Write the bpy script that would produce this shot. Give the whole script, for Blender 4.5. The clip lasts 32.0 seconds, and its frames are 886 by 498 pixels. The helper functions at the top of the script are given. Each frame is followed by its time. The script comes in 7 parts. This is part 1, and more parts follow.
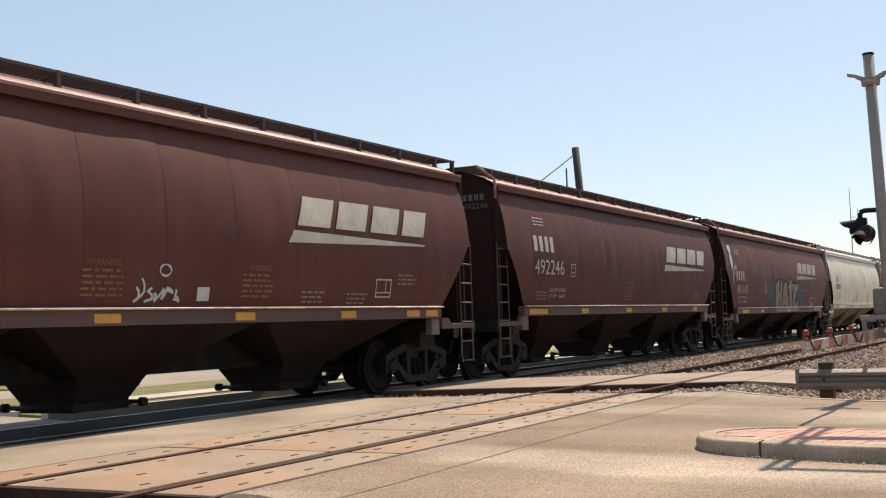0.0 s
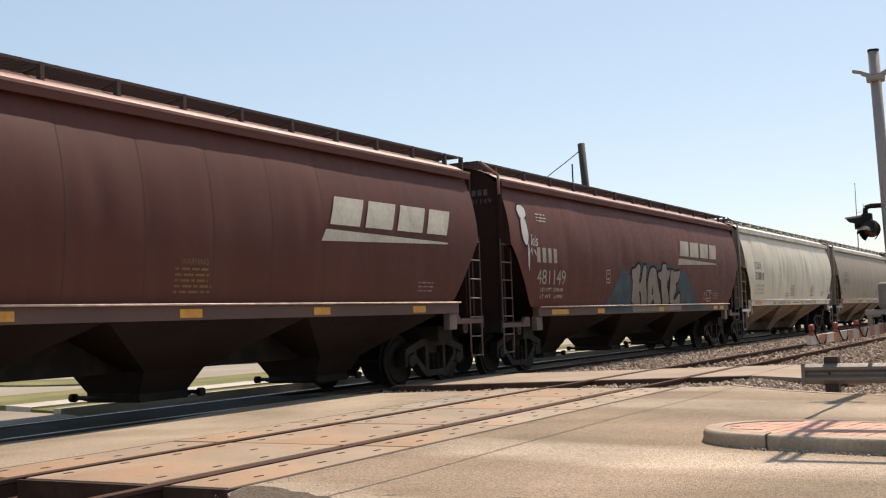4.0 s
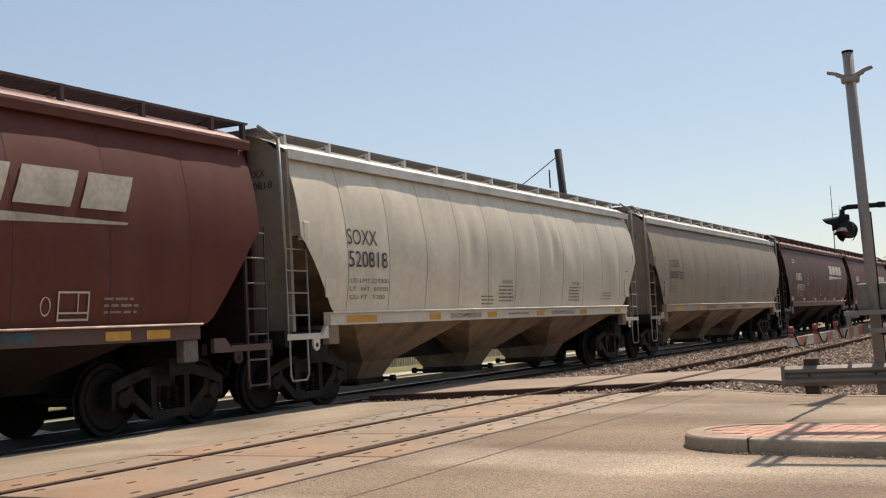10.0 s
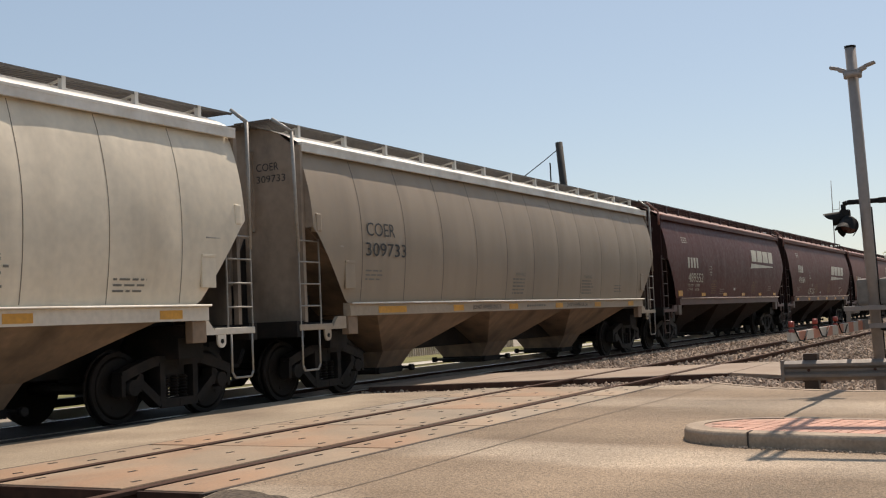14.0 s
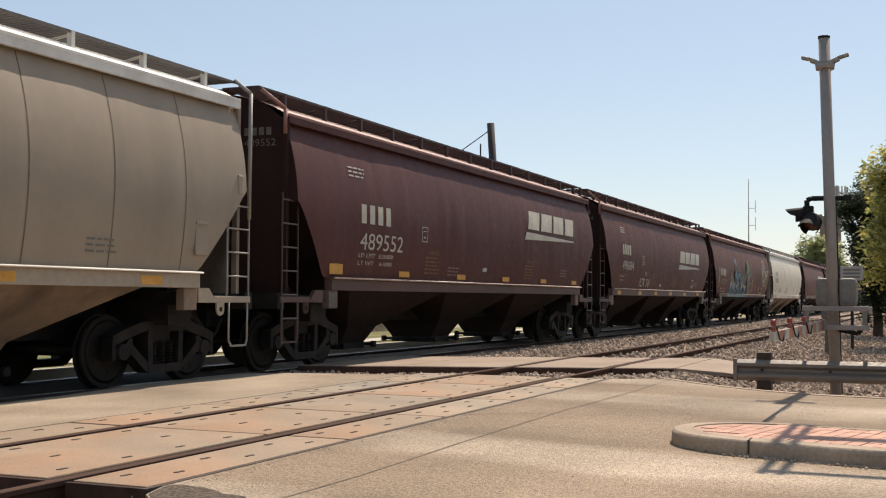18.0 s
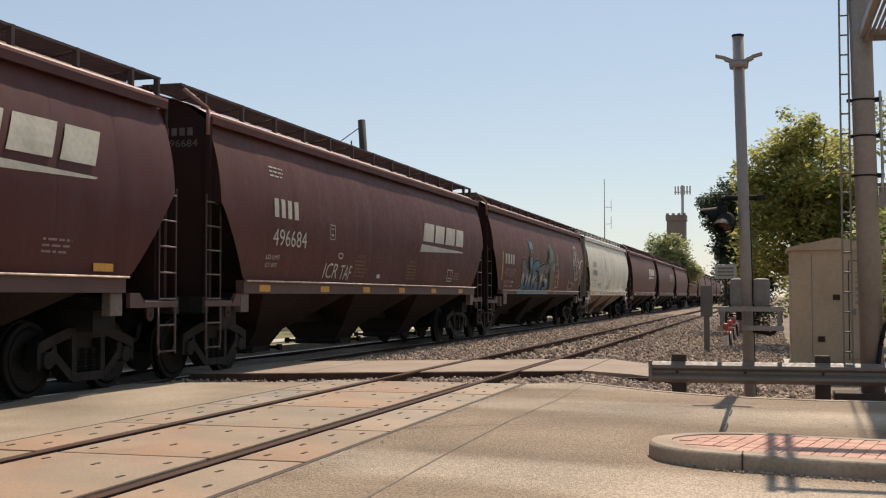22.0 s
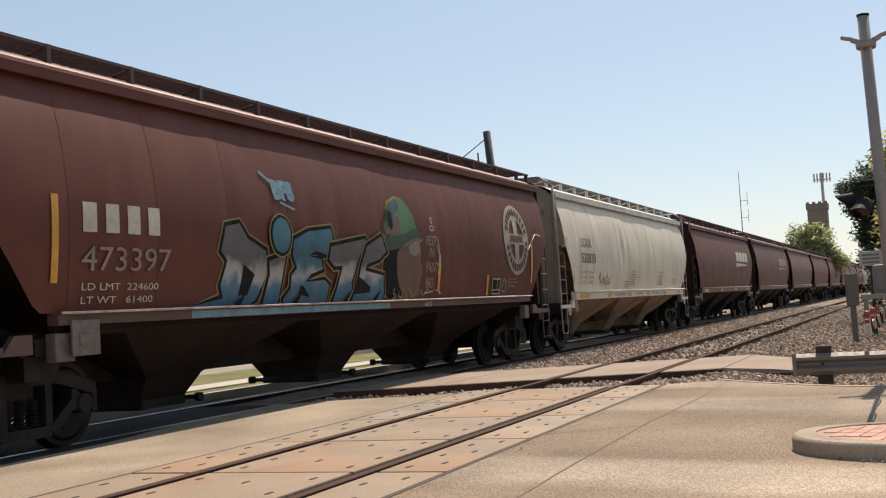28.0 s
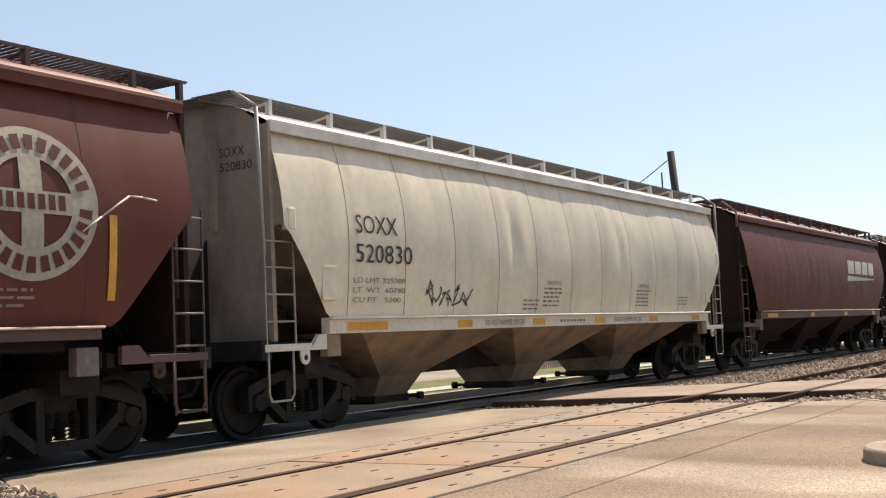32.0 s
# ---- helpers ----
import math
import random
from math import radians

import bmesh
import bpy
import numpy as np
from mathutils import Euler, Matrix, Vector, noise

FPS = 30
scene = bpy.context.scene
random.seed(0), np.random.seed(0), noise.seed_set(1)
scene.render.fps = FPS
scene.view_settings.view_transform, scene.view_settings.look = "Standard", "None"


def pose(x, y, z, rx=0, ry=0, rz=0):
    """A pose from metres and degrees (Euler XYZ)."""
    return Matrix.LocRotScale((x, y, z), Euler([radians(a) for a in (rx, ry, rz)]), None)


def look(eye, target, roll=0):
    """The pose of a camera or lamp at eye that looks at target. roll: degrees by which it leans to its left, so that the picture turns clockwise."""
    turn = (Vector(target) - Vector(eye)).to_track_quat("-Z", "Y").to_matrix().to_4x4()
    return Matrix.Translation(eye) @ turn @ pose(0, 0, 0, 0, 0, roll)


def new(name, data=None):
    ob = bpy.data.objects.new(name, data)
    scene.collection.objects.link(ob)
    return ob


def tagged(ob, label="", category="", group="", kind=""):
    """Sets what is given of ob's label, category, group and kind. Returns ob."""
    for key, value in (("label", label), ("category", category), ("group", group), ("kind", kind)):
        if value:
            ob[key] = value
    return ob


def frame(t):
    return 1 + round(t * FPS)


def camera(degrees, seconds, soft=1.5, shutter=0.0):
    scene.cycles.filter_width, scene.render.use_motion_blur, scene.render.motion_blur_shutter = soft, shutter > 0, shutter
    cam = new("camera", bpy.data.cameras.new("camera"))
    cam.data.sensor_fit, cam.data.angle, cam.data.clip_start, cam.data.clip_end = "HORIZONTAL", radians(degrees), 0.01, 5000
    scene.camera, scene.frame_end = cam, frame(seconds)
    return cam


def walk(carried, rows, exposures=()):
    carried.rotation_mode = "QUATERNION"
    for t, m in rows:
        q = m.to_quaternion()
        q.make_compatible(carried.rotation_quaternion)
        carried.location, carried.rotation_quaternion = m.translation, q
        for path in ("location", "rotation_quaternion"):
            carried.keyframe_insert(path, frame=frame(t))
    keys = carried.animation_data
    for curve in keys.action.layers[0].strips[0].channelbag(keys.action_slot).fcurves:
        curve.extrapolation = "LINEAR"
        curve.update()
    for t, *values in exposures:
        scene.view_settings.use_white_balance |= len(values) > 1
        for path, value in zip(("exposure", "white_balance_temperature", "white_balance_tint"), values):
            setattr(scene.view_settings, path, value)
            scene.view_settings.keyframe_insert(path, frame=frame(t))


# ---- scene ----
import itertools

cam = camera(41.8, 32.0, soft=1.2)
PATH = [
    (0, (6.603, -8.691, 1.105), (4.709, -5.177, 1.364), -1.97),
    (1, (6.621, -8.768, 1.112), (4.714, -5.262, 1.381), -1.60),
    (2, (6.625, -8.799, 1.116), (4.737, -5.282, 1.376), -1.91),
    (3, (6.623, -8.787, 1.108), (4.724, -5.275, 1.351), -2.00),
    (3.5, (6.639, -8.842, 1.098), (4.730, -5.335, 1.343), -2.11),
    (5.5, (6.602, -8.826, 1.113), (4.694, -5.320, 1.368), -1.87),
    (6, (6.598, -8.808, 1.112), (4.695, -5.300, 1.378), -1.79),
    (7, (6.593, -8.787, 1.112), (4.719, -5.264, 1.381), -2.33),
    (8, (6.586, -8.688, 1.107), (4.759, -5.140, 1.377), -3.07),
    (9, (6.591, -8.683, 1.098), (4.770, -5.132, 1.362), -3.28),
    (10, (6.595, -8.722, 1.096), (4.751, -5.183, 1.366), -2.98),
    (11, (6.607, -8.777, 1.105), (4.755, -5.242, 1.377), -2.73),
    (12, (6.586, -8.724, 1.101), (4.735, -5.188, 1.370), -2.41),
    (13, (6.595, -8.721, 1.098), (4.736, -5.188, 1.348), -2.32),
    (13.5, (6.590, -8.744, 1.098), (4.738, -5.207, 1.348), -2.22),
    (15.5, (6.480, -8.644, 1.082), (4.665, -5.085, 1.280), -4.07),
    (16, (6.337, -8.526, 1.091), (4.587, -4.932, 1.246), -0.66),
    (16.5, (6.132, -8.307, 1.109), (4.472, -4.670, 1.235), -1.00),
    (17, (5.964, -8.311, 1.125), (4.385, -4.637, 1.240), -0.75),
    (17.5, (5.799, -8.248, 1.117), (4.341, -4.526, 1.250), 0.84),
    (18, (5.654, -8.054, 1.110), (4.088, -4.378, 1.278), 0.36),
    (18.5, (5.522, -8.009, 1.104), (3.862, -4.375, 1.300), 1.55),
    (19, (5.339, -8.046, 1.129), (3.753, -4.379, 1.318), -2.40),
    (19.5, (5.174, -7.904, 1.145), (3.753, -4.168, 1.311), 0.71),
    (20, (5.022, -7.681, 1.156), (3.683, -3.915, 1.328), 0.03),
    (20.5, (4.883, -7.659, 1.150), (3.551, -3.892, 1.331), 1.02),
    (21, (4.740, -7.712, 1.160), (3.466, -3.925, 1.353), 0.18),
    (21.5, (4.654, -7.740, 1.163), (3.488, -3.918, 1.344), -0.18),
    (22, (4.566, -7.657, 1.173), (3.495, -3.806, 1.336), -0.04),
    (22.5, (4.463, -7.633, 1.181), (3.421, -3.773, 1.326), -0.91),
    (23, (4.320, -7.722, 1.179), (3.351, -3.844, 1.330), 0.14),
    (23.5, (4.245, -7.753, 1.179), (3.324, -3.863, 1.318), -0.64),
    (24, (4.227, -7.762, 1.178), (3.253, -3.886, 1.340), 0.21),
    (24.5, (4.229, -7.781, 1.178), (3.221, -3.914, 1.353), 0.49),
    (26.5, (4.244, -7.770, 1.175), (3.194, -3.915, 1.371), 0.39),
    (27, (4.329, -7.711, 1.175), (3.255, -3.863, 1.380), -2.29),
    (27.5, (4.486, -7.620, 1.168), (3.165, -3.850, 1.371), -2.28),
    (28, (4.665, -7.729, 1.161), (3.157, -4.031, 1.372), -3.53),
    (28.5, (4.854, -7.904, 1.159), (3.314, -4.219, 1.382), -1.57),
    (29, (5.037, -7.925, 1.146), (3.396, -4.287, 1.414), -2.00),
    (29.5, (5.273, -8.129, 1.162), (3.455, -4.577, 1.445), -2.80),
    (30, (5.426, -8.410, 1.162), (3.511, -4.909, 1.432), -1.61),
    (30.5, (5.503, -8.397, 1.177), (3.463, -4.967, 1.449), -2.79),
    (31, (5.673, -8.387, 1.143), (3.312, -5.174, 1.463), -1.90),
    (31.5, (5.820, -8.549, 1.117), (3.374, -5.402, 1.457), -3.22),
    (32, (5.944, -8.539, 1.103), (3.815, -5.167, 1.408), -2.59),
]
EXPOSURE = [(t, e + 0.30, 7300, 15) for t, e in ((0.0, 0.35), (6.0, 0.33), (9.0, 0.16), (12.0, 0.0), (13.0, 0.0), (16.0, 0.14), (17.0, 0.2), (19.0, 0.2), (23.0, 0.02), (27.0, 0.12), (28.0, 0.20), (30.0, 0.27), (31.0, 0.46), (31.5, 0.64), (32.0, 0.46))]
walk(cam, [(t, look(eye, target, roll)) for t, eye, target, roll in PATH], exposures=EXPOSURE)

# how far the train has rolled: seconds, metres
ROLLED = [(0, 0.00), (2, 8.53), (3.5, 14.78), (5.5, 22.79), (8, 33.38), (10, 41.81), (12, 50.23), (13.5, 56.67), (15.5, 65.07), (18, 75.74), (20, 84.14), (22, 92.58), (24.5, 103.11), (26.5, 111.76), (28, 118.18), (30, 126.85), (32, 135.18)]

# ---------------------------------------------------------------- world and sun
SUN_ELEV, SUN_AZ = 51.0, 2.2        # degrees; azimuth from +Y towards +X
world = bpy.data.worlds.new("sky")
scene.world = world
world.use_nodes = True
wn = world.node_tree.nodes
sky = wn.new("ShaderNodeTexSky")
sky.sky_type, sky.sun_disc = "NISHITA", False
sky.sun_elevation, sky.sun_rotation = radians(SUN_ELEV), radians(SUN_AZ)
sky.air_density, sky.dust_density, sky.ozone_density = 1.0, 0.45, 1.5
wn["Background"].inputs["Strength"].default_value = 0.088
haze = wn.new("ShaderNodeMix")          # thin bright haze over the clear sky
haze.data_type = "RGBA"
haze.inputs["Factor"].default_value = 0.45
haze.inputs[7].default_value = (3.8, 5.35, 7.0, 1)
world.node_tree.links.new(sky.outputs["Color"], haze.inputs[6])
world.node_tree.links.new(haze.outputs[2], wn["Background"].inputs["Color"])
sun = new("sun", bpy.data.lights.new("sun", "SUN"))
sun.data.energy, sun.data.angle, sun.data.color = 3.8, radians(0.53), (1.0, 0.94, 0.85)
_d = Vector((math.sin(radians(SUN_AZ)) * math.cos(radians(SUN_ELEV)), math.cos(radians(SUN_AZ)) * math.cos(radians(SUN_ELEV)), math.sin(radians(SUN_ELEV))))
sun.matrix_world = look(_d * 60, (0, 0, 0))


# ---------------------------------------------------------------- materials
def mat(name, base, rough=0.7, metal=0.0, vary=0.15, grain=40.0, large=1.2, bump=0.1, bump_scale=None, tint=None, tint_amount=0.0, tint_scale=(1, 1, 1), tint_lo=0.45, tint_hi=0.7, rand=0.0, spec=0.5, island=0.0, lo=0.3, hi=0.7):
    """Base colour varied at two scales, an optional second colour in patches or streaks, and fine relief."""
    m = bpy.data.materials.new(name)
    m.use_nodes = True
    nt = m.node_tree
    N, L = nt.nodes, nt.links
    b = N["Principled BSDF"]
    b.inputs["Roughness"].default_value, b.inputs["Metallic"].default_value = rough, metal
    b.inputs["Specular IOR Level"].default_value = spec
    tc = N.new("ShaderNodeTexCoord")

    def noise_node(scale, detail, stretch=None):
        n = N.new("ShaderNodeTexNoise")
        n.inputs["Scale"].default_value, n.inputs["Detail"].default_value = scale, detail
        src = tc.outputs["Object"]
        if stretch:
            mp = N.new("ShaderNodeMapping")
            mp.inputs["Scale"].default_value = stretch
            L.new(src, mp.inputs["Vector"])
            src = mp.outputs["Vector"]
        L.new(src, n.inputs["Vector"])
        return n

    def ramp(src, lo, hi, a, c):
        r = N.new("ShaderNodeMapRange")
        r.inputs["From Min"].default_value, r.inputs["From Max"].default_value = lo, hi
        r.inputs["To Min"].default_value, r.inputs["To Max"].default_value = a, c
        L.new(src, r.inputs["Value"])
        return r.outputs["Result"]

    def mul(a, c):
        x = N.new("ShaderNodeMath")
        x.operation = "MULTIPLY"
        L.new(a, x.inputs[0])
        L.new(c, x.inputs[1])
        return x.outputs[0]

    fine, broad = noise_node(grain, 4), noise_node(large, 5)
    f = mul(ramp(fine.outputs["Fac"], lo, hi, 1 - vary, 1 + vary), ramp(broad.outputs["Fac"], 0.3, 0.7, 1 - vary, 1 + vary))
    if rand:
        oi = N.new("ShaderNodeObjectInfo")
        f = mul(f, ramp(oi.outputs["Random"], 0, 1, 1 - rand, 1 + rand))
    if island:
        ge = N.new("ShaderNodeNewGeometry")
        f = mul(f, ramp(ge.outputs["Random Per Island"], 0, 1, 1 - island, 1 + island))
    col = N.new("ShaderNodeRGB")
    col.outputs[0].default_value = (*base, 1)
    out = col.outputs[0]
    if tint:
        tn = noise_node(1.0, 6, tint_scale)
        mx = N.new("ShaderNodeMix")
        mx.data_type = "RGBA"
        L.new(ramp(tn.outputs["Fac"], tint_lo, tint_hi, 0, tint_amount), mx.inputs["Factor"])
        L.new(out, mx.inputs[6])
        mx.inputs[7].default_value = (*tint, 1)
        out = mx.outputs[2]
    hs = N.new("ShaderNodeVectorMath")
    hs.operation = "SCALE"
    L.new(out, hs.inputs[0])
    L.new(f, hs.inputs["Scale"])
    L.new(hs.outputs["Vector"], b.inputs["Base Color"])
    L.new(ramp(fine.outputs["Fac"], 0.3, 0.7, max(0.05, rough - 0.1), min(1, rough + 0.1)), b.inputs["Roughness"])
    if bump:
        bp = N.new("ShaderNodeBump")
        bp.inputs["Strength"].default_value, bp.inputs["Distance"].default_value = min(1.0, bump), 0.01 * max(1.0, bump)
        bn = noise_node(bump_scale or grain, 5)
        L.new(bn.outputs["Fac"], bp.inputs["Height"])
        L.new(bp.outputs["Normal"], b.inputs["Normal"])
    return m


M_BROWN = mat("oxide_brown_paint", (0.106, 0.0335, 0.0240), 0.6, spec=0.22, vary=0.10, grain=9, large=0.5, bump=0.05, tint=(0.124, 0.051, 0.039), tint_amount=0.6, tint_scale=(2.0, 2.4, 0.35), tint_lo=0.45, tint_hi=0.8, rand=0.06)
M_DBROWN = mat("dark_mineral_brown_paint", (0.091, 0.029, 0.0235), 0.58, spec=0.22, vary=0.10, grain=9, large=0.5, bump=0.05, tint=(0.107, 0.049, 0.042), tint_amount=0.6, tint_scale=(2.0, 2.4, 0.35), tint_lo=0.45, tint_hi=0.8)
M_RED_BROWN = mat("reddish_brown_paint", (0.117, 0.032, 0.0215), 0.6, spec=0.22, vary=0.10, grain=9, large=0.5, bump=0.05, tint=(0.146, 0.057, 0.040), tint_amount=0.6, tint_scale=(2.0, 2.4, 0.35), tint_lo=0.45, tint_hi=0.8)
M_RUST_BROWN = mat("rusty_brown_paint", (0.119, 0.0365, 0.0245), 0.6, spec=0.22, vary=0.10, grain=9, large=0.5, bump=0.05, tint=(0.150, 0.061, 0.042), tint_amount=0.6, tint_scale=(2.0, 2.4, 0.35), tint_lo=0.45, tint_hi=0.8)
# dusty brown with far haze and grazing sun painted into the colour
M_HAZY_BROWN = mat("dusty_brown_paled_for_haze", (0.150, 0.072, 0.056), 0.65, spec=0.22, vary=0.12, grain=9, large=0.5, bump=0.05, tint=(0.185, 0.105, 0.085), tint_amount=0.6, tint_scale=(2.0, 2.4, 0.35), tint_lo=0.45, tint_hi=0.8)
# stencil paint dimmed to suit the darkened end walls
M_ENDPRINT = mat("dimmed_end_stencil_paint", (0.13, 0.108, 0.095), 0.8, vary=0.3, grain=12, bump=0.0)
M_TANSPRAY = mat("tan_spray_paint", (0.25, 0.198, 0.158), 0.7, vary=0.15, grain=10, large=1.5, bump=0.0)
M_BLKSPRAY = mat("black_spray_paint", (0.010, 0.0095, 0.0095), 0.7, spec=0.15, vary=0.1, grain=10, bump=0.0)
M_TEALSPRAY = mat("teal_spray_haze", (0.026, 0.074, 0.092), 0.7, vary=0.35, grain=6, large=2.0, bump=0.0, tint=(0.060, 0.034, 0.030), tint_amount=0.8, tint_scale=(2.2, 2.2, 2.2), tint_lo=0.48, tint_hi=0.68)


def faded_spray(name, stops):
    """Sprayed fill whose colours fade into one another up the letter: (height, colour)."""
    m = mat(name, stops[0][1], 0.6, vary=0.1, grain=8, large=1.5, bump=0.0)
    N, L = m.node_tree.nodes, m.node_tree.links
    tc, sep, nz, add, mr, cr = [N.new("ShaderNode" + k) for k in ("TexCoord", "SeparateXYZ", "TexNoise", "Math", "MapRange", "ValToRGB")]
    nz.inputs["Scale"].default_value, nz.inputs["Detail"].default_value = 2.4, 3
    L.new(tc.outputs["Object"], sep.inputs[0])
    L.new(tc.outputs["Object"], nz.inputs["Vector"])
    add.operation = "MULTIPLY_ADD"
    L.new(nz.outputs["Fac"], add.inputs[0])
    add.inputs[1].default_value = 0.5
    L.new(sep.outputs["Z"], add.inputs[2])
    mr.inputs["From Min"].default_value, mr.inputs["From Max"].default_value = 1.75, 2.75
    L.new(add.outputs[0], mr.inputs["Value"])
    L.new(mr.outputs["Result"], cr.inputs["Fac"])
    el = cr.color_ramp.elements
    while len(el) < len(stops):
        el.new(0.5)
    for e, (h, c) in zip(el, stops):
        e.position, e.color = h, (*c, 1)
    L.new(cr.outputs["Color"], N["Principled BSDF"].inputs["Base Color"])
    return m


M_SILVERFADE = faded_spray("silver_to_blue_spray", [(0.02, (0.03, 0.105, 0.17)), (0.17, (0.06, 0.155, 0.225)), (0.28, (0.37, 0.35, 0.33)), (0.40, (0.29, 0.275, 0.26)), (0.50, (0.088, 0.083, 0.08)), (0.9, (0.11, 0.10, 0.092))])
M_BLUEFADE = faded_spray("blue_to_teal_spray", [(0.02, (0.035, 0.10, 0.15)), (0.2, (0.06, 0.14, 0.19)), (0.33, (0.30, 0.31, 0.32)), (0.46, (0.045, 0.12, 0.16)), (0.6, (0.022, 0.085, 0.125)), (0.9, (0.04, 0.15, 0.205))])
M_WHITESPRAY = mat("white_spray_paint", (0.50, 0.50, 0.48), 0.6, vary=0.1, grain=8, bump=0.0)
M_SKYSPRAY = mat("pale_blue_spray_paint", (0.15, 0.27, 0.32), 0.6, vary=0.2, grain=8, large=1.5, bump=0.0)
M_GREENSPRAY = mat("green_spray_paint", (0.05, 0.15, 0.06), 0.6, vary=0.2, grain=6, large=2, bump=0.0)
M_DKGREEN = mat("dark_green_spray_paint", (0.022, 0.05, 0.03), 0.6, vary=0.2, grain=6, large=2, bump=0.0)
M_SKINSPRAY = mat("russet_spray_paint", (0.125, 0.066, 0.048), 0.6, vary=0.2, grain=6, large=2, bump=0.0)
M_OCHRE = mat("ochre_spray_paint", (0.26, 0.185, 0.06), 0.6, vary=0.15, grain=8, bump=0.0)
M_ROOFB = mat("sun_faded_brown_roof_paint", (0.30, 0.145, 0.115), 0.6, vary=0.12, grain=12, large=0.7, bump=0.05, tint=(0.20, 0.08, 0.06), tint_amount=0.6, tint_scale=(2, 1.5, 2))
M_WHITE = mat("grey_white_paint", (0.69, 0.60, 0.465), 0.5, vary=0.06, grain=8, large=0.5, bump=0.04, tint=(0.42, 0.35, 0.265), tint_amount=0.5, tint_scale=(2.0, 2.2, 0.3), tint_lo=0.48, tint_hi=0.85)
M_ROOFW = mat("white_roof_paint", (0.72, 0.69, 0.63), 0.5, vary=0.06, grain=10, large=0.6, bump=0.04, tint=(0.4, 0.34, 0.27), tint_amount=0.5, tint_scale=(2, 1.5, 2))
# end walls: grime, plus the shade on the ends painted into the colour
M_ENDW = mat("grimy_shaded_grey_end_wall", (0.30, 0.235, 0.18), 0.7, vary=0.12, grain=8, large=0.6, bump=0.05, tint=(0.055, 0.045, 0.036), tint_amount=0.9, tint_scale=(1.1, 1.1, 0.45), tint_lo=0.42, tint_hi=0.68)
M_ENDB = mat("grimy_shaded_brown_end_wall", (0.034, 0.0165, 0.0145), 0.8, spec=0.15, vary=0.15, grain=8, large=0.6, bump=0.05)
M_TAN = mat("dusty_grey_tan_paint", (0.31, 0.243, 0.175), 0.6, vary=0.05, grain=8, large=0.5, bump=0.04, tint=(0.19, 0.145, 0.105), tint_amount=0.45, tint_scale=(2.0, 2.2, 0.3), tint_lo=0.45, tint_hi=0.85)
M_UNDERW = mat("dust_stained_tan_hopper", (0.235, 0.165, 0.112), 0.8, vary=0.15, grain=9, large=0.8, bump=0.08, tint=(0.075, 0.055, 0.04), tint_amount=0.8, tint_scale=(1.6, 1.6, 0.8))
# brown hoppers: grime, and the shade under the body painted into the colour
M_UNDERB = mat("grimy_shaded_brown_hopper", (0.021, 0.0125, 0.0105), 0.85, spec=0.15, vary=0.2, grain=9, large=0.8, bump=0.08, tint=(0.018, 0.014, 0.012), tint_amount=0.7, tint_scale=(1.6, 1.6, 0.8))
M_GRIME = mat("oily_black_running_gear", (0.011, 0.0095, 0.0085), 0.7, spec=0.25, vary=0.25, grain=30, large=3, bump=0.2, tint=(0.030, 0.021, 0.016), tint_amount=0.5, tint_scale=(3, 3, 3))
M_WHEEL = mat("rusty_wheel_steel", (0.014, 0.011, 0.009), 0.65, spec=0.25, metal=0.1, vary=0.2, grain=30, large=3, bump=0.1)
M_GRATB = mat("brown_painted_grating", (0.07, 0.045, 0.04), 0.7, vary=0.15, grain=20, bump=0.05)
M_GRATW = mat("galvanised_grating", (0.30, 0.28, 0.25), 0.55, metal=0.2, vary=0.15, grain=20, bump=0.05)
M_GRATD = mat("dusty_dark_grating", (0.13, 0.11, 0.092), 0.65, vary=0.15, grain=20, bump=0.05)
M_WORNPLATE = mat("pale_worn_steel_plate", (0.14, 0.11, 0.095), 0.6, vary=0.25, grain=14, large=3, bump=0.05)
M_WORN = mat("sun_worn_tan_stencil_paint", (0.37, 0.32, 0.25), 0.65, vary=0.16, grain=14, large=2, bump=0.0)
M_LETTER = mat("cream_stencil_paint", (0.50, 0.46, 0.37), 0.6, vary=0.12, grain=14, large=2, bump=0.0)
M_FADED = mat("faded_stencil_paint", (0.26, 0.19, 0.16), 0.7, vary=0.2, grain=14, large=2, bump=0.0)
M_BLACK = mat("black_stencil_paint", (0.035, 0.034, 0.034), 0.6, vary=0.15, grain=14, large=2, bump=0.0)
M_FAINT = mat("worn_grey_stencil_paint", (0.17, 0.155, 0.13), 0.7, vary=0.15, grain=14, large=2, bump=0.0)
M_YELLOW = mat("yellow_reflective_tape", (0.62, 0.30, 0.045), 0.5, vary=0.12, grain=20, large=3, bump=0.0)
M_DULLY = mat("dirty_yellow_stencil", (0.19, 0.10, 0.042), 0.7, vary=0.2, grain=20, large=3, bump=0.0)
M_SEAM = mat("dark_weld_seam", (0.06, 0.03, 0.025), 0.8, vary=0.2, grain=20, bump=0.0)
M_SEAMW = mat("rust_streaked_seam", (0.13, 0.10, 0.075), 0.8, vary=0.2, grain=20, bump=0.0)
M_SILLW = mat("pale_sill_paint", (0.62, 0.56, 0.47), 0.5, vary=0.08, grain=12, bump=0.03)
M_SILLT = mat("dusty_tan_sill_paint", (0.36, 0.29, 0.215), 0.6, vary=0.1, grain=12, bump=0.03)
M_ENDSTEEL = mat("rusty_steel_and_shaded_edge", (0.06, 0.032, 0.023), 0.8, vary=0.25, grain=14, large=3, bump=0.2, spec=0.2)
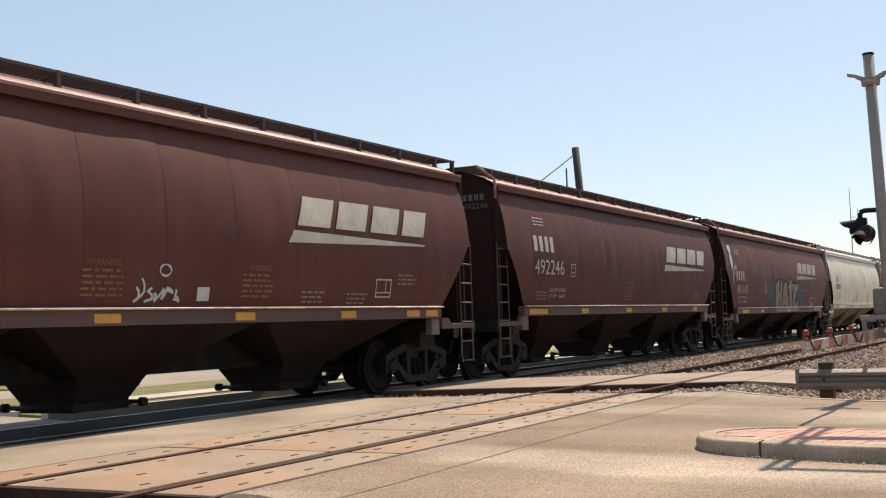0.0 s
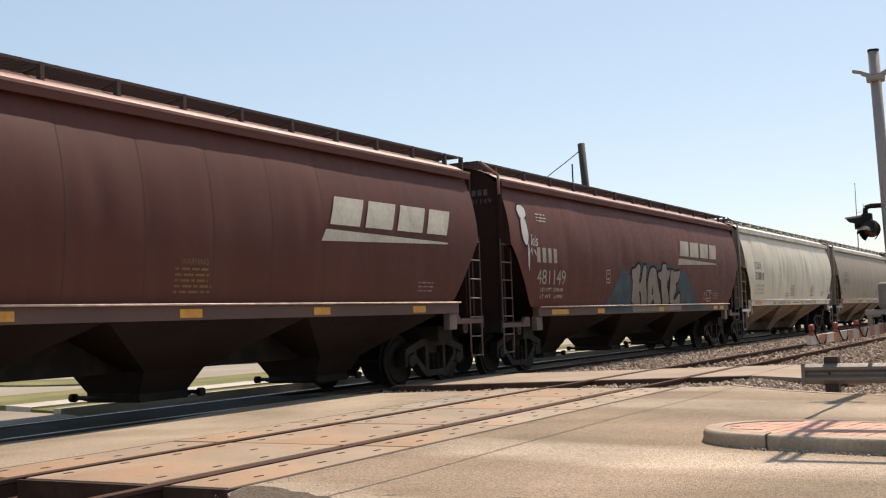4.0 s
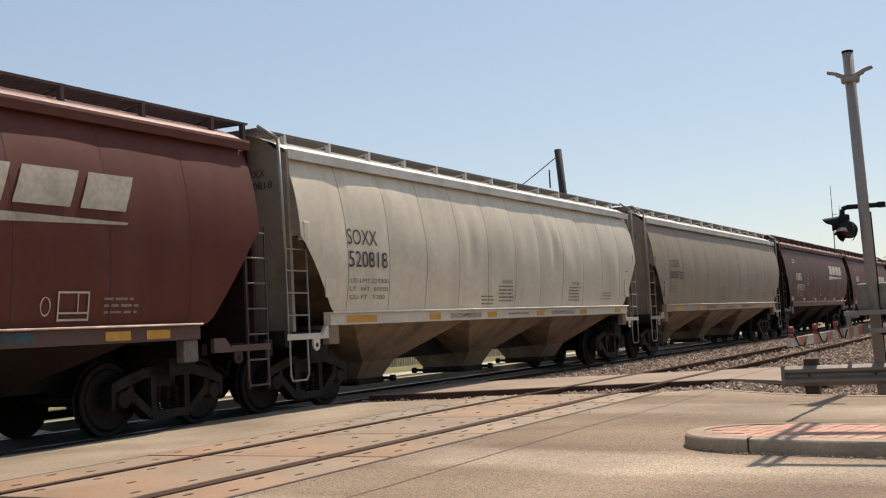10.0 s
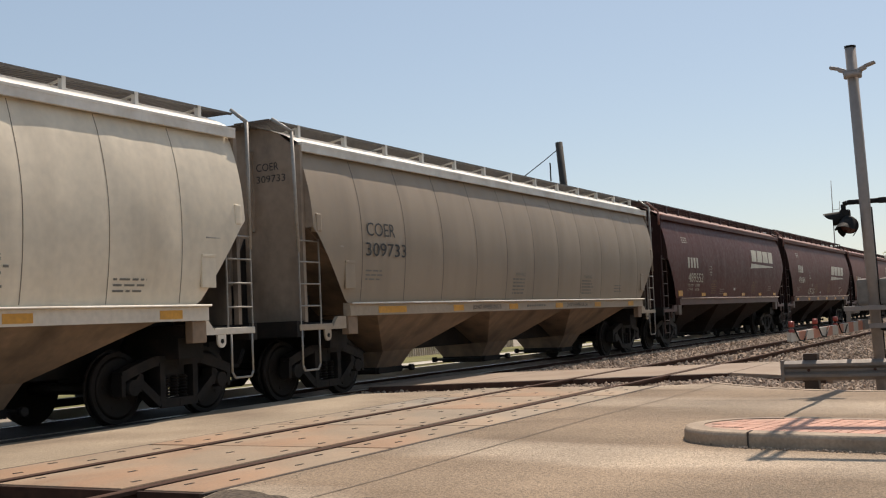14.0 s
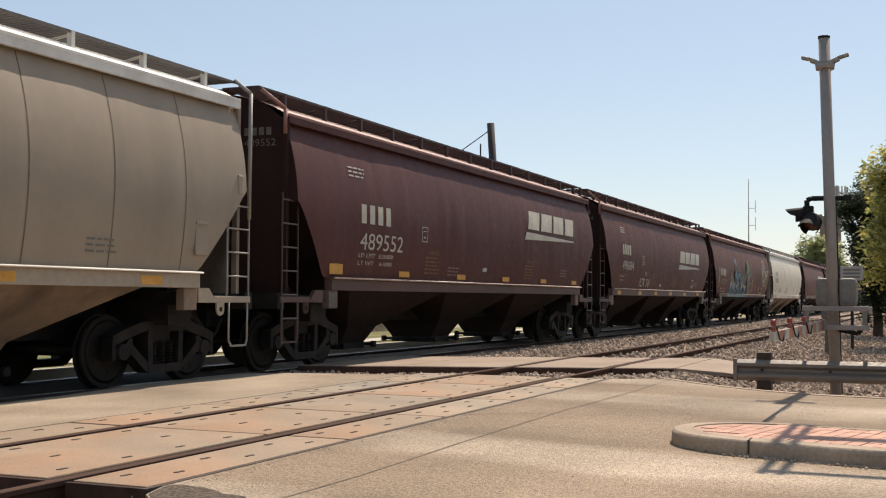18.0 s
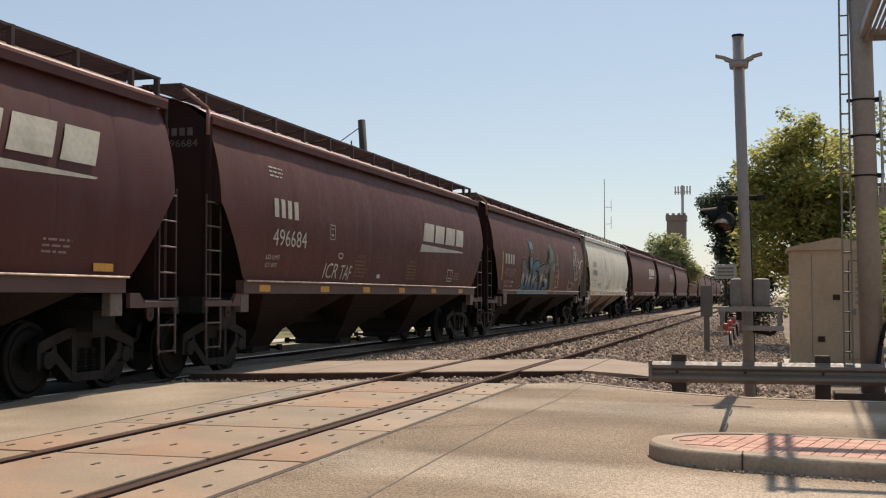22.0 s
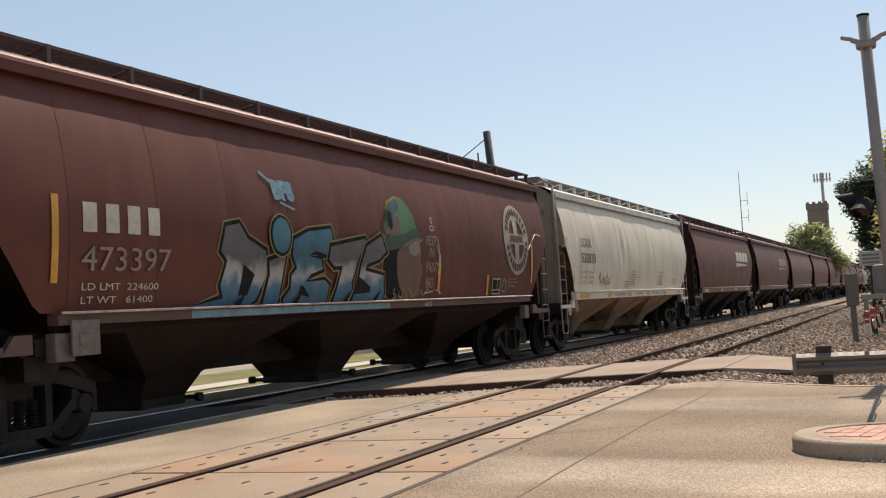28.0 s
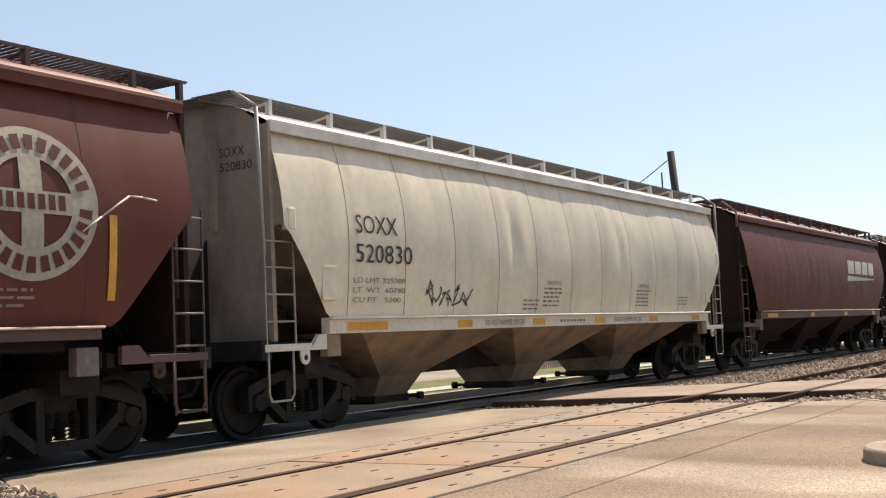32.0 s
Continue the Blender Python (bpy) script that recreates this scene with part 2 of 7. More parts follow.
# sunlight along the sill edge, painted in as a pale colour
M_LIPLIT = mat("sunlit_pale_edge", (0.50, 0.37, 0.31), 0.45, vary=0.3, grain=6, large=1.5, bump=0.0)
M_SILLB = mat("worn_brown_sill_paint", (0.100, 0.052, 0.043), 0.6, vary=0.15, grain=12, bump=0.03)

M_ROAD = mat("sun_bleached_asphalt", (0.355, 0.278, 0.198), 0.9, vary=0.33, grain=58, large=0.35, bump=1.1, bump_scale=80, lo=0.38, hi=0.62, tint=(0.215, 0.155, 0.105), tint_amount=0.95, tint_scale=(0.25, 1.1, 1), tint_lo=0.46, tint_hi=0.62, spec=0.25)


def tyre_lanes(m, bright, dark, middles, slope):
    """Pale polished tyre lanes and darker oily strips that run along the road."""
    N, L = m.node_tree.nodes, m.node_tree.links
    scale = N["Principled BSDF"].inputs["Base Color"].links[0].from_node
    col = scale.inputs[0].links[0].from_socket
    tc, sep, nz, drift, wob = [N.new("ShaderNode" + k) for k in ("TexCoord", "SeparateXYZ", "TexNoise", "Math", "Math")]
    mp = N.new("ShaderNodeMapping")
    mp.inputs["Scale"].default_value = (0.35, 0.9, 1)
    L.new(tc.outputs["Object"], sep.inputs[0])
    L.new(tc.outputs["Object"], mp.inputs["Vector"])
    L.new(mp.outputs["Vector"], nz.inputs["Vector"])
    nz.inputs["Scale"].default_value, nz.inputs["Detail"].default_value = 1.0, 6
    drift.operation, drift.inputs[1].default_value = "MULTIPLY_ADD", slope
    L.new(sep.outputs["X"], drift.inputs[0])
    L.new(sep.outputs["Y"], drift.inputs[2])
    wob.operation, wob.inputs[1].default_value = "MULTIPLY_ADD", 1.6
    L.new(nz.outputs["Fac"], wob.inputs[0])
    L.new(drift.outputs[0], wob.inputs[2])
    fac = None
    for mid, half in middles:
        d, a, r = [N.new("ShaderNode" + k) for k in ("Math", "Math", "MapRange")]
        d.operation, d.inputs[1].default_value = "SUBTRACT", mid + 0.8
        a.operation = "ABSOLUTE"
        r.interpolation_type = "SMOOTHSTEP"
        r.inputs["From Min"].default_value, r.inputs["From Max"].default_value = half * 1.5, half * 0.4
        L.new(wob.outputs[0], d.inputs[0])
        L.new(d.outputs[0], a.inputs[0])
        L.new(a.outputs[0], r.inputs["Value"])
        if fac is None:
            fac = r.outputs["Result"]
        else:
            mx = N.new("ShaderNodeMath")
            mx.operation = "MAXIMUM"
            L.new(fac, mx.inputs[0])
            L.new(r.outputs["Result"], mx.inputs[1])
            fac = mx.outputs[0]
    lane, blend = N.new("ShaderNodeMix"), N.new("ShaderNodeMix")
    lane.data_type = blend.data_type = "RGBA"
    L.new(fac, lane.inputs["Factor"])
    lane.inputs[6].default_value, lane.inputs[7].default_value = (*dark, 1), (*bright, 1)
    blend.inputs["Factor"].default_value = 0.8
    L.new(col, blend.inputs[6])
    L.new(lane.outputs[2], blend.inputs[7])
    L.new(blend.outputs[2], scale.inputs[0])


tyre_lanes(M_ROAD, (0.395, 0.312, 0.232), (0.235, 0.168, 0.113), ((0.75, 0.55), (5.4, 0.75), (8.0, 0.5), (-2.2, 0.4)), 0.22)
M_ROAD2 = mat("worn_asphalt_between_tracks", (0.345, 0.275, 0.20), 0.9, vary=0.2, grain=45, lo=0.38, hi=0.62, large=0.5, bump=1.0, bump_scale=80, tint=(0.21, 0.155, 0.11), tint_amount=0.75, tint_scale=(0.8, 0.5, 1), spec=0.25)
M_PANEL = mat("worn_tan_concrete_panel", (0.318, 0.252, 0.186), 0.85, vary=0.17, grain=50, large=1.0, bump=0.4, bump_scale=70, tint=(0.315, 0.205, 0.13), tint_amount=0.6, tint_scale=(1.1, 0.5, 1), tint_lo=0.46, tint_hi=0.68, rand=0.08, spec=0.25)
M_PANELG = mat("worn_grey_concrete_panel", (0.285, 0.245, 0.198), 0.85, vary=0.17, grain=50, large=1.0, bump=0.4, bump_scale=70, tint=(0.33, 0.24, 0.165), tint_amount=0.6, tint_scale=(1.1, 0.5, 1), tint_lo=0.5, tint_hi=0.7, rand=0.08, spec=0.25)
M_PANELR = mat("rust_stained_concrete_panel", (0.322, 0.243, 0.172), 0.85, vary=0.17, grain=50, large=1.0, bump=0.4, bump_scale=70, tint=(0.315, 0.18, 0.108), tint_amount=0.7, tint_scale=(1.1, 0.5, 1), tint_lo=0.42, tint_hi=0.64, rand=0.08, spec=0.25)
# oily asphalt with the train's shadow put into its colour
M_UNDERTRAIN = mat("oily_asphalt_darkened_for_shade", (0.034, 0.029, 0.026), 0.9, vary=0.2, grain=30, large=1.0, bump=0.5, tint=(0.065, 0.055, 0.045), tint_amount=0.6, tint_scale=(1, 0.5, 1), spec=0.12)
M_SLOT = mat("dark_bolt_pocket", (0.05, 0.038, 0.03), 0.9, bump=0.0)
M_PATH = mat("pinkish_concrete_path", (0.315, 0.24, 0.18), 0.85, vary=0.10, grain=50, large=1.0, bump=0.25, tint=(0.24, 0.165, 0.12), tint_amount=0.6, tint_scale=(1, 0.7, 1), spec=0.25)
M_TIMBER = mat("creosoted_timber", (0.055, 0.036, 0.026), 0.85, vary=0.25, grain=30, large=2, bump=0.4)
M_TIE = mat("dust_covered_sleeper_timber", (0.15, 0.112, 0.085), 0.9, vary=0.25, grain=30, large=2, bump=0.4, spec=0.2)
M_PICKET = mat("weathered_fence_wood", (0.34, 0.29, 0.22), 0.9, vary=0.15, grain=20, large=2, bump=0.2, rand=0.12)
M_GRIT = mat("pale_road_grit", (0.40, 0.33, 0.25), 0.9, vary=0.15, grain=30, large=3, bump=0.0, island=0.35, spec=0.2)
M_MECH = mat("dusty_grey_machine_paint", (0.17, 0.15, 0.13), 0.7, vary=0.15, grain=14, large=1.5, bump=0.05)
M_RAIL = mat("rusty_rail_steel", (0.060, 0.031, 0.022), 0.85, metal=0.0, spec=0.15, vary=0.15, grain=30, bump=0.1)
M_RAILTOP = mat("worn_rail_head", (0.085, 0.047, 0.034), 0.85, spec=0.1, metal=0.0, vary=0.1, grain=30, bump=0.03)
M_BALLAST = mat("grey_brown_ballast", (0.26, 0.19, 0.14), 0.95, vary=0.3, grain=16, large=0.7, bump=1.0, bump_scale=16, tint=(0.11, 0.075, 0.055), tint_amount=0.9, tint_scale=(7, 7, 7), spec=0.2)
M_STONE = mat("crushed_stone", (0.385, 0.292, 0.222), 0.9, vary=0.15, grain=30, large=3, bump=0.3, island=0.5, spec=0.2)
M_GROUND = mat("dry_grass_and_dirt", (0.24, 0.20, 0.125), 0.95, vary=0.2, grain=20, large=0.4, bump=0.8, bump_scale=25, tint=(0.13, 0.14, 0.05), tint_amount=0.8, tint_scale=(0.5, 0.5, 1), spec=0.1)
M_GRASS = mat("mown_yellow_green_grass", (0.165, 0.16, 0.07), 0.95, vary=0.2, grain=30, large=0.8, bump=0.8, bump_scale=40, tint=(0.20, 0.175, 0.08), tint_amount=0.7, tint_scale=(0.8, 0.8, 1), spec=0.1)
M_CONC = mat("pale_concrete", (0.47, 0.43, 0.37), 0.85, vary=0.08, grain=50, large=0.8, bump=0.2, tint=(0.36, 0.32, 0.26), tint_amount=0.6, tint_scale=(1, 1, 1), spec=0.25)
M_LOT = mat("dusty_tan_concrete_lot", (0.30, 0.255, 0.20), 0.9, vary=0.12, grain=30, large=0.3, bump=0.2, tint=(0.22, 0.18, 0.14), tint_amount=0.6, tint_scale=(0.4, 0.4, 1), spec=0.2)
M_POLISH = mat("polished_rail_head", (0.42, 0.40, 0.38), 0.35, metal=0.9, vary=0.08, grain=30, bump=0.02)
M_KERB = mat("weathered_kerb_concrete", (0.37, 0.285, 0.21), 0.88, vary=0.14, grain=40, large=2.5, bump=0.35, tint=(0.22, 0.17, 0.13), tint_amount=0.7, tint_scale=(2, 2, 4), spec=0.25)
M_BRICK = mat("salmon_paving_brick", (0.55, 0.31, 0.23), 0.85, vary=0.12, grain=45, large=2.5, bump=0.25, rand=0.14, spec=0.25)
M_MORTAR = mat("sandy_joint", (0.46, 0.29, 0.215), 0.95, vary=0.15, grain=60, bump=0.2)
M_GALV = mat("weathered_galvanised_steel", (0.185, 0.16, 0.14), 0.6, metal=0.2, vary=0.12, grain=18, large=1.5, bump=0.06, tint=(0.22, 0.17, 0.13), tint_amount=0.4, tint_scale=(2, 2, 2))
M_POLE = mat("dull_aluminium_pole", (0.27, 0.235, 0.215), 0.6, metal=0.1, vary=0.10, grain=14, large=1.0, bump=0.04)
M_MAST = mat("dusty_galvanised_mast", (0.30, 0.26, 0.235), 0.6, metal=0.25, vary=0.12, grain=14, large=1.0, bump=0.05, tint=(0.2, 0.15, 0.12), tint_amount=0.5, tint_scale=(2, 2, 0.6))
M_BOX = mat("bungalow_silver_tan_paint", (0.41, 0.295, 0.19), 0.6, metal=0.05, vary=0.08, grain=14, large=1.2, bump=0.04, tint=(0.29, 0.20, 0.125), tint_amount=0.5, tint_scale=(1.5, 1.5, 0.7))
M_DARK = mat("black_painted_steel", (0.016, 0.016, 0.016), 0.75, spec=0.15, vary=0.15, grain=20, bump=0.05)
M_LENS = mat("dark_red_lens_glass", (0.06, 0.008, 0.006), 0.3, vary=0.05, grain=20, bump=0.0)
M_RED = mat("red_reflective_stripe", (0.30, 0.045, 0.03), 0.5, vary=0.12, grain=20, bump=0.0)
M_ORANGE = mat("faded_orange_stripe", (0.36, 0.13, 0.075), 0.6, vary=0.12, grain=20, bump=0.0)
M_STRIPEW = mat("white_gate_stripe", (0.42, 0.37, 0.31), 0.6, vary=0.15, grain=20, bump=0.0)
M_SIGN = mat("white_sign_face", (0.40, 0.37, 0.34), 0.5, vary=0.06, grain=14, bump=0.0)
M_BRICKW = mat("brown_tower_brick", (0.22, 0.17, 0.14), 0.9, vary=0.15, grain=8, large=0.6, bump=0.2)
M_BARK = mat("grey_brown_bark", (0.12, 0.085, 0.06), 0.9, vary=0.2, grain=20, large=2, bump=0.8)
M_WOODPOLE = mat("dark_treated_pole_wood", (0.035, 0.030, 0.028), 0.85, vary=0.2, grain=20, large=2, bump=0.4)


def leaf_mat(name, a, c):
    m = bpy.data.materials.new(name)
    m.use_nodes = True
    N, L = m.node_tree.nodes, m.node_tree.links
    b = N["Principled BSDF"]
    ge = N.new("ShaderNodeNewGeometry")
    mx = N.new("ShaderNodeMix")
    mx.data_type = "RGBA"
    L.new(ge.outputs["Random Per Island"], mx.inputs["Factor"])
    mx.inputs[6].default_value, mx.inputs[7].default_value = (*a, 1), (*c, 1)
    L.new(mx.outputs[2], b.inputs["Base Color"])
    b.inputs["Roughness"].default_value = 0.5
    tr = N.new("ShaderNodeBsdfTranslucent")
    L.new(mx.outputs[2], tr.inputs["Color"])
    ms = N.new("ShaderNodeMixShader")
    ms.inputs[0].default_value = 0.62
    L.new(b.outputs[0], ms.inputs[1])
    L.new(tr.outputs[0], ms.inputs[2])
    L.new(ms.outputs[0], N["Material Output"].inputs["Surface"])
    return m


M_LEAF = leaf_mat("green_leaves", (0.16, 0.21, 0.08), (0.48, 0.48, 0.20))
M_LEAFY = leaf_mat("yellowing_leaves", (0.19, 0.23, 0.07), (0.60, 0.53, 0.18))
M_CRACK = mat("tar_filled_crack", (0.185, 0.14, 0.10), 0.9, vary=0.2, grain=20, bump=0.2)
M_TAR = mat("dark_tar_patch", (0.12, 0.092, 0.068), 0.95, vary=0.45, grain=45, large=5, bump=1.6, bump_scale=45, lo=0.4, hi=0.6, tint=(0.05, 0.04, 0.033), tint_amount=0.9, tint_scale=(5, 5, 5), spec=0.2)
M_MARKP = mat("grey_weathered_box_paint", (0.13, 0.12, 0.105), 0.7, vary=0.15, grain=20, bump=0.05)
M_LEAFD = leaf_mat("dark_green_leaves", (0.035, 0.055, 0.035), (0.10, 0.13, 0.075))
M_LEAFF = leaf_mat("far_tree_leaves", (0.28, 0.32, 0.15), (0.47, 0.47, 0.24))


# ---------------------------------------------------------------- mesh helpers
def part(name, bm, material, parent=None, label="", smooth=False):
    me = bpy.data.meshes.new(name)
    if smooth:
        for f in bm.faces:
            f.smooth = True
    bm.normal_update()
    bm.to_mesh(me)
    bm.free()
    for m in material if isinstance(material, (list, tuple)) else (material,):
        me.materials.append(m)
    ob = new(name, me)
    if parent:
        ob.parent = parent
    if label:
        ob["label"] = label
    return ob


def box(bm, x0, x1, y0, y1, z0, z1, m=None, bevel=0.0):
    vs = [bm.verts.new(m @ Vector(p) if m else p) for p in ((x0, y0, z0), (x1, y0, z0), (x1, y1, z0), (x0, y1, z0), (x0, y0, z1), (x1, y0, z1), (x1, y1, z1), (x0, y1, z1))]
    fs = [bm.faces.new([vs[i] for i in q]) for q in ((3, 2, 1, 0), (4, 5, 6, 7), (0, 1, 5, 4), (1, 2, 6, 5), (2, 3, 7, 6), (3, 0, 4, 7))]
    if bevel:
        es = {e for f in fs for e in f.edges}
        bmesh.ops.bevel(bm, geom=list(es), offset=bevel, segments=2, affect="EDGES", profile=0.6)
    return bm


def boxes(*rows, bevel=0.0):
    bm = bmesh.new()
    for r in rows:
        box(bm, *r, bevel=bevel)
    return bm


def tube(bm, a, b, r, r2=None, n=10):
    """A round bar from a to b."""
    a, b = Vector(a), Vector(b)
    q = (b - a).to_track_quat("Z", "Y").to_matrix()
    r2 = r if r2 is None else r2
    ra, rb = [], []
    for k in range(n):
        w = 2 * math.pi * k / n
        o = q @ Vector((math.cos(w), math.sin(w), 0))
        ra.append(bm.verts.new(a + o * r))
        rb.append(bm.verts.new(b + o * r2))
    for k in range(n):
        f = bm.faces.new((ra[k], ra[(k + 1) % n], rb[(k + 1) % n], rb[k]))
        f.smooth = True
    bm.faces.new(ra[::-1])
    bm.faces.new(rb)
    return bm


def chain(bm, pts, r, n=8):
    for a, b in zip(pts, pts[1:]):
        tube(bm, a, b, r, n=n)
    return bm


def prism(bm, pts, z0, z1):
    """A flat polygon (x, y) raised from z0 to z1."""
    lo, hi = [bm.verts.new((x, y, z0)) for x, y in pts], [bm.verts.new((x, y, z1)) for x, y in pts]
    n = len(pts)
    top = bm.faces.new(hi)
    bot = bm.faces.new(lo[::-1])
    for i in range(n):
        bm.faces.new((lo[i], lo[(i + 1) % n], hi[(i + 1) % n], hi[i]))
    return bm


def thing(name, label, category, at=(0, 0, 0), rz=0.0, group="", kind=""):
    e = new(name)
    e.empty_display_size = 0.3
    e.matrix_world = pose(*at, 0, 0, rz)
    return tagged(e, label, category, group, kind)


def structure(name, bm, material, label, smooth=False, category=""):
    return tagged(part(name, bm, material, None, "", smooth), label, category or name.replace("_", " "), kind="structure")


# ---------------------------------------------------------------- ground
TX = -4.8          # centre line of the track with the train
structure("ground", prism(bmesh.new(), [(-900, -500), (900, -500), (900, 1600), (-900, 1600)], -1.2, -0.36), M_GROUND, "dry grass and bare earth round the crossing", category="ground")

ROAD_EDGE = [(1.42, 7.85), (2.06, 8.3), (2.6, 7.65), (3.17, 7.05), (3.75, 6.6), (4.35, 6.3), (5.1, 6.15), (6.0, 6.1), (40, 5.2)]
structure("road", prism(bmesh.new(), ROAD_EDGE + [(40, -60), (3.4, -60), (2.6, -5.0), (2.15, -3.6), (1.85, -2.95), (1.52, -2.62), (1.42, -2.3)], -0.4, -0.012), M_ROAD, "sun-bleached tan-grey asphalt road with worn tyre lanes", category="road")
ROAD2 = [(-1.42, -2.45), (-1.42, 7.5), (-2.2, 7.3), (-3.35, 6.9), (-3.78, 6.5), (-3.78, 4.2), (-3.45, 2.4), (-3.35, 0.8), (-3.45, -0.6), (-3.5, -1.5), (-3.1, -1.75), (-2.7, -2.0), (-2.2, -2.1), (-1.8, -2.3)]
structure("road_between_tracks", prism(bmesh.new(), ROAD2, -0.4, -0.02), M_ROAD2, "worn asphalt strip between the two tracks", category="road")
structure("road_far_side", prism(bmesh.new(), [(-5.62, -40), (-5.62, 3.0), (-6.4, 3.4), (-11.5, 4.6), (-60, 4.6), (-60, -40)], -0.4, -0.06), M_LOT, "dusty concrete road beyond the tracks", category="road")
structure("far_side_lot", prism(bmesh.new(), [(-11.4, 4.6), (-11.4, 46), (-70, 60), (-70, 4.6)], -0.4, -0.055), M_LOT, "dusty tan concrete lot behind the train", category="pavement")
bm = bmesh.new()
for x0, x1, y0, y1 in ((-7.55, -6.62, 3.5, 60), (-11.4, -8.45, 4.4, 60)):
    prism(bm, [(x0, y0 + 0.3), (x1, y0), (x1, y1), (x0, y1)], -0.4, -0.03)
for c, d in ((-14.5, 11.0), (-19.0, 21.0)):
    prism(bm, [(c + 2.4 * math.cos(0.35 * k), d + 1.3 * math.sin(0.35 * k)) for k in range(18)], -0.4, -0.02)
structure("verge", bm, M_GRASS, "mown yellow-green grass strips behind the train", category="grass")
bm = bmesh.new()
prism(bm, [(-8.45, 4.1), (-7.55, 3.8), (-7.55, 60), (-8.45, 60)], -0.4, 0.0)
prism(bm, [(-6.62, 3.4), (-6.42, 3.35), (-6.42, 60), (-6.62, 60)], -0.4, 0.02)
structure("pavement_far_side", bm, M_CONC, "pale concrete pavement and kerb behind the train", category="pavement")

# raised grass behind a kerb, and a brick-paved island with a post
GREEN = [(-10.8, 3.0), (-11.6, 4.35), (-30, 4.35), (-30, 1.2), (-17, 2.0)]
structure("verge_raised", prism(bmesh.new(), [(-11.0, 3.14), (-11.7, 4.25), (-29.9, 4.25), (-29.9, 1.35), (-17, 2.14)], -0.3, 0.085), M_GRASS, "mown grass behind a low kerb", category="grass")
structure("kerb_far_side", prism(bmesh.new(), GREEN, -0.3, 0.08), M_KERB, "low weathered concrete kerb", category="kerb")
far_isl = thing("traffic_island", "low kerbed island with red brick paving beyond the tracks", "traffic island", kind="structure")
NOSE = [(-6.95 + 0.52 * math.cos(a), 0.38 + 0.58 * math.sin(a)) for a in [math.pi * (k / 12 - 0.5) for k in range(13)]]
part("kerbstone", prism(bmesh.new(), NOSE + [(-18, 0.96), (-18, -0.20)], -0.3, 0.075), M_KERB, far_isl, "weathered concrete kerb")
part("paving", prism(bmesh.new(), [(-6.95 + 0.42 * math.cos(a), 0.38 + 0.48 * math.sin(a)) for a in [math.pi * (k / 12 - 0.5) for k in range(13)]] + [(-17.9, 0.86), (-17.9, -0.10)], 0.0, 0.081), M_BRICK, far_isl, "salmon brick paving")
dp = thing("delineator_post", "grey square post standing on the far brick island", "post", (-6.92, 0.64, 0.08))
part("post", boxes((-0.03, 0.03, -0.03, 0.03, 0.0, 1.1), bevel=0.006), M_POLE, dp, "grey square post")
part("base", boxes((-0.04, 0.04, -0.04, 0.04, -0.01, 0.10), bevel=0.006), M_MARKP, dp, "dark post foot")
dp = thing("grass_post", "thin dark post standing in the grass", "post", (-12.3, 3.9, 0.08))
part("post", boxes((-0.03, 0.03, -0.03, 0.03, -0.05, 1.0), bevel=0.006), M_MARKP, dp, "thin dark post")

# asphalt seam, patched cracks
bm = bmesh.new()
for pts in ([(2.22, 8.0), (2.25, 5.5), (2.2, 3.2), (2.23, 0.9), (2.3, -1.5), (2.26, -4)], [(1.45, 2.4), (2.22, 2.9), (3.1, 3.05)], [(2.2, 5.2), (3.4, 5.05), (4.4, 5.1)]):
    for (x0, y0), (x1, y1) in zip(pts, pts[1:]):
        n = Vector((y1 - y0, x0 - x1)).normalized() * 0.008
        vs = [bm.verts.new((x, y, -0.008)) for x, y in ((x0 - n.x, y0 - n.y), (x1 - n.x, y1 - n.y), (x1 + n.x, y1 + n.y), (x0 + n.x, y0 + n.y))]
        bm.faces.new(vs)
tar = bmesh.new()
edge = [(1.45, -2.33), (1.52, -2.27), (1.76, -2.35), (2.08, -2.47), (2.33, -2.61), (2.83, -2.83), (3.26, -2.92), (3.7, -3.1)]
back = [(3.3, -4.6), (2.62, -4.9), (2.17, -3.6), (1.87, -2.95), (1.54, -2.62)]
ring = []
for p, q in zip(edge + back, (edge + back)[1:] + edge[:1]):
    n = max(2, int(math.dist(p, q) / 0.07))
    for k in range(n):
        x, y = p[0] + (q[0] - p[0]) * k / n, p[1] + (q[1] - p[1]) * k / n
        ring.append((x, y + (0.09 * noise.noise((x * 5, y * 5, 2)) + 0.05 * noise.noise((x * 14, y * 14, 7)) if y > -3.2 and x > 1.6 else 0)))
tar.faces.new([tar.verts.new((x, y, -0.007)) for x, y in ring])
bmesh.ops.triangulate(tar, faces=tar.faces[:])
marks = bmesh.new()
for x0, y0, x1, y1, w in ((2.56, -2.47, 2.79, -2.34, 0.02), (3.33, -2.42, 3.62, -2.24, 0.03), (3.38, -2.50, 3.64, -2.33, 0.014), (3.71, -2.23, 3.81, -2.19, 0.012)):
    d = Vector((y0 - y1, x1 - x0)).normalized() * w
    marks.faces.new([marks.verts.new((x, y, -0.0075)) for x, y in ((x0, y0), (x1, y1), ((x0 + x1) / 2 + d.x, (y0 + y1) / 2 + d.y))])
structure("scrape_marks", marks, M_TAR, "short dark scrape marks in the asphalt", category="scrape mark")
structure("tar_patch", tar, M_TAR, "dark crumbling tarred edge of the road", category="tar patch")
structure("road_seam", bm, M_CRACK, "dark tar-filled seam in the asphalt", category="road seam")

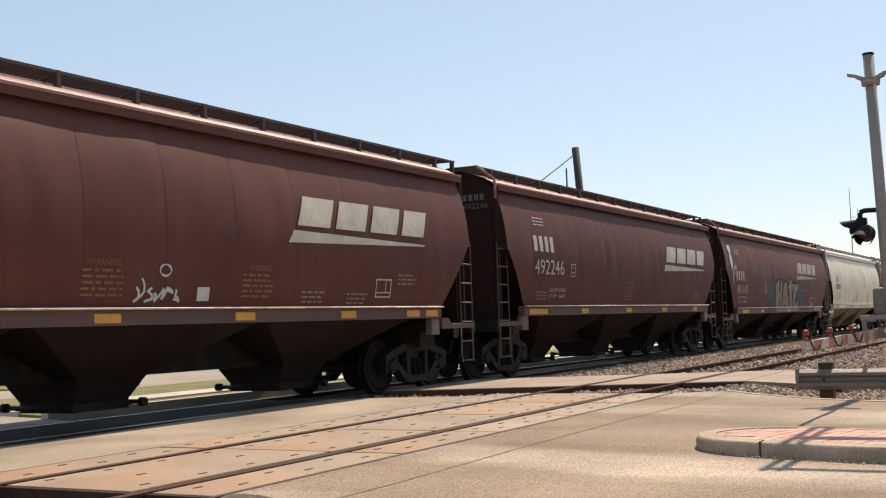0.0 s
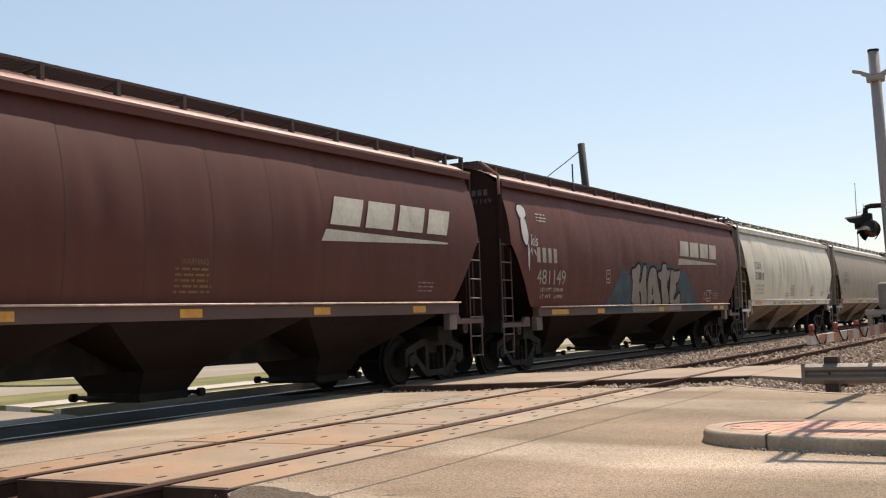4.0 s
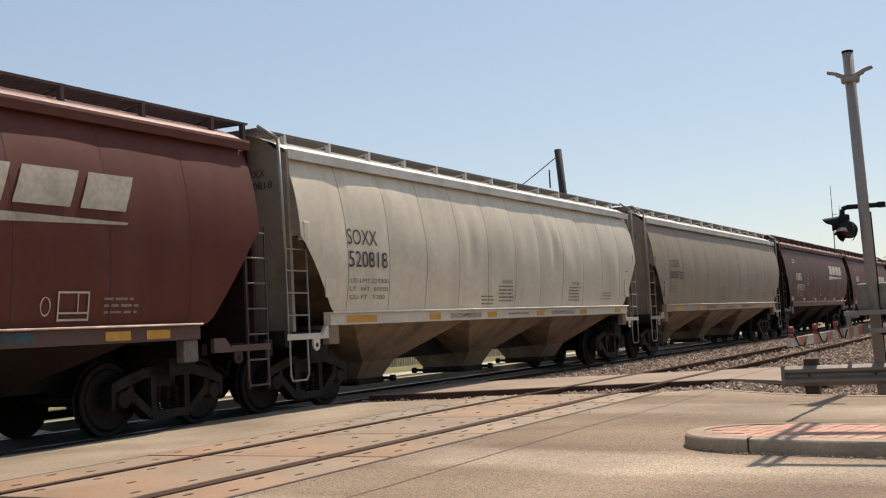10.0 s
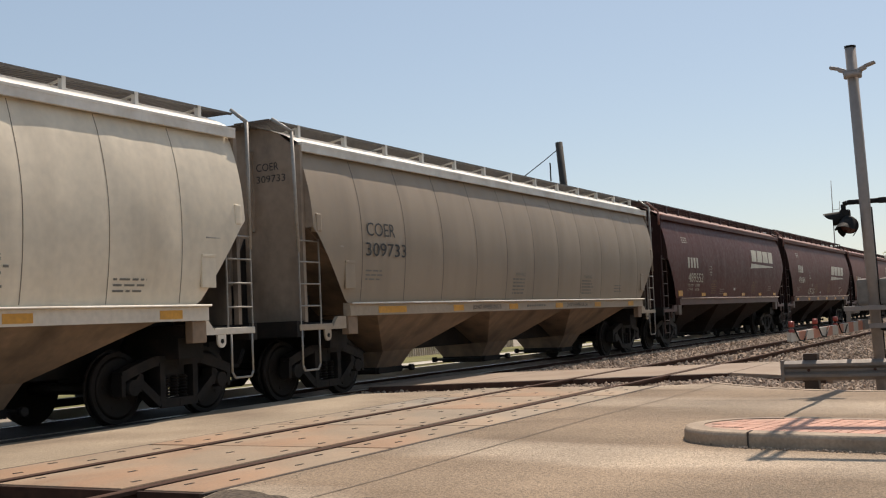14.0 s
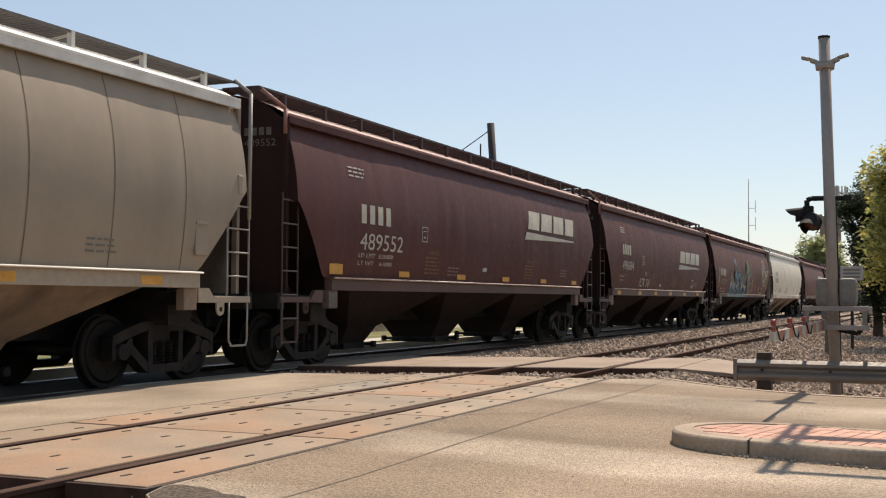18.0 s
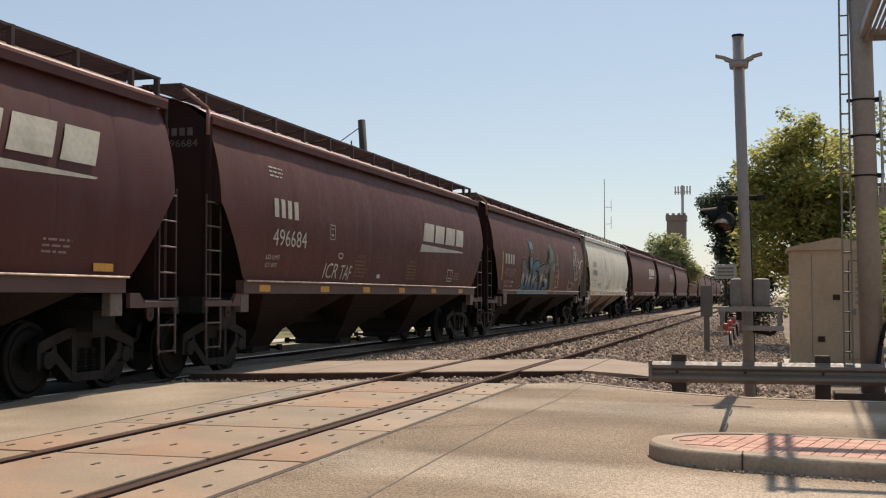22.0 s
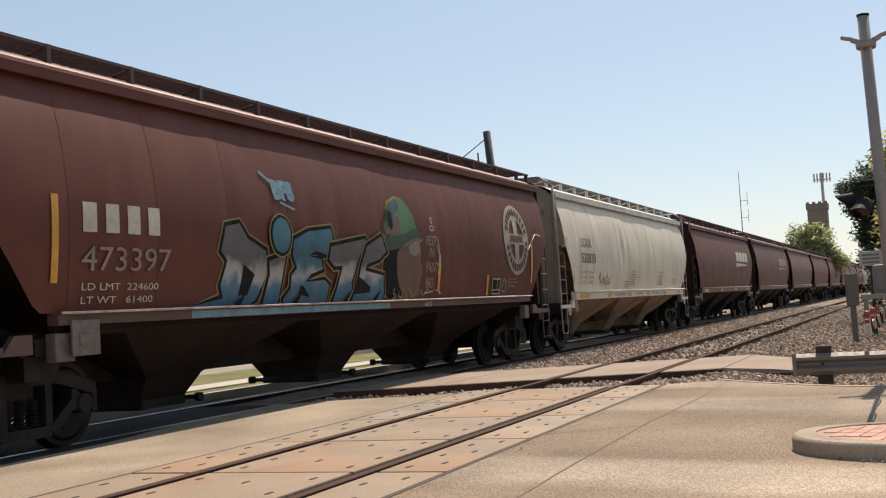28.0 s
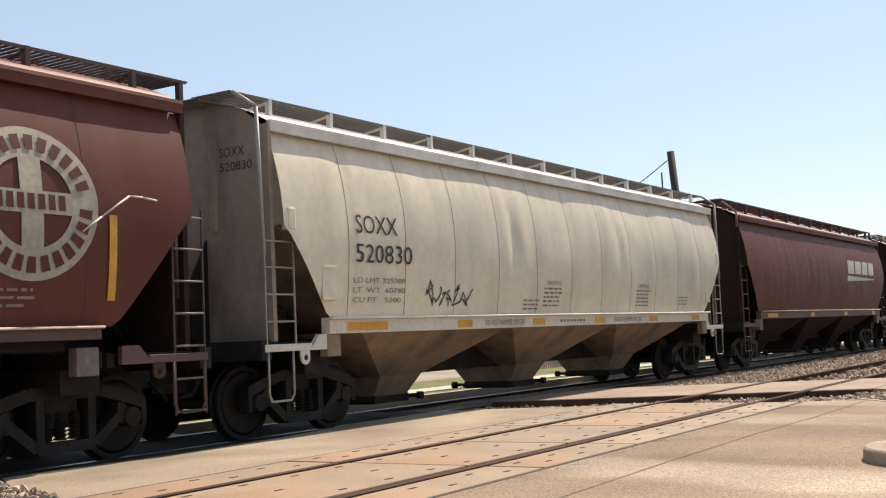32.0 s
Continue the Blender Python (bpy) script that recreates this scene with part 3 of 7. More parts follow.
# ballast beds: crowned strips under both tracks, on both sides of the road
def ballast_bed(name, y0, y1, step):
    bm = bmesh.new()
    prof = [(-9.2, -0.37), (-7.3, -0.14), (-6.0, -0.10), (-4.0, -0.13), (-2.4, -0.16), (-1.2, -0.135), (1.1, -0.135), (1.9, -0.13), (3.2, -0.26), (4.6, -0.30), (12.0, -0.30), (13, -0.37)]
    rows = []
    n = max(2, int((y1 - y0) / step))
    for j in range(n + 1):
        y = y0 + (y1 - y0) * j / n
        rows.append([bm.verts.new((x, y, z + 0.03 * noise.noise((x * 1.1, y * 0.7, 3)))) for x, z in prof])
    for a, b in zip(rows, rows[1:]):
        for i in range(len(prof) - 1):
            bm.faces.new((a[i], a[i + 1], b[i + 1], b[i]))
    return structure(name, bm, M_BALLAST, "grey-brown crushed stone ballast bed", category="ballast")


ballast_bed("ballast_bed_north", 7.7, 60, 0.6)
ballast_bed("ballast_bed_far", 60, 900, 20)
bm = bmesh.new()
for x0, x1 in ((-7.0, 3.6),):
    box(bm, x0, x1, -170, -2.62, -0.5, -0.33)
structure("ballast_bed_south", bm, M_BALLAST, "grey-brown crushed stone ballast bed", category="ballast")

# loose stones
_ico = bmesh.new()
bmesh.ops.create_icosphere(_ico, subdivisions=1, radius=1.0)
_iv = [v.co.copy() for v in _ico.verts]
_if = [[v.index for v in f.verts] for f in _ico.faces]
_ico.free()


def stones(name, count, spots, seed, label, material=None):
    rnd = random.Random(seed)
    vs, fs = [], []
    for _ in range(count):
        x, y, z, r = spots(rnd)
        q = Euler((rnd.random() * 6, rnd.random() * 6, rnd.random() * 6)).to_matrix()
        sc = Vector((r * rnd.uniform(0.7, 1.3), r * rnd.uniform(0.6, 1.1), r * rnd.uniform(0.45, 0.8)))
        b = len(vs)
        for v in _iv:
            k = 1 + 0.25 * rnd.uniform(-1, 1)
            vs.append(tuple(q @ Vector((v.x * sc.x * k, v.y * sc.y * k, v.z * sc.z * k)) + Vector((x, y, z))))
        fs += [[b + i for i in f] for f in _if]
    me = bpy.data.meshes.new(name)
    me.from_pydata(vs, [], fs)
    me.materials.append(material or M_STONE)
    return tagged(new(name, me), label, "stones", kind="stuff")


def bed_z(x):
    prof = [(-9.2, -0.37), (-7.3, -0.14), (-4.0, -0.13), (-2.4, -0.16), (-1.2, -0.135), (1.1, -0.135), (1.9, -0.13), (3.2, -0.26), (4.6, -0.30), (12.0, -0.30)]
    return float(np.interp(x, [p[0] for p in prof], [p[1] for p in prof]))


def near_bed(r):
    x, y = r.uniform(-4.0, 8.0), 7.6 + 3.4 * r.random()
    while (x > 1.4 and y < float(np.interp(x, [e[0] for e in ROAD_EDGE], [e[1] for e in ROAD_EDGE])) + 0.1) or (x < 1.5 and y < 7.75):
        x, y = r.uniform(-4.0, 8.0), 5.8 + 5.2 * r.random()
    return x, y, bed_z(x) - 0.01 + 0.03 * r.random(), r.uniform(0.022, 0.062)


def mid_bed(r):
    y = 10.5 + 60 * r.random() ** 1.9
    x = r.choice((r.uniform(-3.6, -1.0), r.uniform(-3.6, 5.2), r.uniform(0.9, 5.2)))
    return x, y, bed_z(x) + 0.01 + 0.03 * r.random(), r.uniform(0.025, 0.06) * (1 + max(0.0, y - 30) / 60)


stones("loose_stones", 8500, near_bed, 3, "loose pale crushed stones beside the road")
stones("track_stones", 26000, mid_bed, 4, "crushed stone ballast between the tracks")
stones("kerb_gravel", 500, lambda r: (lambda x: (x, float(np.interp(x, [3.8, 3.95, 4.24, 4.5, 4.87, 5.3, 7.5], [1.12, 0.78, 0.56, 0.455, 0.37, 0.27, -0.23])) - 0.01 - 0.10 * r.random() ** 2, -0.006, r.uniform(0.004, 0.013)))(r.uniform(3.7, 7.5)), 5, "fine gravel swept against the kerb")
stones("road_grit", 2600, lambda r: (lambda y: (1.5 + 6.5 * r.random(), y, -0.011, r.uniform(0.002, 0.005)))(-4.6 + 9.5 * r.random() ** 1.5), 8, "fine loose grit on the asphalt", M_GRIT)
stones("panel_edge_grit", 500, lambda r: (1.45 + abs(r.gauss(0, 0.09)), -2.4 + 10 * r.random(), -0.010, r.uniform(0.002, 0.006)), 9, "fine gravel along the crossing panels", M_GRIT)
stones("south_stones", 900, lambda r: (r.uniform(-3.9, 2.6), -2.7 - 2.5 * r.random(), -0.30, r.uniform(0.02, 0.05)), 6, "crushed stones at the end of the crossing")
stones("heaped_stones", 900, lambda r: (lambda x, d: (x, float(np.interp(x, [-3.5, -3.1, -2.7, -2.2, -1.5], [-1.6, -1.8, -2.05, -2.15, -2.45])) - d, -0.03 - 0.42 * d + 0.03 * r.random(), r.uniform(0.02, 0.05)))(r.uniform(-3.5, -1.5), 0.7 * r.random()), 16, "crushed stones heaped against the road end")


# ---------------------------------------------------------------- rails, sleepers, crossing panels
def rail_mesh(y0, y1):
    prof = [(-0.075, -0.18), (0.075, -0.18), (0.075, -0.165), (0.012, -0.14), (0.010, -0.05), (0.036, -0.035), (0.036, -0.006), (0.028, 0.0), (-0.028, 0.0), (-0.036, -0.006), (-0.036, -0.035), (-0.010, -0.05), (-0.012, -0.14), (-0.075, -0.165)]
    bm = bmesh.new()
    a = [bm.verts.new((x, y0, z)) for x, z in prof]
    b = [bm.verts.new((x, y1, z)) for x, z in prof]
    n = len(prof)
    for i in range(n):
        f = bm.faces.new((a[i], a[(i + 1) % n], b[(i + 1) % n], b[i]))
        f.material_index = 1 if i in (6, 7, 8) else 0
    bm.faces.new(a[::-1])
    bm.faces.new(b)
    return bm


tie_bm = boxes((-1.3, 1.3, -0.115, 0.115, -0.30, -0.17), bevel=0.012)
tie_me = None
for nm, cx, dz, lab in (("near_track", 0.0, 0.0, "empty railway track with rusty rails on timber sleepers"), ("train_track", TX, -0.05, "railway track under the moving freight train")):
    tr = thing(nm, lab, "railway track", (cx, 0, dz), kind="structure")
    for sx in (-1, 1):
        r = part("rail", rail_mesh(-170, 900), (M_RAIL, M_POLISH if cx < -1 else M_RAILTOP), tr, "rusty steel rail with a worn head")
        r.location.x = sx * 0.755
    for k in range(90):
        y = 8.6 + 0.56 * k
        if tie_me is None:
            t = part("sleeper", tie_bm, M_TIE, tr)
            tie_me = t.data
        else:
            t = new("sleeper", tie_me)
            t.parent = tr
        t.location = (0.02 * random.uniform(-1, 1), y, 0.035 + 0.01 * random.uniform(-1, 1))

# crossing of the near track: field and gauge panels with bolt pockets
JOINTS = [-2.45, 0.1, 2.05, 4.0, 5.95, 7.75]
crossing = thing("crossing_panels", "rust-stained concrete crossing panels set between and beside the rails", "crossing panel", kind="structure")
slot_me = None
for k, (a, b) in enumerate(zip(JOINTS, JOINTS[1:])):
    for x0, x1 in ((-1.38, -0.835), (-0.63, 0.63), (0.835, 1.38)):
        w, l = x1 - x0, b - a - 0.045
        bm = boxes((-w / 2, w / 2, -l / 2, l / 2, -0.2, -0.004), bevel=0.012)
        p = part("panel", bm, random.choice((M_PANEL, M_PANELG, M_PANELR)) if k else M_PANELR, crossing)
        p.location = ((x0 + x1) / 2, (a + b) / 2, 0.002 * random.uniform(-1, 1))
        cols = ((-w / 2 + 0.14, 4, 0.5), (0.02, 2, 0.62), (w / 2 - 0.14, 4, 0.5)) if w > 1 else ((-0.11, 3, 0.35), (0.10, 3, 0.65))
        for cx, count, lead in cols:
            for j in range(count):
                cy = -l / 2 + l * (j + lead) / count
                if slot_me is None:
                    s = part("bolt_pocket", boxes((-0.014, 0.014, -0.045, 0.045, -0.004, 0.003), bevel=0.0), M_SLOT, p, "dark bolt pocket")
                    slot_me = s.data
                else:
                    s = new("bolt_pocket", slot_me)
                    s.parent = p
                s.location = (cx + 0.01 * random.uniform(-1, 1), cy, -0.003)
bm = boxes((-1.44, -1.39, -2.5, 7.8, -0.2, -0.010), (1.39, 1.43, -2.5, 7.8, -0.2, -0.008))
structure("panel_edge_strip", bm, M_TIMBER, "dark rubber strip beside the crossing panels", category="edge strip")
part("end_plate", boxes((0.815, 1.395, -2.475, -2.44, -0.36, -0.012), (-0.67, 0.67, -2.475, -2.44, -0.36, -0.012), (-1.395, -0.815, -2.475, -2.44, -0.36, -0.012), bevel=0.004), M_ENDSTEEL, crossing, "rusty steel end plate")
structure("crossing_base", boxes((-1.4, 1.4, -2.4, 7.7, -0.4, -0.15)), M_TIMBER, "dark fouled bed under the crossing panels", category="crossing bed")
# dark surface out to the edge of the train's shadow, shade included in its colour
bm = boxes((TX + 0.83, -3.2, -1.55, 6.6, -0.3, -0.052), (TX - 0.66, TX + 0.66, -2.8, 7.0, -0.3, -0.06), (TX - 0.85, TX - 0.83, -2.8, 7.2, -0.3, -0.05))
structure("crossing_under_train", bm, M_UNDERTRAIN, "oily asphalt crossing surface, coloured darker for the train's shadow", category="crossing")

# footpath over the tracks
fp = thing("footpath_crossing", "raised pinkish concrete footpath crossing the tracks", "footpath", kind="structure")
def path_slab(x0, x1, z=0.0, dark=0.03):
    f0, b0 = 10.05 + 0.40 * x0, 13.6 + 0.42 * x0
    f1, b1 = 10.05 + 0.40 * x1, 13.6 + 0.42 * x1
    return prism(bmesh.new(), [(x0, f0), (x1, f1), (x1, b1), (x0, b0)], -0.3, z)
for x0, x1 in ((-3.9, -2.4), (-2.38, -0.84), (-0.655, 0.655), (0.83, 1.72)):
    part("slab", path_slab(x0, x1, -0.005), M_PATH, fp)
bm = bmesh.new()
ramp = [(1.74, 10.75, -0.006), (2.5, 10.75, -0.05), (3.4, 10.7, -0.14), (3.6, 12.6, -0.14), (2.7, 13.6, -0.07), (1.74, 14.3, -0.006)]
top, low = [bm.verts.new(p) for p in ramp], [bm.verts.new((x, y, -0.42)) for x, y, z in ramp]
for q in ((0, 1, 4, 5), (1, 2, 3, 4)):
    bm.faces.new([top[i] for i in q])
for i in range(6):
    bm.faces.new((top[(i + 1) % 6], top[i], low[i], low[(i + 1) % 6]))
bm.faces.new(low[::-1])
part("slab", bm, M_PATH, fp, "sloping concrete ramp of the footpath")
# dark boards whose colour gives the slab fronts their shade
for x0, x1 in ((-3.9, -2.4), (-2.38, -0.84), (-0.655, 0.655), (0.83, 1.72)):
    part("edge_board", prism(bmesh.new(), [(x0, 9.95 + 0.40 * x0), (x1, 9.95 + 0.40 * x1), (x1, 10.045 + 0.40 * x1), (x0, 10.045 + 0.40 * x0)], -0.32, -0.012), M_ENDSTEEL, fp, "dark board put over the slab's shaded front face")
part("edge_board", prism(bmesh.new(), [(1.74, 10.64), (2.7, 10.64), (3.3, 10.6), (3.3, 10.69), (2.7, 10.74), (1.74, 10.74)], -0.4, -0.10), M_ENDSTEEL, fp, "dark board put over the slab's shaded front face")

# road kerb in front of the guard rail
bm = bmesh.new()
pts = ROAD_EDGE[1:]
for (x0, y0), (x1, y1) in zip(pts, pts[1:]):
    prism(bm, [(x0, y0), (x1, y1), (x1, y1 + 0.14), (x0, y0 + 0.14)], -0.4, -0.005)
structure("kerb", bm, M_KERB, "low worn concrete kerb at the road edge", category="kerb")


# ---------------------------------------------------------------- traffic island with brick paving
def island_outline(inset, z0, z1):
    """A median nose: straight sides running away to the east, with a rounded tip."""
    ax = Vector((0.975, -0.22)).normalized()       # along the island, away from the tracks
    side = Vector((-ax.y, ax.x))
    c, w = Vector((4.50, 1.165)), 0.685 - inset
    pts = []
    for k in range(21):
        a = math.pi / 2 + math.pi * k / 20
        pts.append(c + ax * (math.cos(a) * (0.80 - inset)) + side * (math.sin(a) * w))
    pts.append(pts[-1] + ax * 9)
    pts.append(pts[0] + ax * 9)
    return [(p.x, p.y) for p in pts]


isl = thing("traffic_island", "low concrete-kerbed traffic island paved with salmon bricks", "traffic island", kind="structure")
outer, inner = island_outline(0, 0, 0), island_outline(0.17, 0, 0)
bm = bmesh.new()
n = len(outer)
lv = {}
for tag, ring, z in (("ob", outer, -0.05), ("om", [(x + (ix - x) * 0.02, y + (iy - y) * 0.02) for (x, y), (ix, iy) in zip(outer, inner)], 0.07), ("ot", [(x + (ix - x) * 0.14, y + (iy - y) * 0.14) for (x, y), (ix, iy) in zip(outer, inner)], 0.102), ("it", inner, 0.106), ("ib", inner, 0.05)):
    lv[tag] = [bm.verts.new((x, y, z)) for x, y in ring]
for a, b in (("ob", "om"), ("om", "ot"), ("ot", "it"), ("it", "ib")):
    for i in range(n):
        f = bm.faces.new((lv[a][i], lv[a][(i + 1) % n], lv[b][(i + 1) % n], lv[b][i]))
        f.smooth = a == "om"
part("kerbstone", bm, M_KERB, isl, "weathered rounded concrete kerb")
part("kerb_joint", boxes((4.394, 4.406, 0.478, 0.64, -0.02, 0.109)), M_SLOT, isl, "dark joint between two kerbstones")
part("joint_bed", prism(bmesh.new(), inner, 0.04, 0.098), M_MORTAR, isl, "sandy joints")


def inside(p, poly):
    c = False
    for (x0, y0), (x1, y1) in zip(poly, poly[1:] + poly[:1]):
        if (y0 > p[1]) != (y1 > p[1]) and p[0] < (x1 - x0) * (p[1] - y0) / (y1 - y0) + x0:
            c = not c
    return c


brick_poly = island_outline(0.20, 0, 0)
ax = Vector((0.975, -0.22)).normalized()
sd = Vector((-ax.y, ax.x))
BRICKS = []
for j in range(-4, 5):
    for i in range(-9, 60):
        u, v = i * 0.103, j * 0.203
        p = Vector((4.50, 1.165)) + ax * u + sd * v
        if all(inside((p + ax * du + sd * dv)[:], brick_poly) for du, dv in ((-0.03, 0), (0.03, 0), (0, 0.06), (0, -0.06))) and len(BRICKS) < 300:
            BRICKS.append(p)


# ---------------------------------------------------------------- covered hopper cars
HB, HS = 7.95, 7.0       # half length of the body at the eaves, and of the side sill
PROF = (-0.01496, -0.12197, -0.00452, 1.6193)          # bulge of the sides, as a cubic of the height over 2.5 m


DENTS = {"white": 1.4, "tan": 0.45}          # how uneven the plates are


def side_x(z):
    d = z - 2.5
    return ((PROF[0] * d + PROF[1]) * d + PROF[2]) * d + PROF[3]


def z_low(y):
    """The lower edge of the side: level with the sill, rising at both ends."""
    return float(np.interp(abs(y), [0, HS, HS + 0.1, HB - 0.08, HB], [1.47, 1.47, 1.58, 2.55, 2.62]))


def unevenness(y, z, seed, dent):
    """How far the plates stand in or out: broad dents, and a slight fold at each seam."""
    q = noise.noise((y * 0.55, z * 0.7, seed)) * 0.022 + noise.noise((y * 1.6, z * 1.1, seed + 9)) * 0.012
    ph = (y / 1.325) % 1.0
    for k, y0 in enumerate((-2.15, 2.15)):          # creases where the inner bulkheads stand
        amp = (0.006 + 0.018 * abs(math.sin(seed * 2.3 + k))) * dent
        q -= amp * math.exp(-((y - y0 - 0.04 * math.sin(z * 3)) / 0.13) ** 2 - ((z - 2.7) / 0.55) ** 2) - 0.5 * amp * math.exp(-((y - y0 - 0.4) / 0.22) ** 2 - ((z - 2.7) / 0.6) ** 2)
    return dent * q - (0.005 if 0.5 < dent < 1 else 0.008) * (1 - min(1, min(ph, 1 - ph) / 0.12))


def shell_mesh(seed, dent):
    """Both sides and both end walls of the tank, with slightly uneven plates."""
    bm = bmesh.new()
    ny, nz = 144, 20
    ys = [-HB + 2 * HB * j / ny for j in range(ny + 1)]
    for sx in (1, -1):
        grid = []
        for y in ys:
            zl = z_low(y)
            col = []
            for i in range(nz + 1):
                z = zl + (3.86 - zl) * i / nz
                w = min(1, (z - 1.47) * 2) * min(1, max(0, (3.8 - z) * 3)) * min(1, (HB - abs(y)) * 2)
                col.append(bm.verts.new((sx * (side_x(z) + w * unevenness(y, z, seed, dent)), y, z)))
            grid.append(col)
        for a, b in zip(grid, grid[1:]):
            for i in range(nz):
                f = bm.faces.new((a[i], b[i], b[i + 1], a[i + 1]) if sx > 0 else (a[i + 1], b[i + 1], b[i], a[i]))
                f.smooth = True
    for sy in (1, -1):
        zs = [2.62 + (3.86 - 2.62) * i / 6 for i in range(7)]
        left = [bm.verts.new((-side_x(z), sy * HB, z)) for z in zs]
        right = [bm.verts.new((side_x(z), sy * HB, z)) for z in zs]
        top = [bm.verts.new((x, sy * HB, roof_z(x))) for x in (-1.0, -0.5, 0, 0.5, 1.0)]
        ring = right + top[::-1] + left[::-1]
        bm.faces.new(ring if sy < 0 else ring[::-1]).material_index = 1
    return bm


def roof_z(x):
    return float(np.interp(abs(x), [0, 0.45, 0.9, 1.2, 1.42], [4.30, 4.28, 4.17, 4.05, 3.93]))


def roof_mesh():
    bm = bmesh.new()
    xs = [-1.44, -1.42, -1.2, -0.9, -0.45, 0, 0.45, 0.9, 1.2, 1.42, 1.44]
    zs = [3.80, 3.93, 4.05, 4.17, 4.28, 4.30, 4.28, 4.17, 4.05, 3.93, 3.80]
    ys = [-HB - 0.03, -4, 0, 4, HB + 0.03]
    rows = [[bm.verts.new((x, y, z)) for x, z in zip(xs, zs)] for y in ys]
    for a, b in zip(rows, rows[1:]):
        for i in range(len(xs) - 1):
            f = bm.faces.new((a[i], a[i + 1], b[i + 1], b[i]))
            f.smooth = 1 <= i <= 8
    return bm


def frustum(bm, top, bot):
    """A tapered box from the rectangle top to the rectangle bot: (x0, x1, y0, y1, z)."""
    a = [bm.verts.new((x, y, top[4])) for x, y in ((top[0], top[2]), (top[1], top[2]), (top[1], top[3]), (top[0], top[3]))]
    b = [bm.verts.new((x, y, bot[4])) for x, y in ((bot[0], bot[2]), (bot[1], bot[2]), (bot[1], bot[3]), (bot[0], bot[3]))]
    bm.faces.new(a)
    bm.faces.new(b[::-1])
    for i in range(4):
        bm.faces.new((a[(i + 1) % 4], a[i], b[i], b[(i + 1) % 4]))
    return bm


def grating_mesh(x0, x1, y0, y1, z, pitch):
    """A roof walkway: edge angles and open cross slats."""
    bm = bmesh.new()
    for x in (x0, x1 - 0.018):
        box(bm, x, x + 0.018, y0, y1, z - 0.035, z)
    k = int((y1 - y0) / pitch)
    for i in range(k + 1):
        y = y0 + (y1 - y0) * i / k
        top, low = [[bm.verts.new(p) for p in ((x0, y - 0.022, zz), (x1, y - 0.022, zz), (x1, y + 0.022, zz), (x0, y + 0.022, zz))] for zz in (z, z - 0.014)]
        bm.faces.new(top)
        bm.faces.new(low[::-1])
        bm.faces.new((low[0], low[1], top[1], top[0]))
        bm.faces.new((low[2], low[3], top[3], top[2]))
    return bm


def wheelset_mesh():
    bm = bmesh.new()
    tube(bm, (-1.02, 0, 0), (1.02, 0, 0), 0.075, n=12)
    for sx in (-1, 1):
        def disc(xa, xb, r, n=32):
            tube(bm, (sx * xa, 0, 0), (sx * xb, 0, 0), r, n=n)
        disc(0.70, 0.73, 0.485)
        disc(0.73, 0.82, 0.457)
        tube(bm, (sx * 0.82, 0, 0), (sx * 0.835, 0, 0), 0.40, 0.36, n=32)
        tube(bm, (sx * 0.82, 0, 0), (sx * 0.86, 0, 0), 0.15, 0.13, n=20)
        tube(bm, (sx * 0.86, 0, 0), (sx * 1.06, 0, 0), 0.10, n=16)
        for k in range(5):
            a = k * 2 * math.pi / 5
            tube(bm, (sx * 0.832, 0.26 * math.cos(a), 0.26 * math.sin(a)), (sx * 0.842, 0.26 * math.cos(a), 0.26 * math.sin(a)), 0.035, n=8)
    return bm


def frame_mesh(sx):
    """A cast side frame: bent top and bottom chords, columns and pedestal arms."""
    bm = bmesh.new()
    xa, xb = (0.92, 1.08) if sx > 0 else (-1.08, -0.92)
    step = itertools.count()

    def bar(pts, h):
        for (y0, z0), (y1, z1) in zip(pts, pts[1:]):
            e = 0.0025 * (next(step) % 7)
            d = Vector((y1 - y0, z1 - z0)).normalized()
            nn = Vector((-d.y, d.x)) * h / 2
            q = [(y0 - nn.x, z0 - nn.y), (y1 - nn.x, z1 - nn.y), (y1 + nn.x, z1 + nn.y), (y0 + nn.x, z0 + nn.y)]
            lo = [bm.verts.new((xa - e, y, z)) for y, z in q]
            hi = [bm.verts.new((xb + e, y, z)) for y, z in q]
            bm.faces.new(lo)
            bm.faces.new(hi[::-1])
            for i in range(4):
                bm.faces.new((lo[(i + 1) % 4], lo[i], hi[i], hi[(i + 1) % 4]))

    for s in (-1, 1):
        bar([(s * 0.0, 0.76), (s * 0.45, 0.77), (s * 0.87, 0.66), (s * 1.05, 0.60)], 0.13)
        bar([(s * 0.0, 0.22), (s * 0.36, 0.22), (s * 0.72, 0.50), (s * 0.80, 0.58)], 0.11)
        bar([(s * 0.33, 0.24), (s * 0.33, 0.74)], 0.10)
        bar([(s * 0.70, 0.40), (s * 0.72, 0.62)], 0.08)
        bar([(s * 1.04, 0.36), (s * 1.04, 0.62)], 0.07)
        tube(bm, (xa - 0.02, s * 0.87, 0.457), (xb + 0.03, s * 0.87, 0.457), 0.105, n=14)
    return bm


def spring_mesh():
    bm = bmesh.new()
    rings = []
    for k in range(29):
        rr = 0.062 + 0.014 * math.sin(k * math.pi / 2)
        rings.append([bm.verts.new((1.0 + rr * math.cos(math.pi * j / 5), rr * math.sin(math.pi * j / 5), 0.29 + 0.01 * k)) for j in range(10)])
    for a, b in zip(rings, rings[1:]):
        for j in range(10):
            bm.faces.new((a[j], a[(j + 1) % 10], b[(j + 1) % 10], b[j]))
    return bm


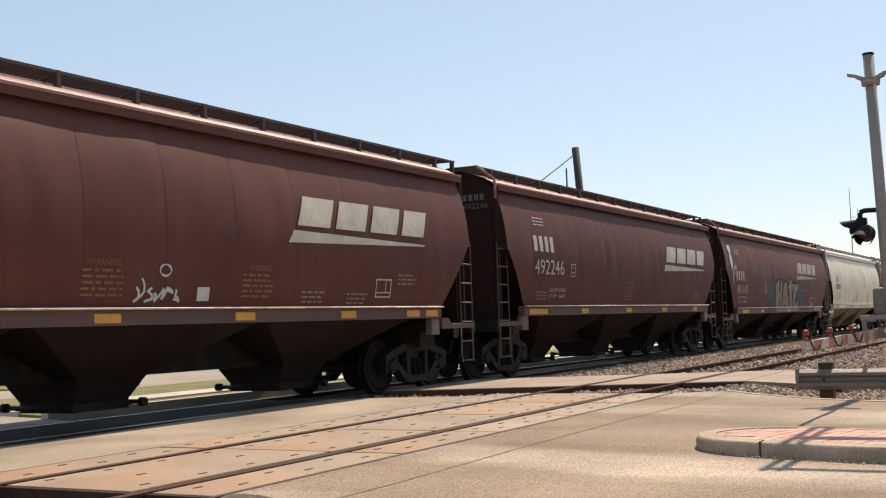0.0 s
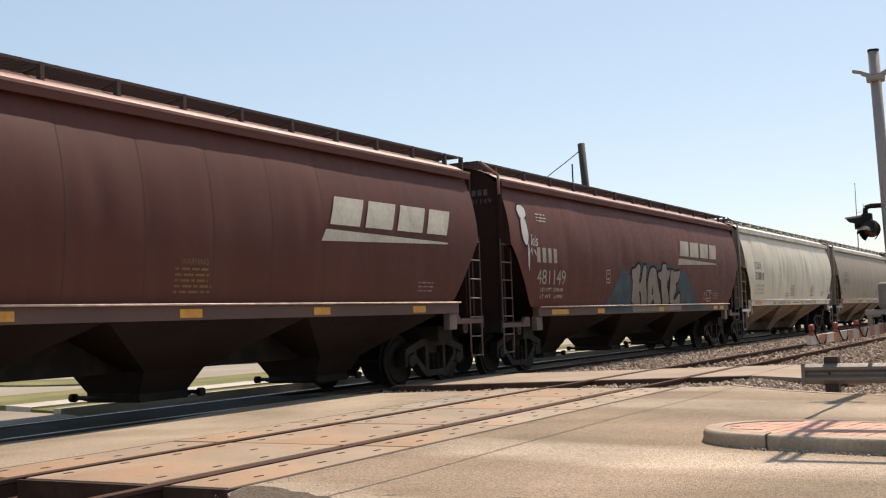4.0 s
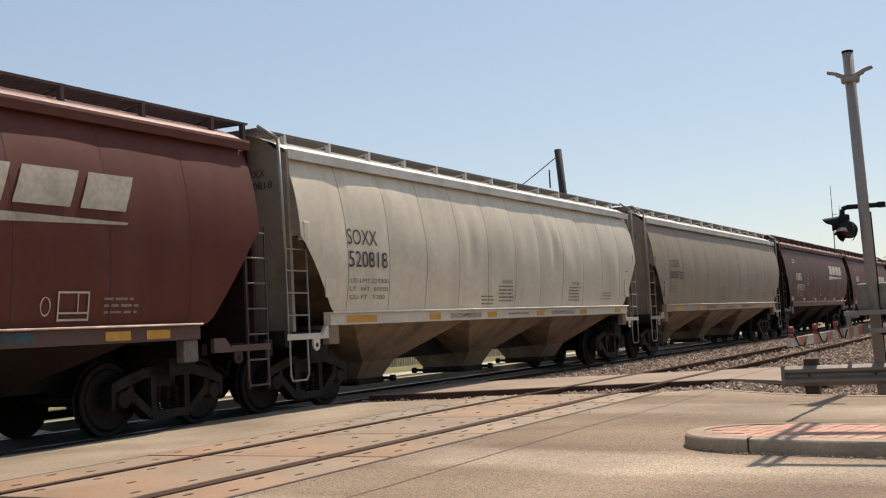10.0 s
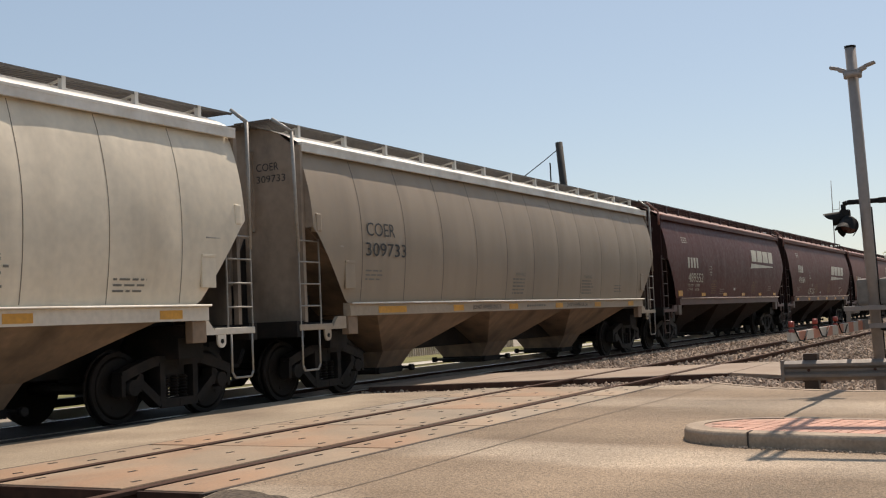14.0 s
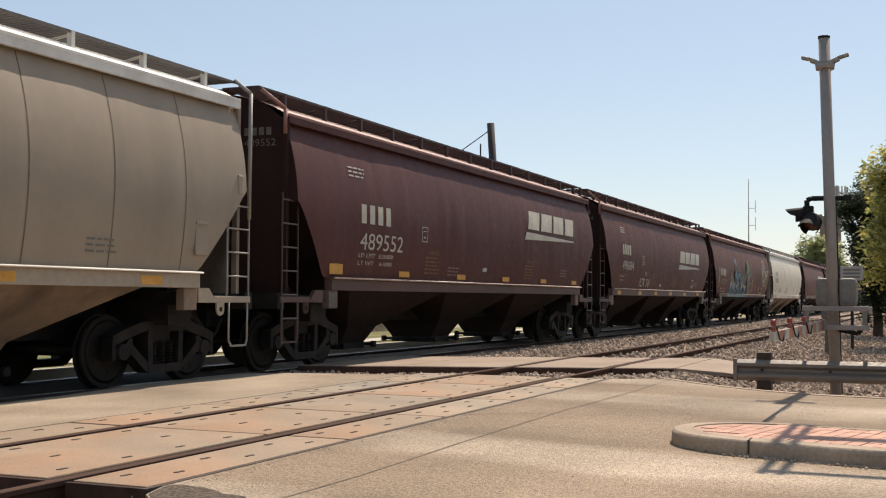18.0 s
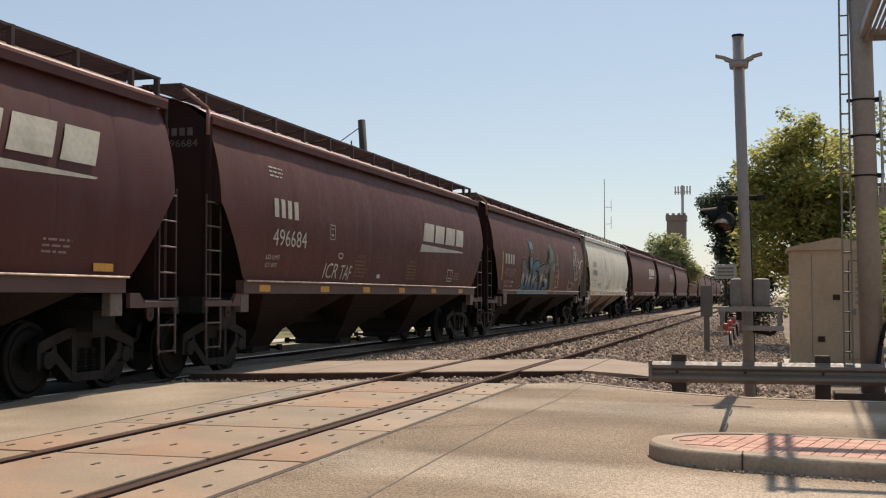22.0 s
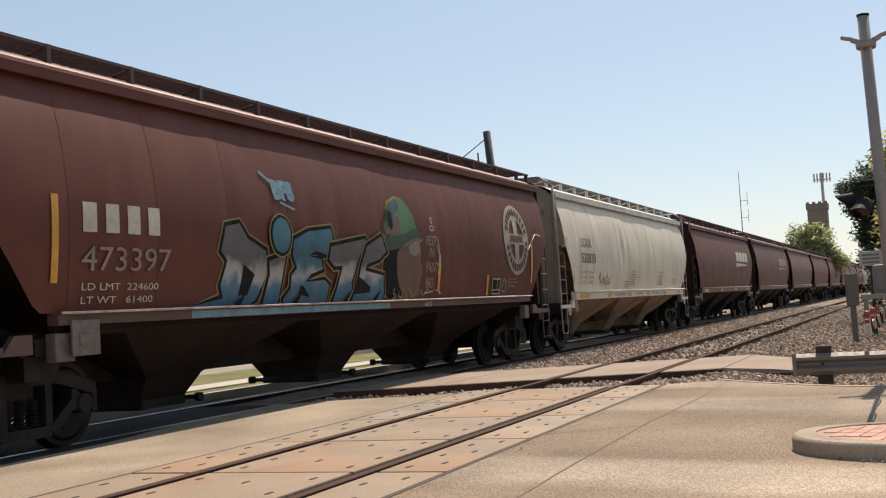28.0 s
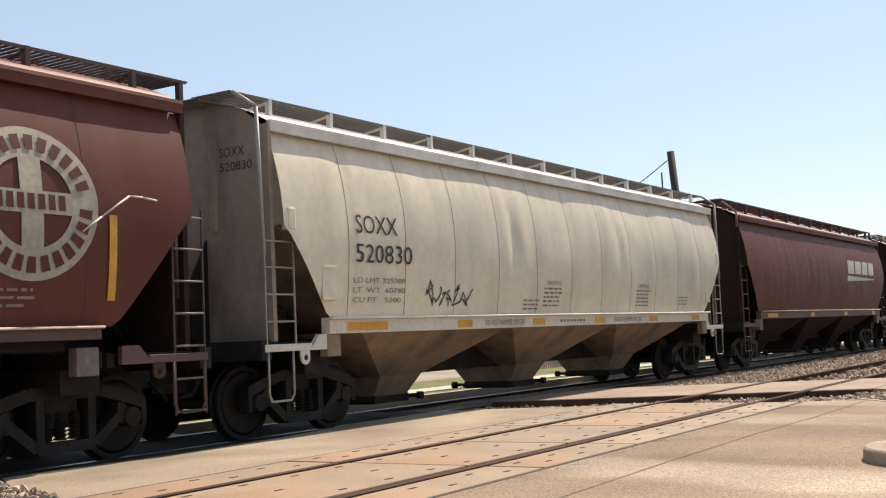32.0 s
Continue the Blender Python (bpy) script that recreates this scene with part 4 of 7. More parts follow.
def ladder_mesh(x, y0, y1, z0, z1, rungs, r=0.016, stile=0.010):
    bm = bmesh.new()
    for y in (y0, y1):
        box(bm, x - 0.010, x + 0.010, y - stile, y + stile, z0, z1)
    return bm


SHARED = {}


def shared(key, name, make, material, parent, label="", at=None):
    """A part whose mesh is built once and shared by all its repeats."""
    if key not in SHARED:
        ob = part(name, make(), material, parent, label)
        SHARED[key] = ob.data
    else:
        ob = new(name, SHARED[key])
        ob.parent = parent
        if label:
            ob["label"] = label
    if at is not None:
        ob.matrix_local = at
    return ob


WHEELS = []


def hopper_car(style, label, seed, detail=True):
    """style: brown, dark, white or tan. Built about its middle at rail height; its near side is +X."""
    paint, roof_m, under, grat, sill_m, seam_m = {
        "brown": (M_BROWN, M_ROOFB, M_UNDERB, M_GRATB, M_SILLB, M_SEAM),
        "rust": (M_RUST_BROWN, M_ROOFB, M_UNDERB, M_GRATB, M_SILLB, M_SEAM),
        # faded: brown cars far off, paled in colour for haze and sun
        "faded": (M_HAZY_BROWN, M_ROOFB, M_UNDERB, M_GRATB, M_SILLB, M_SEAM),
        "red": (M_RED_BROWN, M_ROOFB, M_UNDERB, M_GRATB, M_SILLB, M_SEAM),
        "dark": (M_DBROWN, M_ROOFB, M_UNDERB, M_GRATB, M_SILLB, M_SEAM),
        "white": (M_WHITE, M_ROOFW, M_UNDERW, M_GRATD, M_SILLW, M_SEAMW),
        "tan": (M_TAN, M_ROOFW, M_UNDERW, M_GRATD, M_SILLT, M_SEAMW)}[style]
    pale = style in ("white", "tan")
    car = thing("hopper_car", label, "hopper car", group="freight train")
    kd = style if not detail else style + str(seed)
    # ends get their own darker colour, shade included
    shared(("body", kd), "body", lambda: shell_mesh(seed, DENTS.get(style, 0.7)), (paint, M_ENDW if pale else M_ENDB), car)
    shared(("roof", style), "roof", roof_mesh, roof_m, car, "sun-faded curved roof")
    for sx in (-1, 1):
        shared(("flange", style, sx), "eave_flange", lambda: boxes((min(sx * 1.425, sx * 1.478), max(sx * 1.425, sx * 1.478), -HB - 0.03, HB + 0.03, 3.79, 3.896)), roof_m if pale else paint, car, "projecting eave flange")
        shared(("bead", style, sx), "eave_bead", lambda: boxes((min(sx * 1.418, sx * 1.485), max(sx * 1.418, sx * 1.485), -HB - 0.03, HB + 0.03, 3.895, 3.932)), roof_m, car, "rolled eave bead")
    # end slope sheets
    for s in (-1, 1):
        shared(("slope", style, s), "slope_sheet", lambda: frustum(bmesh.new(), (-1.5, 1.5, min(s * 5.2, s * HB), max(s * 5.2, s * HB), 2.61), (-1.45, 1.45, min(s * 3.4, s * 6.0), max(s * 3.4, s * 6.0), 1.3)), under, car, "grimy sloping end sheet in the darkened hopper colour")
    for sx in (-1, 1):
        x0, x1 = sorted((sx * 1.44, sx * 1.575))
        def sill(x0=x0, x1=x1, sx=sx):
            bm = boxes((x0, x1, -HS, HS, 1.27, 1.45))
            box(bm, min(sx * 1.44, sx * 1.62), max(sx * 1.44, sx * 1.62), -HS, HS, 1.452, 1.475)
            return bm
        shared(("sill", style, sx), "side_sill", sill, sill_m, car, "pale side sill" if pale else "worn brown side sill")
        # bead in a pale colour that draws the sunlit line along the sill
        shared(("lip", style, sx), "sill_lip", lambda: tube(bmesh.new(), (sx * 1.622, -HS, 1.466), (sx * 1.622, HS, 1.466), 0.014, n=10), M_ROOFW if pale else M_LIPLIT, car, "sill lip coloured pale for its sunlit edge")
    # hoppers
    # on brown cars the hopper colour already holds the underbody shade
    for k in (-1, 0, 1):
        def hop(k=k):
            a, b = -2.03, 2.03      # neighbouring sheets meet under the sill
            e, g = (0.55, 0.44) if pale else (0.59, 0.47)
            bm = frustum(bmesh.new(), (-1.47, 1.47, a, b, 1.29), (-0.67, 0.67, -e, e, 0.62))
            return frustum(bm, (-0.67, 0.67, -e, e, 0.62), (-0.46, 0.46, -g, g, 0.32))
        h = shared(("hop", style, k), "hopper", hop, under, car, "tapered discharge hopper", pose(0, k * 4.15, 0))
        def gate():
            bm = boxes((-0.46, 0.46, -0.49, 0.49, 0.21, 0.33), (-0.42, 0.42, -0.60, 0.60, 0.24, 0.29))
            for s in (-1, 1):
                tube(bm, (-0.62, s * 0.60, 0.28), (0.62, s * 0.60, 0.28), 0.03, n=8)
                for e in (-1, 1):
                    tube(bm, (e * 0.56, s * 0.60, 0.28), (e * 0.64, s * 0.60, 0.28), 0.06, n=10)
            return bm
        if detail:
            shared("gate", "outlet_gate", gate, M_GRIME, h, "black sliding outlet gate")
    # centre sill and end platforms
    deep = seed not in (6, 7)          # most cars carry a deep centre sill
    shared(("csill", deep), "centre_sill", lambda: boxes((-0.3, 0.3, -8.35, 8.35, 0.61 if deep else 0.70, 1.3)), M_GRIME, car, "dark centre sill")
    for s in (-1, 1):
        def platform(s=s):
            bm = boxes((-1.5, 1.5, min(s * 8.12, s * 8.3), max(s * 8.12, s * 8.3), 0.98, 1.22), (-1.38, 1.38, min(s * 6.9, s * 7.0), max(s * 6.9, s * 7.0), 1.05, 1.2))
            box(bm, -1.4, 1.4, min(s * 7.0, s * 8.1), max(s * 7.0, s * 8.1), 1.17, 1.19)
            return bm
        shared(("plat", s), "end_platform", platform, M_GRIME, car, "grimy steel end platform")
        shared(("eplate", style, s), "end_plate", lambda: boxes((-1.35, 1.34, min(s * (HB - 0.05), s * (HB + 0.002)), max(s * (HB - 0.05), s * (HB + 0.002)), 1.2, 3.85)), M_ENDW if pale else M_ENDB, car, "grimy upright end plate, darkened for shade")
        for sx in (-1, 1):
            def corner(s=s, sx=sx):
                xa, xb = sorted((sx * 1.40, sx * 1.515))
                bm = boxes((xa, xb, min(s * 7.36, s * 8.24), max(s * 7.36, s * 8.24), 1.075, 1.165), bevel=0.01)
                lo, hi = [], []
                for y, z in ((6.98, 1.075), (7.40, 1.075), (7.22, 1.269), (6.98, 1.269)):
                    lo.append(bm.verts.new((sx * 1.46, s * y, z)))
                    hi.append(bm.verts.new((sx * 1.52, s * y, z)))
                bm.faces.new(lo)
                bm.faces.new(hi[::-1])
                for i in range(4):
                    bm.faces.new((lo[i], hi[i], hi[(i + 1) % 4], lo[(i + 1) % 4]))
                return bm
            shared(("corner", style, s, sx), "corner_bracket", corner, sill_m if pale else M_SILLB, car, "corner bracket with a gusset plate")
        def coupler(s=s):
            bm = boxes((-0.12, 0.12, min(s * 8.3, s * 8.5), max(s * 8.3, s * 8.5), 0.78, 0.98), bevel=0.02)
            box(bm, -0.2, 0.14, min(s * 8.45, s * 8.66), max(s * 8.45, s * 8.66), 0.74, 1.02)
            return bm
        shared(("coup", s), "coupler", coupler, M_GRIME, car, "black knuckle coupler")
        shared(("hose", s), "air_hose", lambda: chain(bmesh.new(), [(0.5, s * 8.3, 0.82), (0.55, s * 8.5, 0.6), (0.4, s * 8.66, 0.55)], 0.03), M_GRIME, car, "sagging black air hose")
        # web plates and stiffeners of the end
        def web(s=s):
            bm = bmesh.new()
            for xx in (-0.34, 0.31):
                pts = [(s * 4.6, 1.0), (s * 8.26, 1.0), (s * 8.26, 2.0), (s * 7.9, 2.62), (s * 6.6, 2.62)]
                lo, hi = [bm.verts.new((xx, y, z)) for y, z in pts], [bm.verts.new((xx + 0.03, y, z)) for y, z in pts]
                bm.faces.new(lo)
                bm.faces.new(hi[::-1])
                for i in range(5):
                    bm.faces.new((lo[(i + 1) % 5], lo[i], hi[i], hi[(i + 1) % 5]))
            return bm
        shared(("web", s), "end_web", web, M_GRIME, car, "dark end web plates")
        shared(("bolsterend", s), "body_bolster", lambda: boxes((-1.4, 1.4, s * 6.95 - 0.2, s * 6.95 + 0.2, 1.05, 1.22), (-0.5, 0.5, s * 6.95 - 0.2, s * 6.95 + 0.2, 1.05, 2.1), (-1.3, 1.3, s * 6.95 - 0.25, s * 6.95 + 0.25, 0.78, 1.05)), M_GRIME, car, "dark body bolster")
        for x in (-1.42, -0.5, 0.5, 1.42):
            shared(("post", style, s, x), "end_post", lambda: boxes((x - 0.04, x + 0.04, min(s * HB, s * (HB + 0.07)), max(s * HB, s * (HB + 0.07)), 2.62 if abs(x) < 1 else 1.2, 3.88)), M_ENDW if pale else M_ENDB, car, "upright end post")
        for x in (-0.62, 0.62):
            shared(("strut", style, s, x), "end_strut", lambda: tube(bmesh.new(), (x, s * 7.9, 1.2), (x, s * 7.2, 2.1), 0.04), M_GRIME, car, "slanting end strut")
        if detail:
            for sx in (-1, 1):
                ld = shared(("lad", style, s, sx), "ladder", lambda: ladder_mesh(sx * 1.5, s * (7.66 if pale else 7.74), s * 8.2, 1.1 if pale else 0.44, 2.46 if pale else 2.72, 6), M_GRATW if pale else M_GRATB, car, "corner ladder with steel rungs")
                for z in (1.44, 1.77, 2.10, 2.42) if pale else [0.48 + 0.356 * k for k in range(7)]:
                    shared(("rung", style, s, sx), "rung", lambda: tube(bmesh.new(), (sx * 1.5, s * (7.66 if pale else 7.74), 0), (sx * 1.5, s * 8.2, 0), 0.013, n=8), M_GRATW if pale else M_WORNPLATE, ld, "", pose(0, 0, z))
            gm = M_GRATW if pale else M_GRATB
            shared(("stir", style, s), "stirrup", lambda: chain(bmesh.new(), [(1.5, s * 7.72, 1.08), (1.5, s * 7.72, 0.56), (1.5, s * 7.78, 0.48), (1.5, s * 8.14, 0.48), (1.5, s * 8.18, 0.56), (1.5, s * 8.18, 1.08)], 0.015), gm, car, "bent steel stirrup")
            shared(("grab", style, s), "grab_iron", lambda: chain(bmesh.new(), [(1.52, s * 7.05, 2.22), (1.60, s * 7.12, 2.36), (1.60, s * 7.42, 2.36)], 0.013), gm, car, "bent grab iron")
            for sx in (-1, 1):
                shared(("jack", style, s, sx), "jacking_pad", lambda: boxes((min(sx * 1.40, sx * 1.53), max(sx * 1.40, sx * 1.53), s * 6.86 - 0.14, s * 6.86 + 0.14, 0.98, 1.268), bevel=0.015), under if pale else M_WORNPLATE, car, "bracket plate below the sill")
                shared(("eye", style, s, sx), "roping_eye", lambda: tube(bmesh.new(), (sx * 1.489, s * 7.5, 0.985), (sx * 1.519, s * 7.5, 0.985), 0.085, n=16), sill_m if pale else M_ENDSTEEL, car, "round roping eye")
                shared(("lug", style, s, sx), "roping_lug", lambda: boxes((min(sx * 1.488, sx * 1.518), max(sx * 1.488, sx * 1.518), s * 7.5 - 0.085, s * 7.5 + 0.085, 0.99, 1.074)), sill_m if pale else M_ENDSTEEL, car, "steel roping lug")
                shared(("lughole", s, sx), "lug_hole", lambda: tube(bmesh.new(), (sx * 1.519, s * 7.5, 0.985), (sx * 1.524, s * 7.5, 0.985), 0.034, n=12), M_DARK, car, "dark hole of the lug")
            if pale:
                shared(("board", style, s), "placard_board", lambda: boxes((1.575, 1.60, min(s * 6.86, s * 7.14), max(s * 6.86, s * 7.14), 1.70, 2.14), (1.60, 1.612, min(s * 6.86, s * 7.14), max(s * 6.86, s * 7.14), 2.10, 2.14), bevel=0.004), paint, car, "raised placard board")
                shared(("latch", style, s), "side_bracket", lambda: boxes((1.50, 1.63, s * 7.80 - 0.07, s * 7.80 + 0.07, 2.56, 2.84), bevel=0.025), paint, car, "cast bracket at the sheet edge")
                shared(("cpost", style, s), "corner_post", lambda: chain(bmesh.new(), [(1.5, s * 8.2, 2.25), (1.48, s * 8.24, 4.05), (1.17, s * 8.3, 4.27)], 0.028, 8), gm, car, "tall bent corner post")
        if detail and s > 0:
            def ring(s=s):
                pts = [(0.85 + 0.26 * math.cos(2 * math.pi * k / 20), s * 8.08, 1.75 + 0.26 * math.sin(2 * math.pi * k / 20)) for k in range(21)]
                bm = chain(bmesh.new(), pts, 0.018, 6)
                for k in range(4):
                    a = math.pi * k / 4
                    tube(bm, (0.85 - 0.26 * math.cos(a), s * 8.06, 1.75 - 0.26 * math.sin(a)), (0.85 + 0.26 * math.cos(a), s * 8.06, 1.75 + 0.26 * math.sin(a)), 0.012, n=6)
                return bm
            shared(("bwheel", s), "brake_wheel", ring, M_GRIME, car, "spoked round brake wheel")
        if detail and s < 0:
            shared(("bigtank", s), "brake_cylinder", lambda: tube(tube(bmesh.new(), (-1.25, s * 8.0, 1.52), (0.28, s * 8.0, 1.52), 0.29, n=20), (-1.0, s * 8.0, 1.1), (-1.0, s * 8.0, 1.3), 0.05), M_GRIME, car, "black brake cylinder on the end platform")
            shared(("tank", s), "air_reservoir", lambda: tube(bmesh.new(), (-0.3, s * 7.5, 1.5), (0.45, s * 7.5, 1.5), 0.2, n=16), M_GRIME, car, "air reservoir")
            shared(("valve", s), "brake_valve", lambda: tube(bmesh.new(), (0.9, s * 7.3, 1.35), (0.9, s * 7.3, 1.62), 0.12, n=12), M_GRIME, car, "brake valve")
    # roof walkways with brackets, hatch trough
    for sx in (-1, 1):
        x0, x1 = sorted((sx * 0.52, sx * 1.16))
        shared(("walk", style, sx, detail), "roof_walkway", lambda: grating_mesh(x0, x1, -HB - 0.38, HB + 0.38, 4.345, 0.082 if detail and sx > 0 else 0.3), grat, car, "open steel grating walkway")["kind"] = "stuff"
        def bracket():
            bm = boxes((min(sx * 1.10, sx * 1.17), max(sx * 1.10, sx * 1.17), -0.03, 0.03, 4.03, 4.345))
            return tube(bm, (sx * 1.10, 0, 4.30), (sx * 0.6, 0.02, 4.22), 0.018, n=6)
        for k in range(13):
            shared(("brk", style, sx), "walkway_bracket", bracket, roof_m if pale else M_GRATB, car, "", pose(0, -HB + 0.35 + (2 * HB - 0.7) * k / 12, 0))
        for s in (-1, 1):
            if s > 0 and not pale:
                shared(("ebrk", style, sx, s), "end_bracket", lambda: tube(boxes((min(sx * 1.10, sx * 1.17), max(sx * 1.10, sx * 1.17), s * (HB + 0.33) - 0.03, s * (HB + 0.33) + 0.03, 3.98, 4.33)), (sx * 1.09, s * (HB + 0.33), 4.01), (sx * 1.09, s * HB, 3.93), 0.025, n=6), roof_m if pale else M_GRATB, car, "walkway end bracket")
            elif not pale:
                shared(("estrut", style, sx), "end_strut", lambda: chain(bmesh.new(), [(sx * 1.43, s * (HB + 0.08), 3.62), (sx * 1.43, s * (HB + 0.08), 4.0), (sx * 1.16, s * (HB + 0.34), 4.27)], 0.032, 8), M_ROOFB, car, "bent strut of the walkway end")
    for s in (-1, 1):
        shared(("endwalk", style, s), "end_walkway", lambda: grating_mesh(-0.62, 0.62, min(s * HB, s * (HB + 0.38)), max(s * HB, s * (HB + 0.38)), 4.33, 0.06), grat, car, "cross walkway at the car end")["kind"] = "stuff"
    shared(("hatch", style), "hatch_trough", lambda: boxes((-0.32, 0.32, -HB + 0.5, HB - 0.5, 4.26, 4.36), *[(-0.38, 0.38, y - 0.03, y + 0.03, 4.28, 4.39) for y in [-7 + 1.4 * k for k in range(11)]]), roof_m, car, "long hinged loading hatch")
    # weld seams on the near side
    if detail:
        for k in range(-5, 6):
            bm = bmesh.new()
            zs = [1.5 + (3.78 - 1.5) * i / 12 for i in range(13)]
            rows = []
            for z in zs:
                w = min(1, (z - 1.47) * 2) * min(1, max(0, (3.8 - z) * 3))
                x = side_x(z) + w * unevenness(1.325 * k, z, seed, DENTS.get(style, 0.7)) + 0.003
                rows.append([bm.verts.new((x, d, z)) for d in ((-0.010, 0.010) if style == "tan" else (-0.006, 0.006))])
            for p, q in zip(rows, rows[1:]):
                bm.faces.new((p[0], p[1], q[1], q[0]))
            part("weld_seam", bm, seam_m, car).location.y = 1.325 * k
    # trucks
    for s in (-1, 1):
        tk = shared("bolster", "truck", lambda: boxes((-1.0, 1.0, -0.2, 0.2, 0.42, 0.70), (-0.2, 0.2, -0.25, 0.25, 0.66, 0.76)), M_GRIME, car, "two-axle truck", pose(0, s * 6.95, 0))
        for sx in (-1, 1):
            shared(("frame", sx), "side_frame", lambda: frame_mesh(sx), M_GRIME, tk, "cast steel side frame")
            if detail and sx > 0:
                for y in (-0.2, -0.02, 0.16):
                    shared("spring", "spring", spring_mesh, M_WHEEL, tk, "coil spring", pose(0, y, 0))
        for a in (-0.87, 0.87):
            w = shared("wheelset", "wheelset", wheelset_mesh, M_WHEEL, tk, "pair of rusty steel wheels on an axle", pose(0, a, 0.457))
            if detail:
                WHEELS.append((w, a))
    return car


# ---------------------------------------------------------------- markings on the near side
def on_side(bm, lift=0.008):
    """Wraps a flat drawing (u along the car, v up) onto the curved side."""
    zs = [v.co.y for v in bm.verts]
    if zs:
        lo, hi = min(zs), max(zs)
        k = max(1, int((hi - lo) / 0.16))
        for i in range(1, k + 1):
            bmesh.ops.bisect_plane(bm, geom=bm.verts[:] + bm.edges[:] + bm.faces[:], plane_co=(0, lo + (hi - lo) * i / (k + 1), 0), plane_no=(0, 1, 0))
    us = [v.co.x for v in bm.verts]
    if us and max(us) - min(us) > 0.5:
        k = int((max(us) - min(us)) / 0.35)
        for i in range(1, k + 1):
            bmesh.ops.bisect_plane(bm, geom=bm.verts[:] + bm.edges[:] + bm.faces[:], plane_co=(min(us) + (max(us) - min(us)) * i / (k + 1), 0, 0), plane_no=(1, 0, 0))
    for v in bm.verts:
        u, w = v.co.x, v.co.y
        v.co = Vector((side_x(max(1.47, w)) + lift + v.co.z, u, w))
    return bm


def text_mesh(body, height, stretch=0.8, bold=0.0, slant=0.0, gap=1.0):
    cu = bpy.data.curves.new("text", "FONT")
    cu.body, cu.size, cu.offset, cu.shear, cu.space_character = body, height / 0.72, bold, slant, gap
    cu.resolution_u = 3
    ob = bpy.data.objects.new("text", cu)
    me = bpy.data.meshes.new_from_object(ob)
    bm = bmesh.new()
    bm.from_mesh(me)
    bpy.data.objects.remove(ob)
    bpy.data.curves.remove(cu)
    bpy.data.meshes.remove(me)
    for v in bm.verts:
        v.co.x *= stretch
    return bm


def poly(bm, pts, z=0.0):
    return bm.faces.new([bm.verts.new((u, v, z)) for u, v in pts])


def shift(bm, u, v):
    for w in bm.verts:
        w.co.x += u
        w.co.y += v
    return bm


def lettered(car, body, u0, u1, v0, v1, material, bold=0.0, lift=0.022, name="lettering", label="", slant=0.0):
    """Words or numbers that fill the given stretch of the side."""
    bm = text_mesh(body, v1 - v0, 1.0, bold, slant)
    us, vs = [w.co.x for w in bm.verts], [w.co.y for w in bm.verts]
    a, b, c, d = min(us), max(us), min(vs), max(vs)
    for w in bm.verts:
        w.co.x = u0 + (w.co.x - a) * (u1 - u0) / (b - a)
        w.co.y = v0 + (w.co.y - c) * (v1 - v0) / (d - c)
    return part(name, on_side(bm, lift), material, car, label)


def bars(car, rows, material, name="marking", label="", lift=0.008):
    """Plain bars for small print: (u0, u1, v0, v1)."""
    bm = bmesh.new()
    for u0, u1, v0, v1 in rows:
        poly(bm, ((u0, v0), (u1, v0), (u1, v1), (u0, v1)))
    return part(name, on_side(bm, lift), material, car, label)


def small_print(u, v, lines, width, step=0.085, h=0.04, seed=1):
    rnd = random.Random(seed)
    out = []
    for k in range(lines):
        x = u
        end = u + width * rnd.uniform(0.8, 1.0)
        while x < end:
            w = rnd.uniform(0.06, 0.2)
            out.append((x, min(x + w, end), v - k * step, v - k * step + h))
            x += w + 0.04
    return out


def block_logo(car, dv, material, du=0.0):
    """The operator's mark as plain slanted blocks over a long wedge."""
    bm = bmesh.new()
    for k in range(4):
        a, w = 2.50 + 0.985 * k + du, 0.83 if k < 3 else 0.74
        poly(bm, ((a, 2.66 + dv), (a + w, 2.66 + dv), (a + w + 0.2, 3.10 + dv), (a + 0.2, 3.10 + dv)))
    poly(bm, ((2.26 + du, 2.40 + dv), (6.2 + du, 2.50 + dv), (6.24 + du, 2.53 + dv), (2.40 + du, 2.585 + dv)))
    return part("logo", on_side(ruled(bm), 0.012), material, car, "slanted plain blocks over a long wedge")


def small_mark(car, u, u1, v, v1, material):
    w = (u1 - u) / 4
    return bars(car, [(u + k * w, u + k * w + w * 0.6, v, v1) for k in range(4)], material, "operator_mark", "four plain stencil blocks")


def reflectors(car, ys, material=M_YELLOW, z=1.30, w=0.42, h=0.11, long_first=True):
    for k, y in enumerate(ys):
        a = 0.92 if k == 0 and long_first else w           # the one at the leading end is twice as long
        bm = boxes((1.576, 1.581, y - w / 2, y - w / 2 + a, z, z + h))
        part("reflector", bm, material, car, "yellow reflective strip")


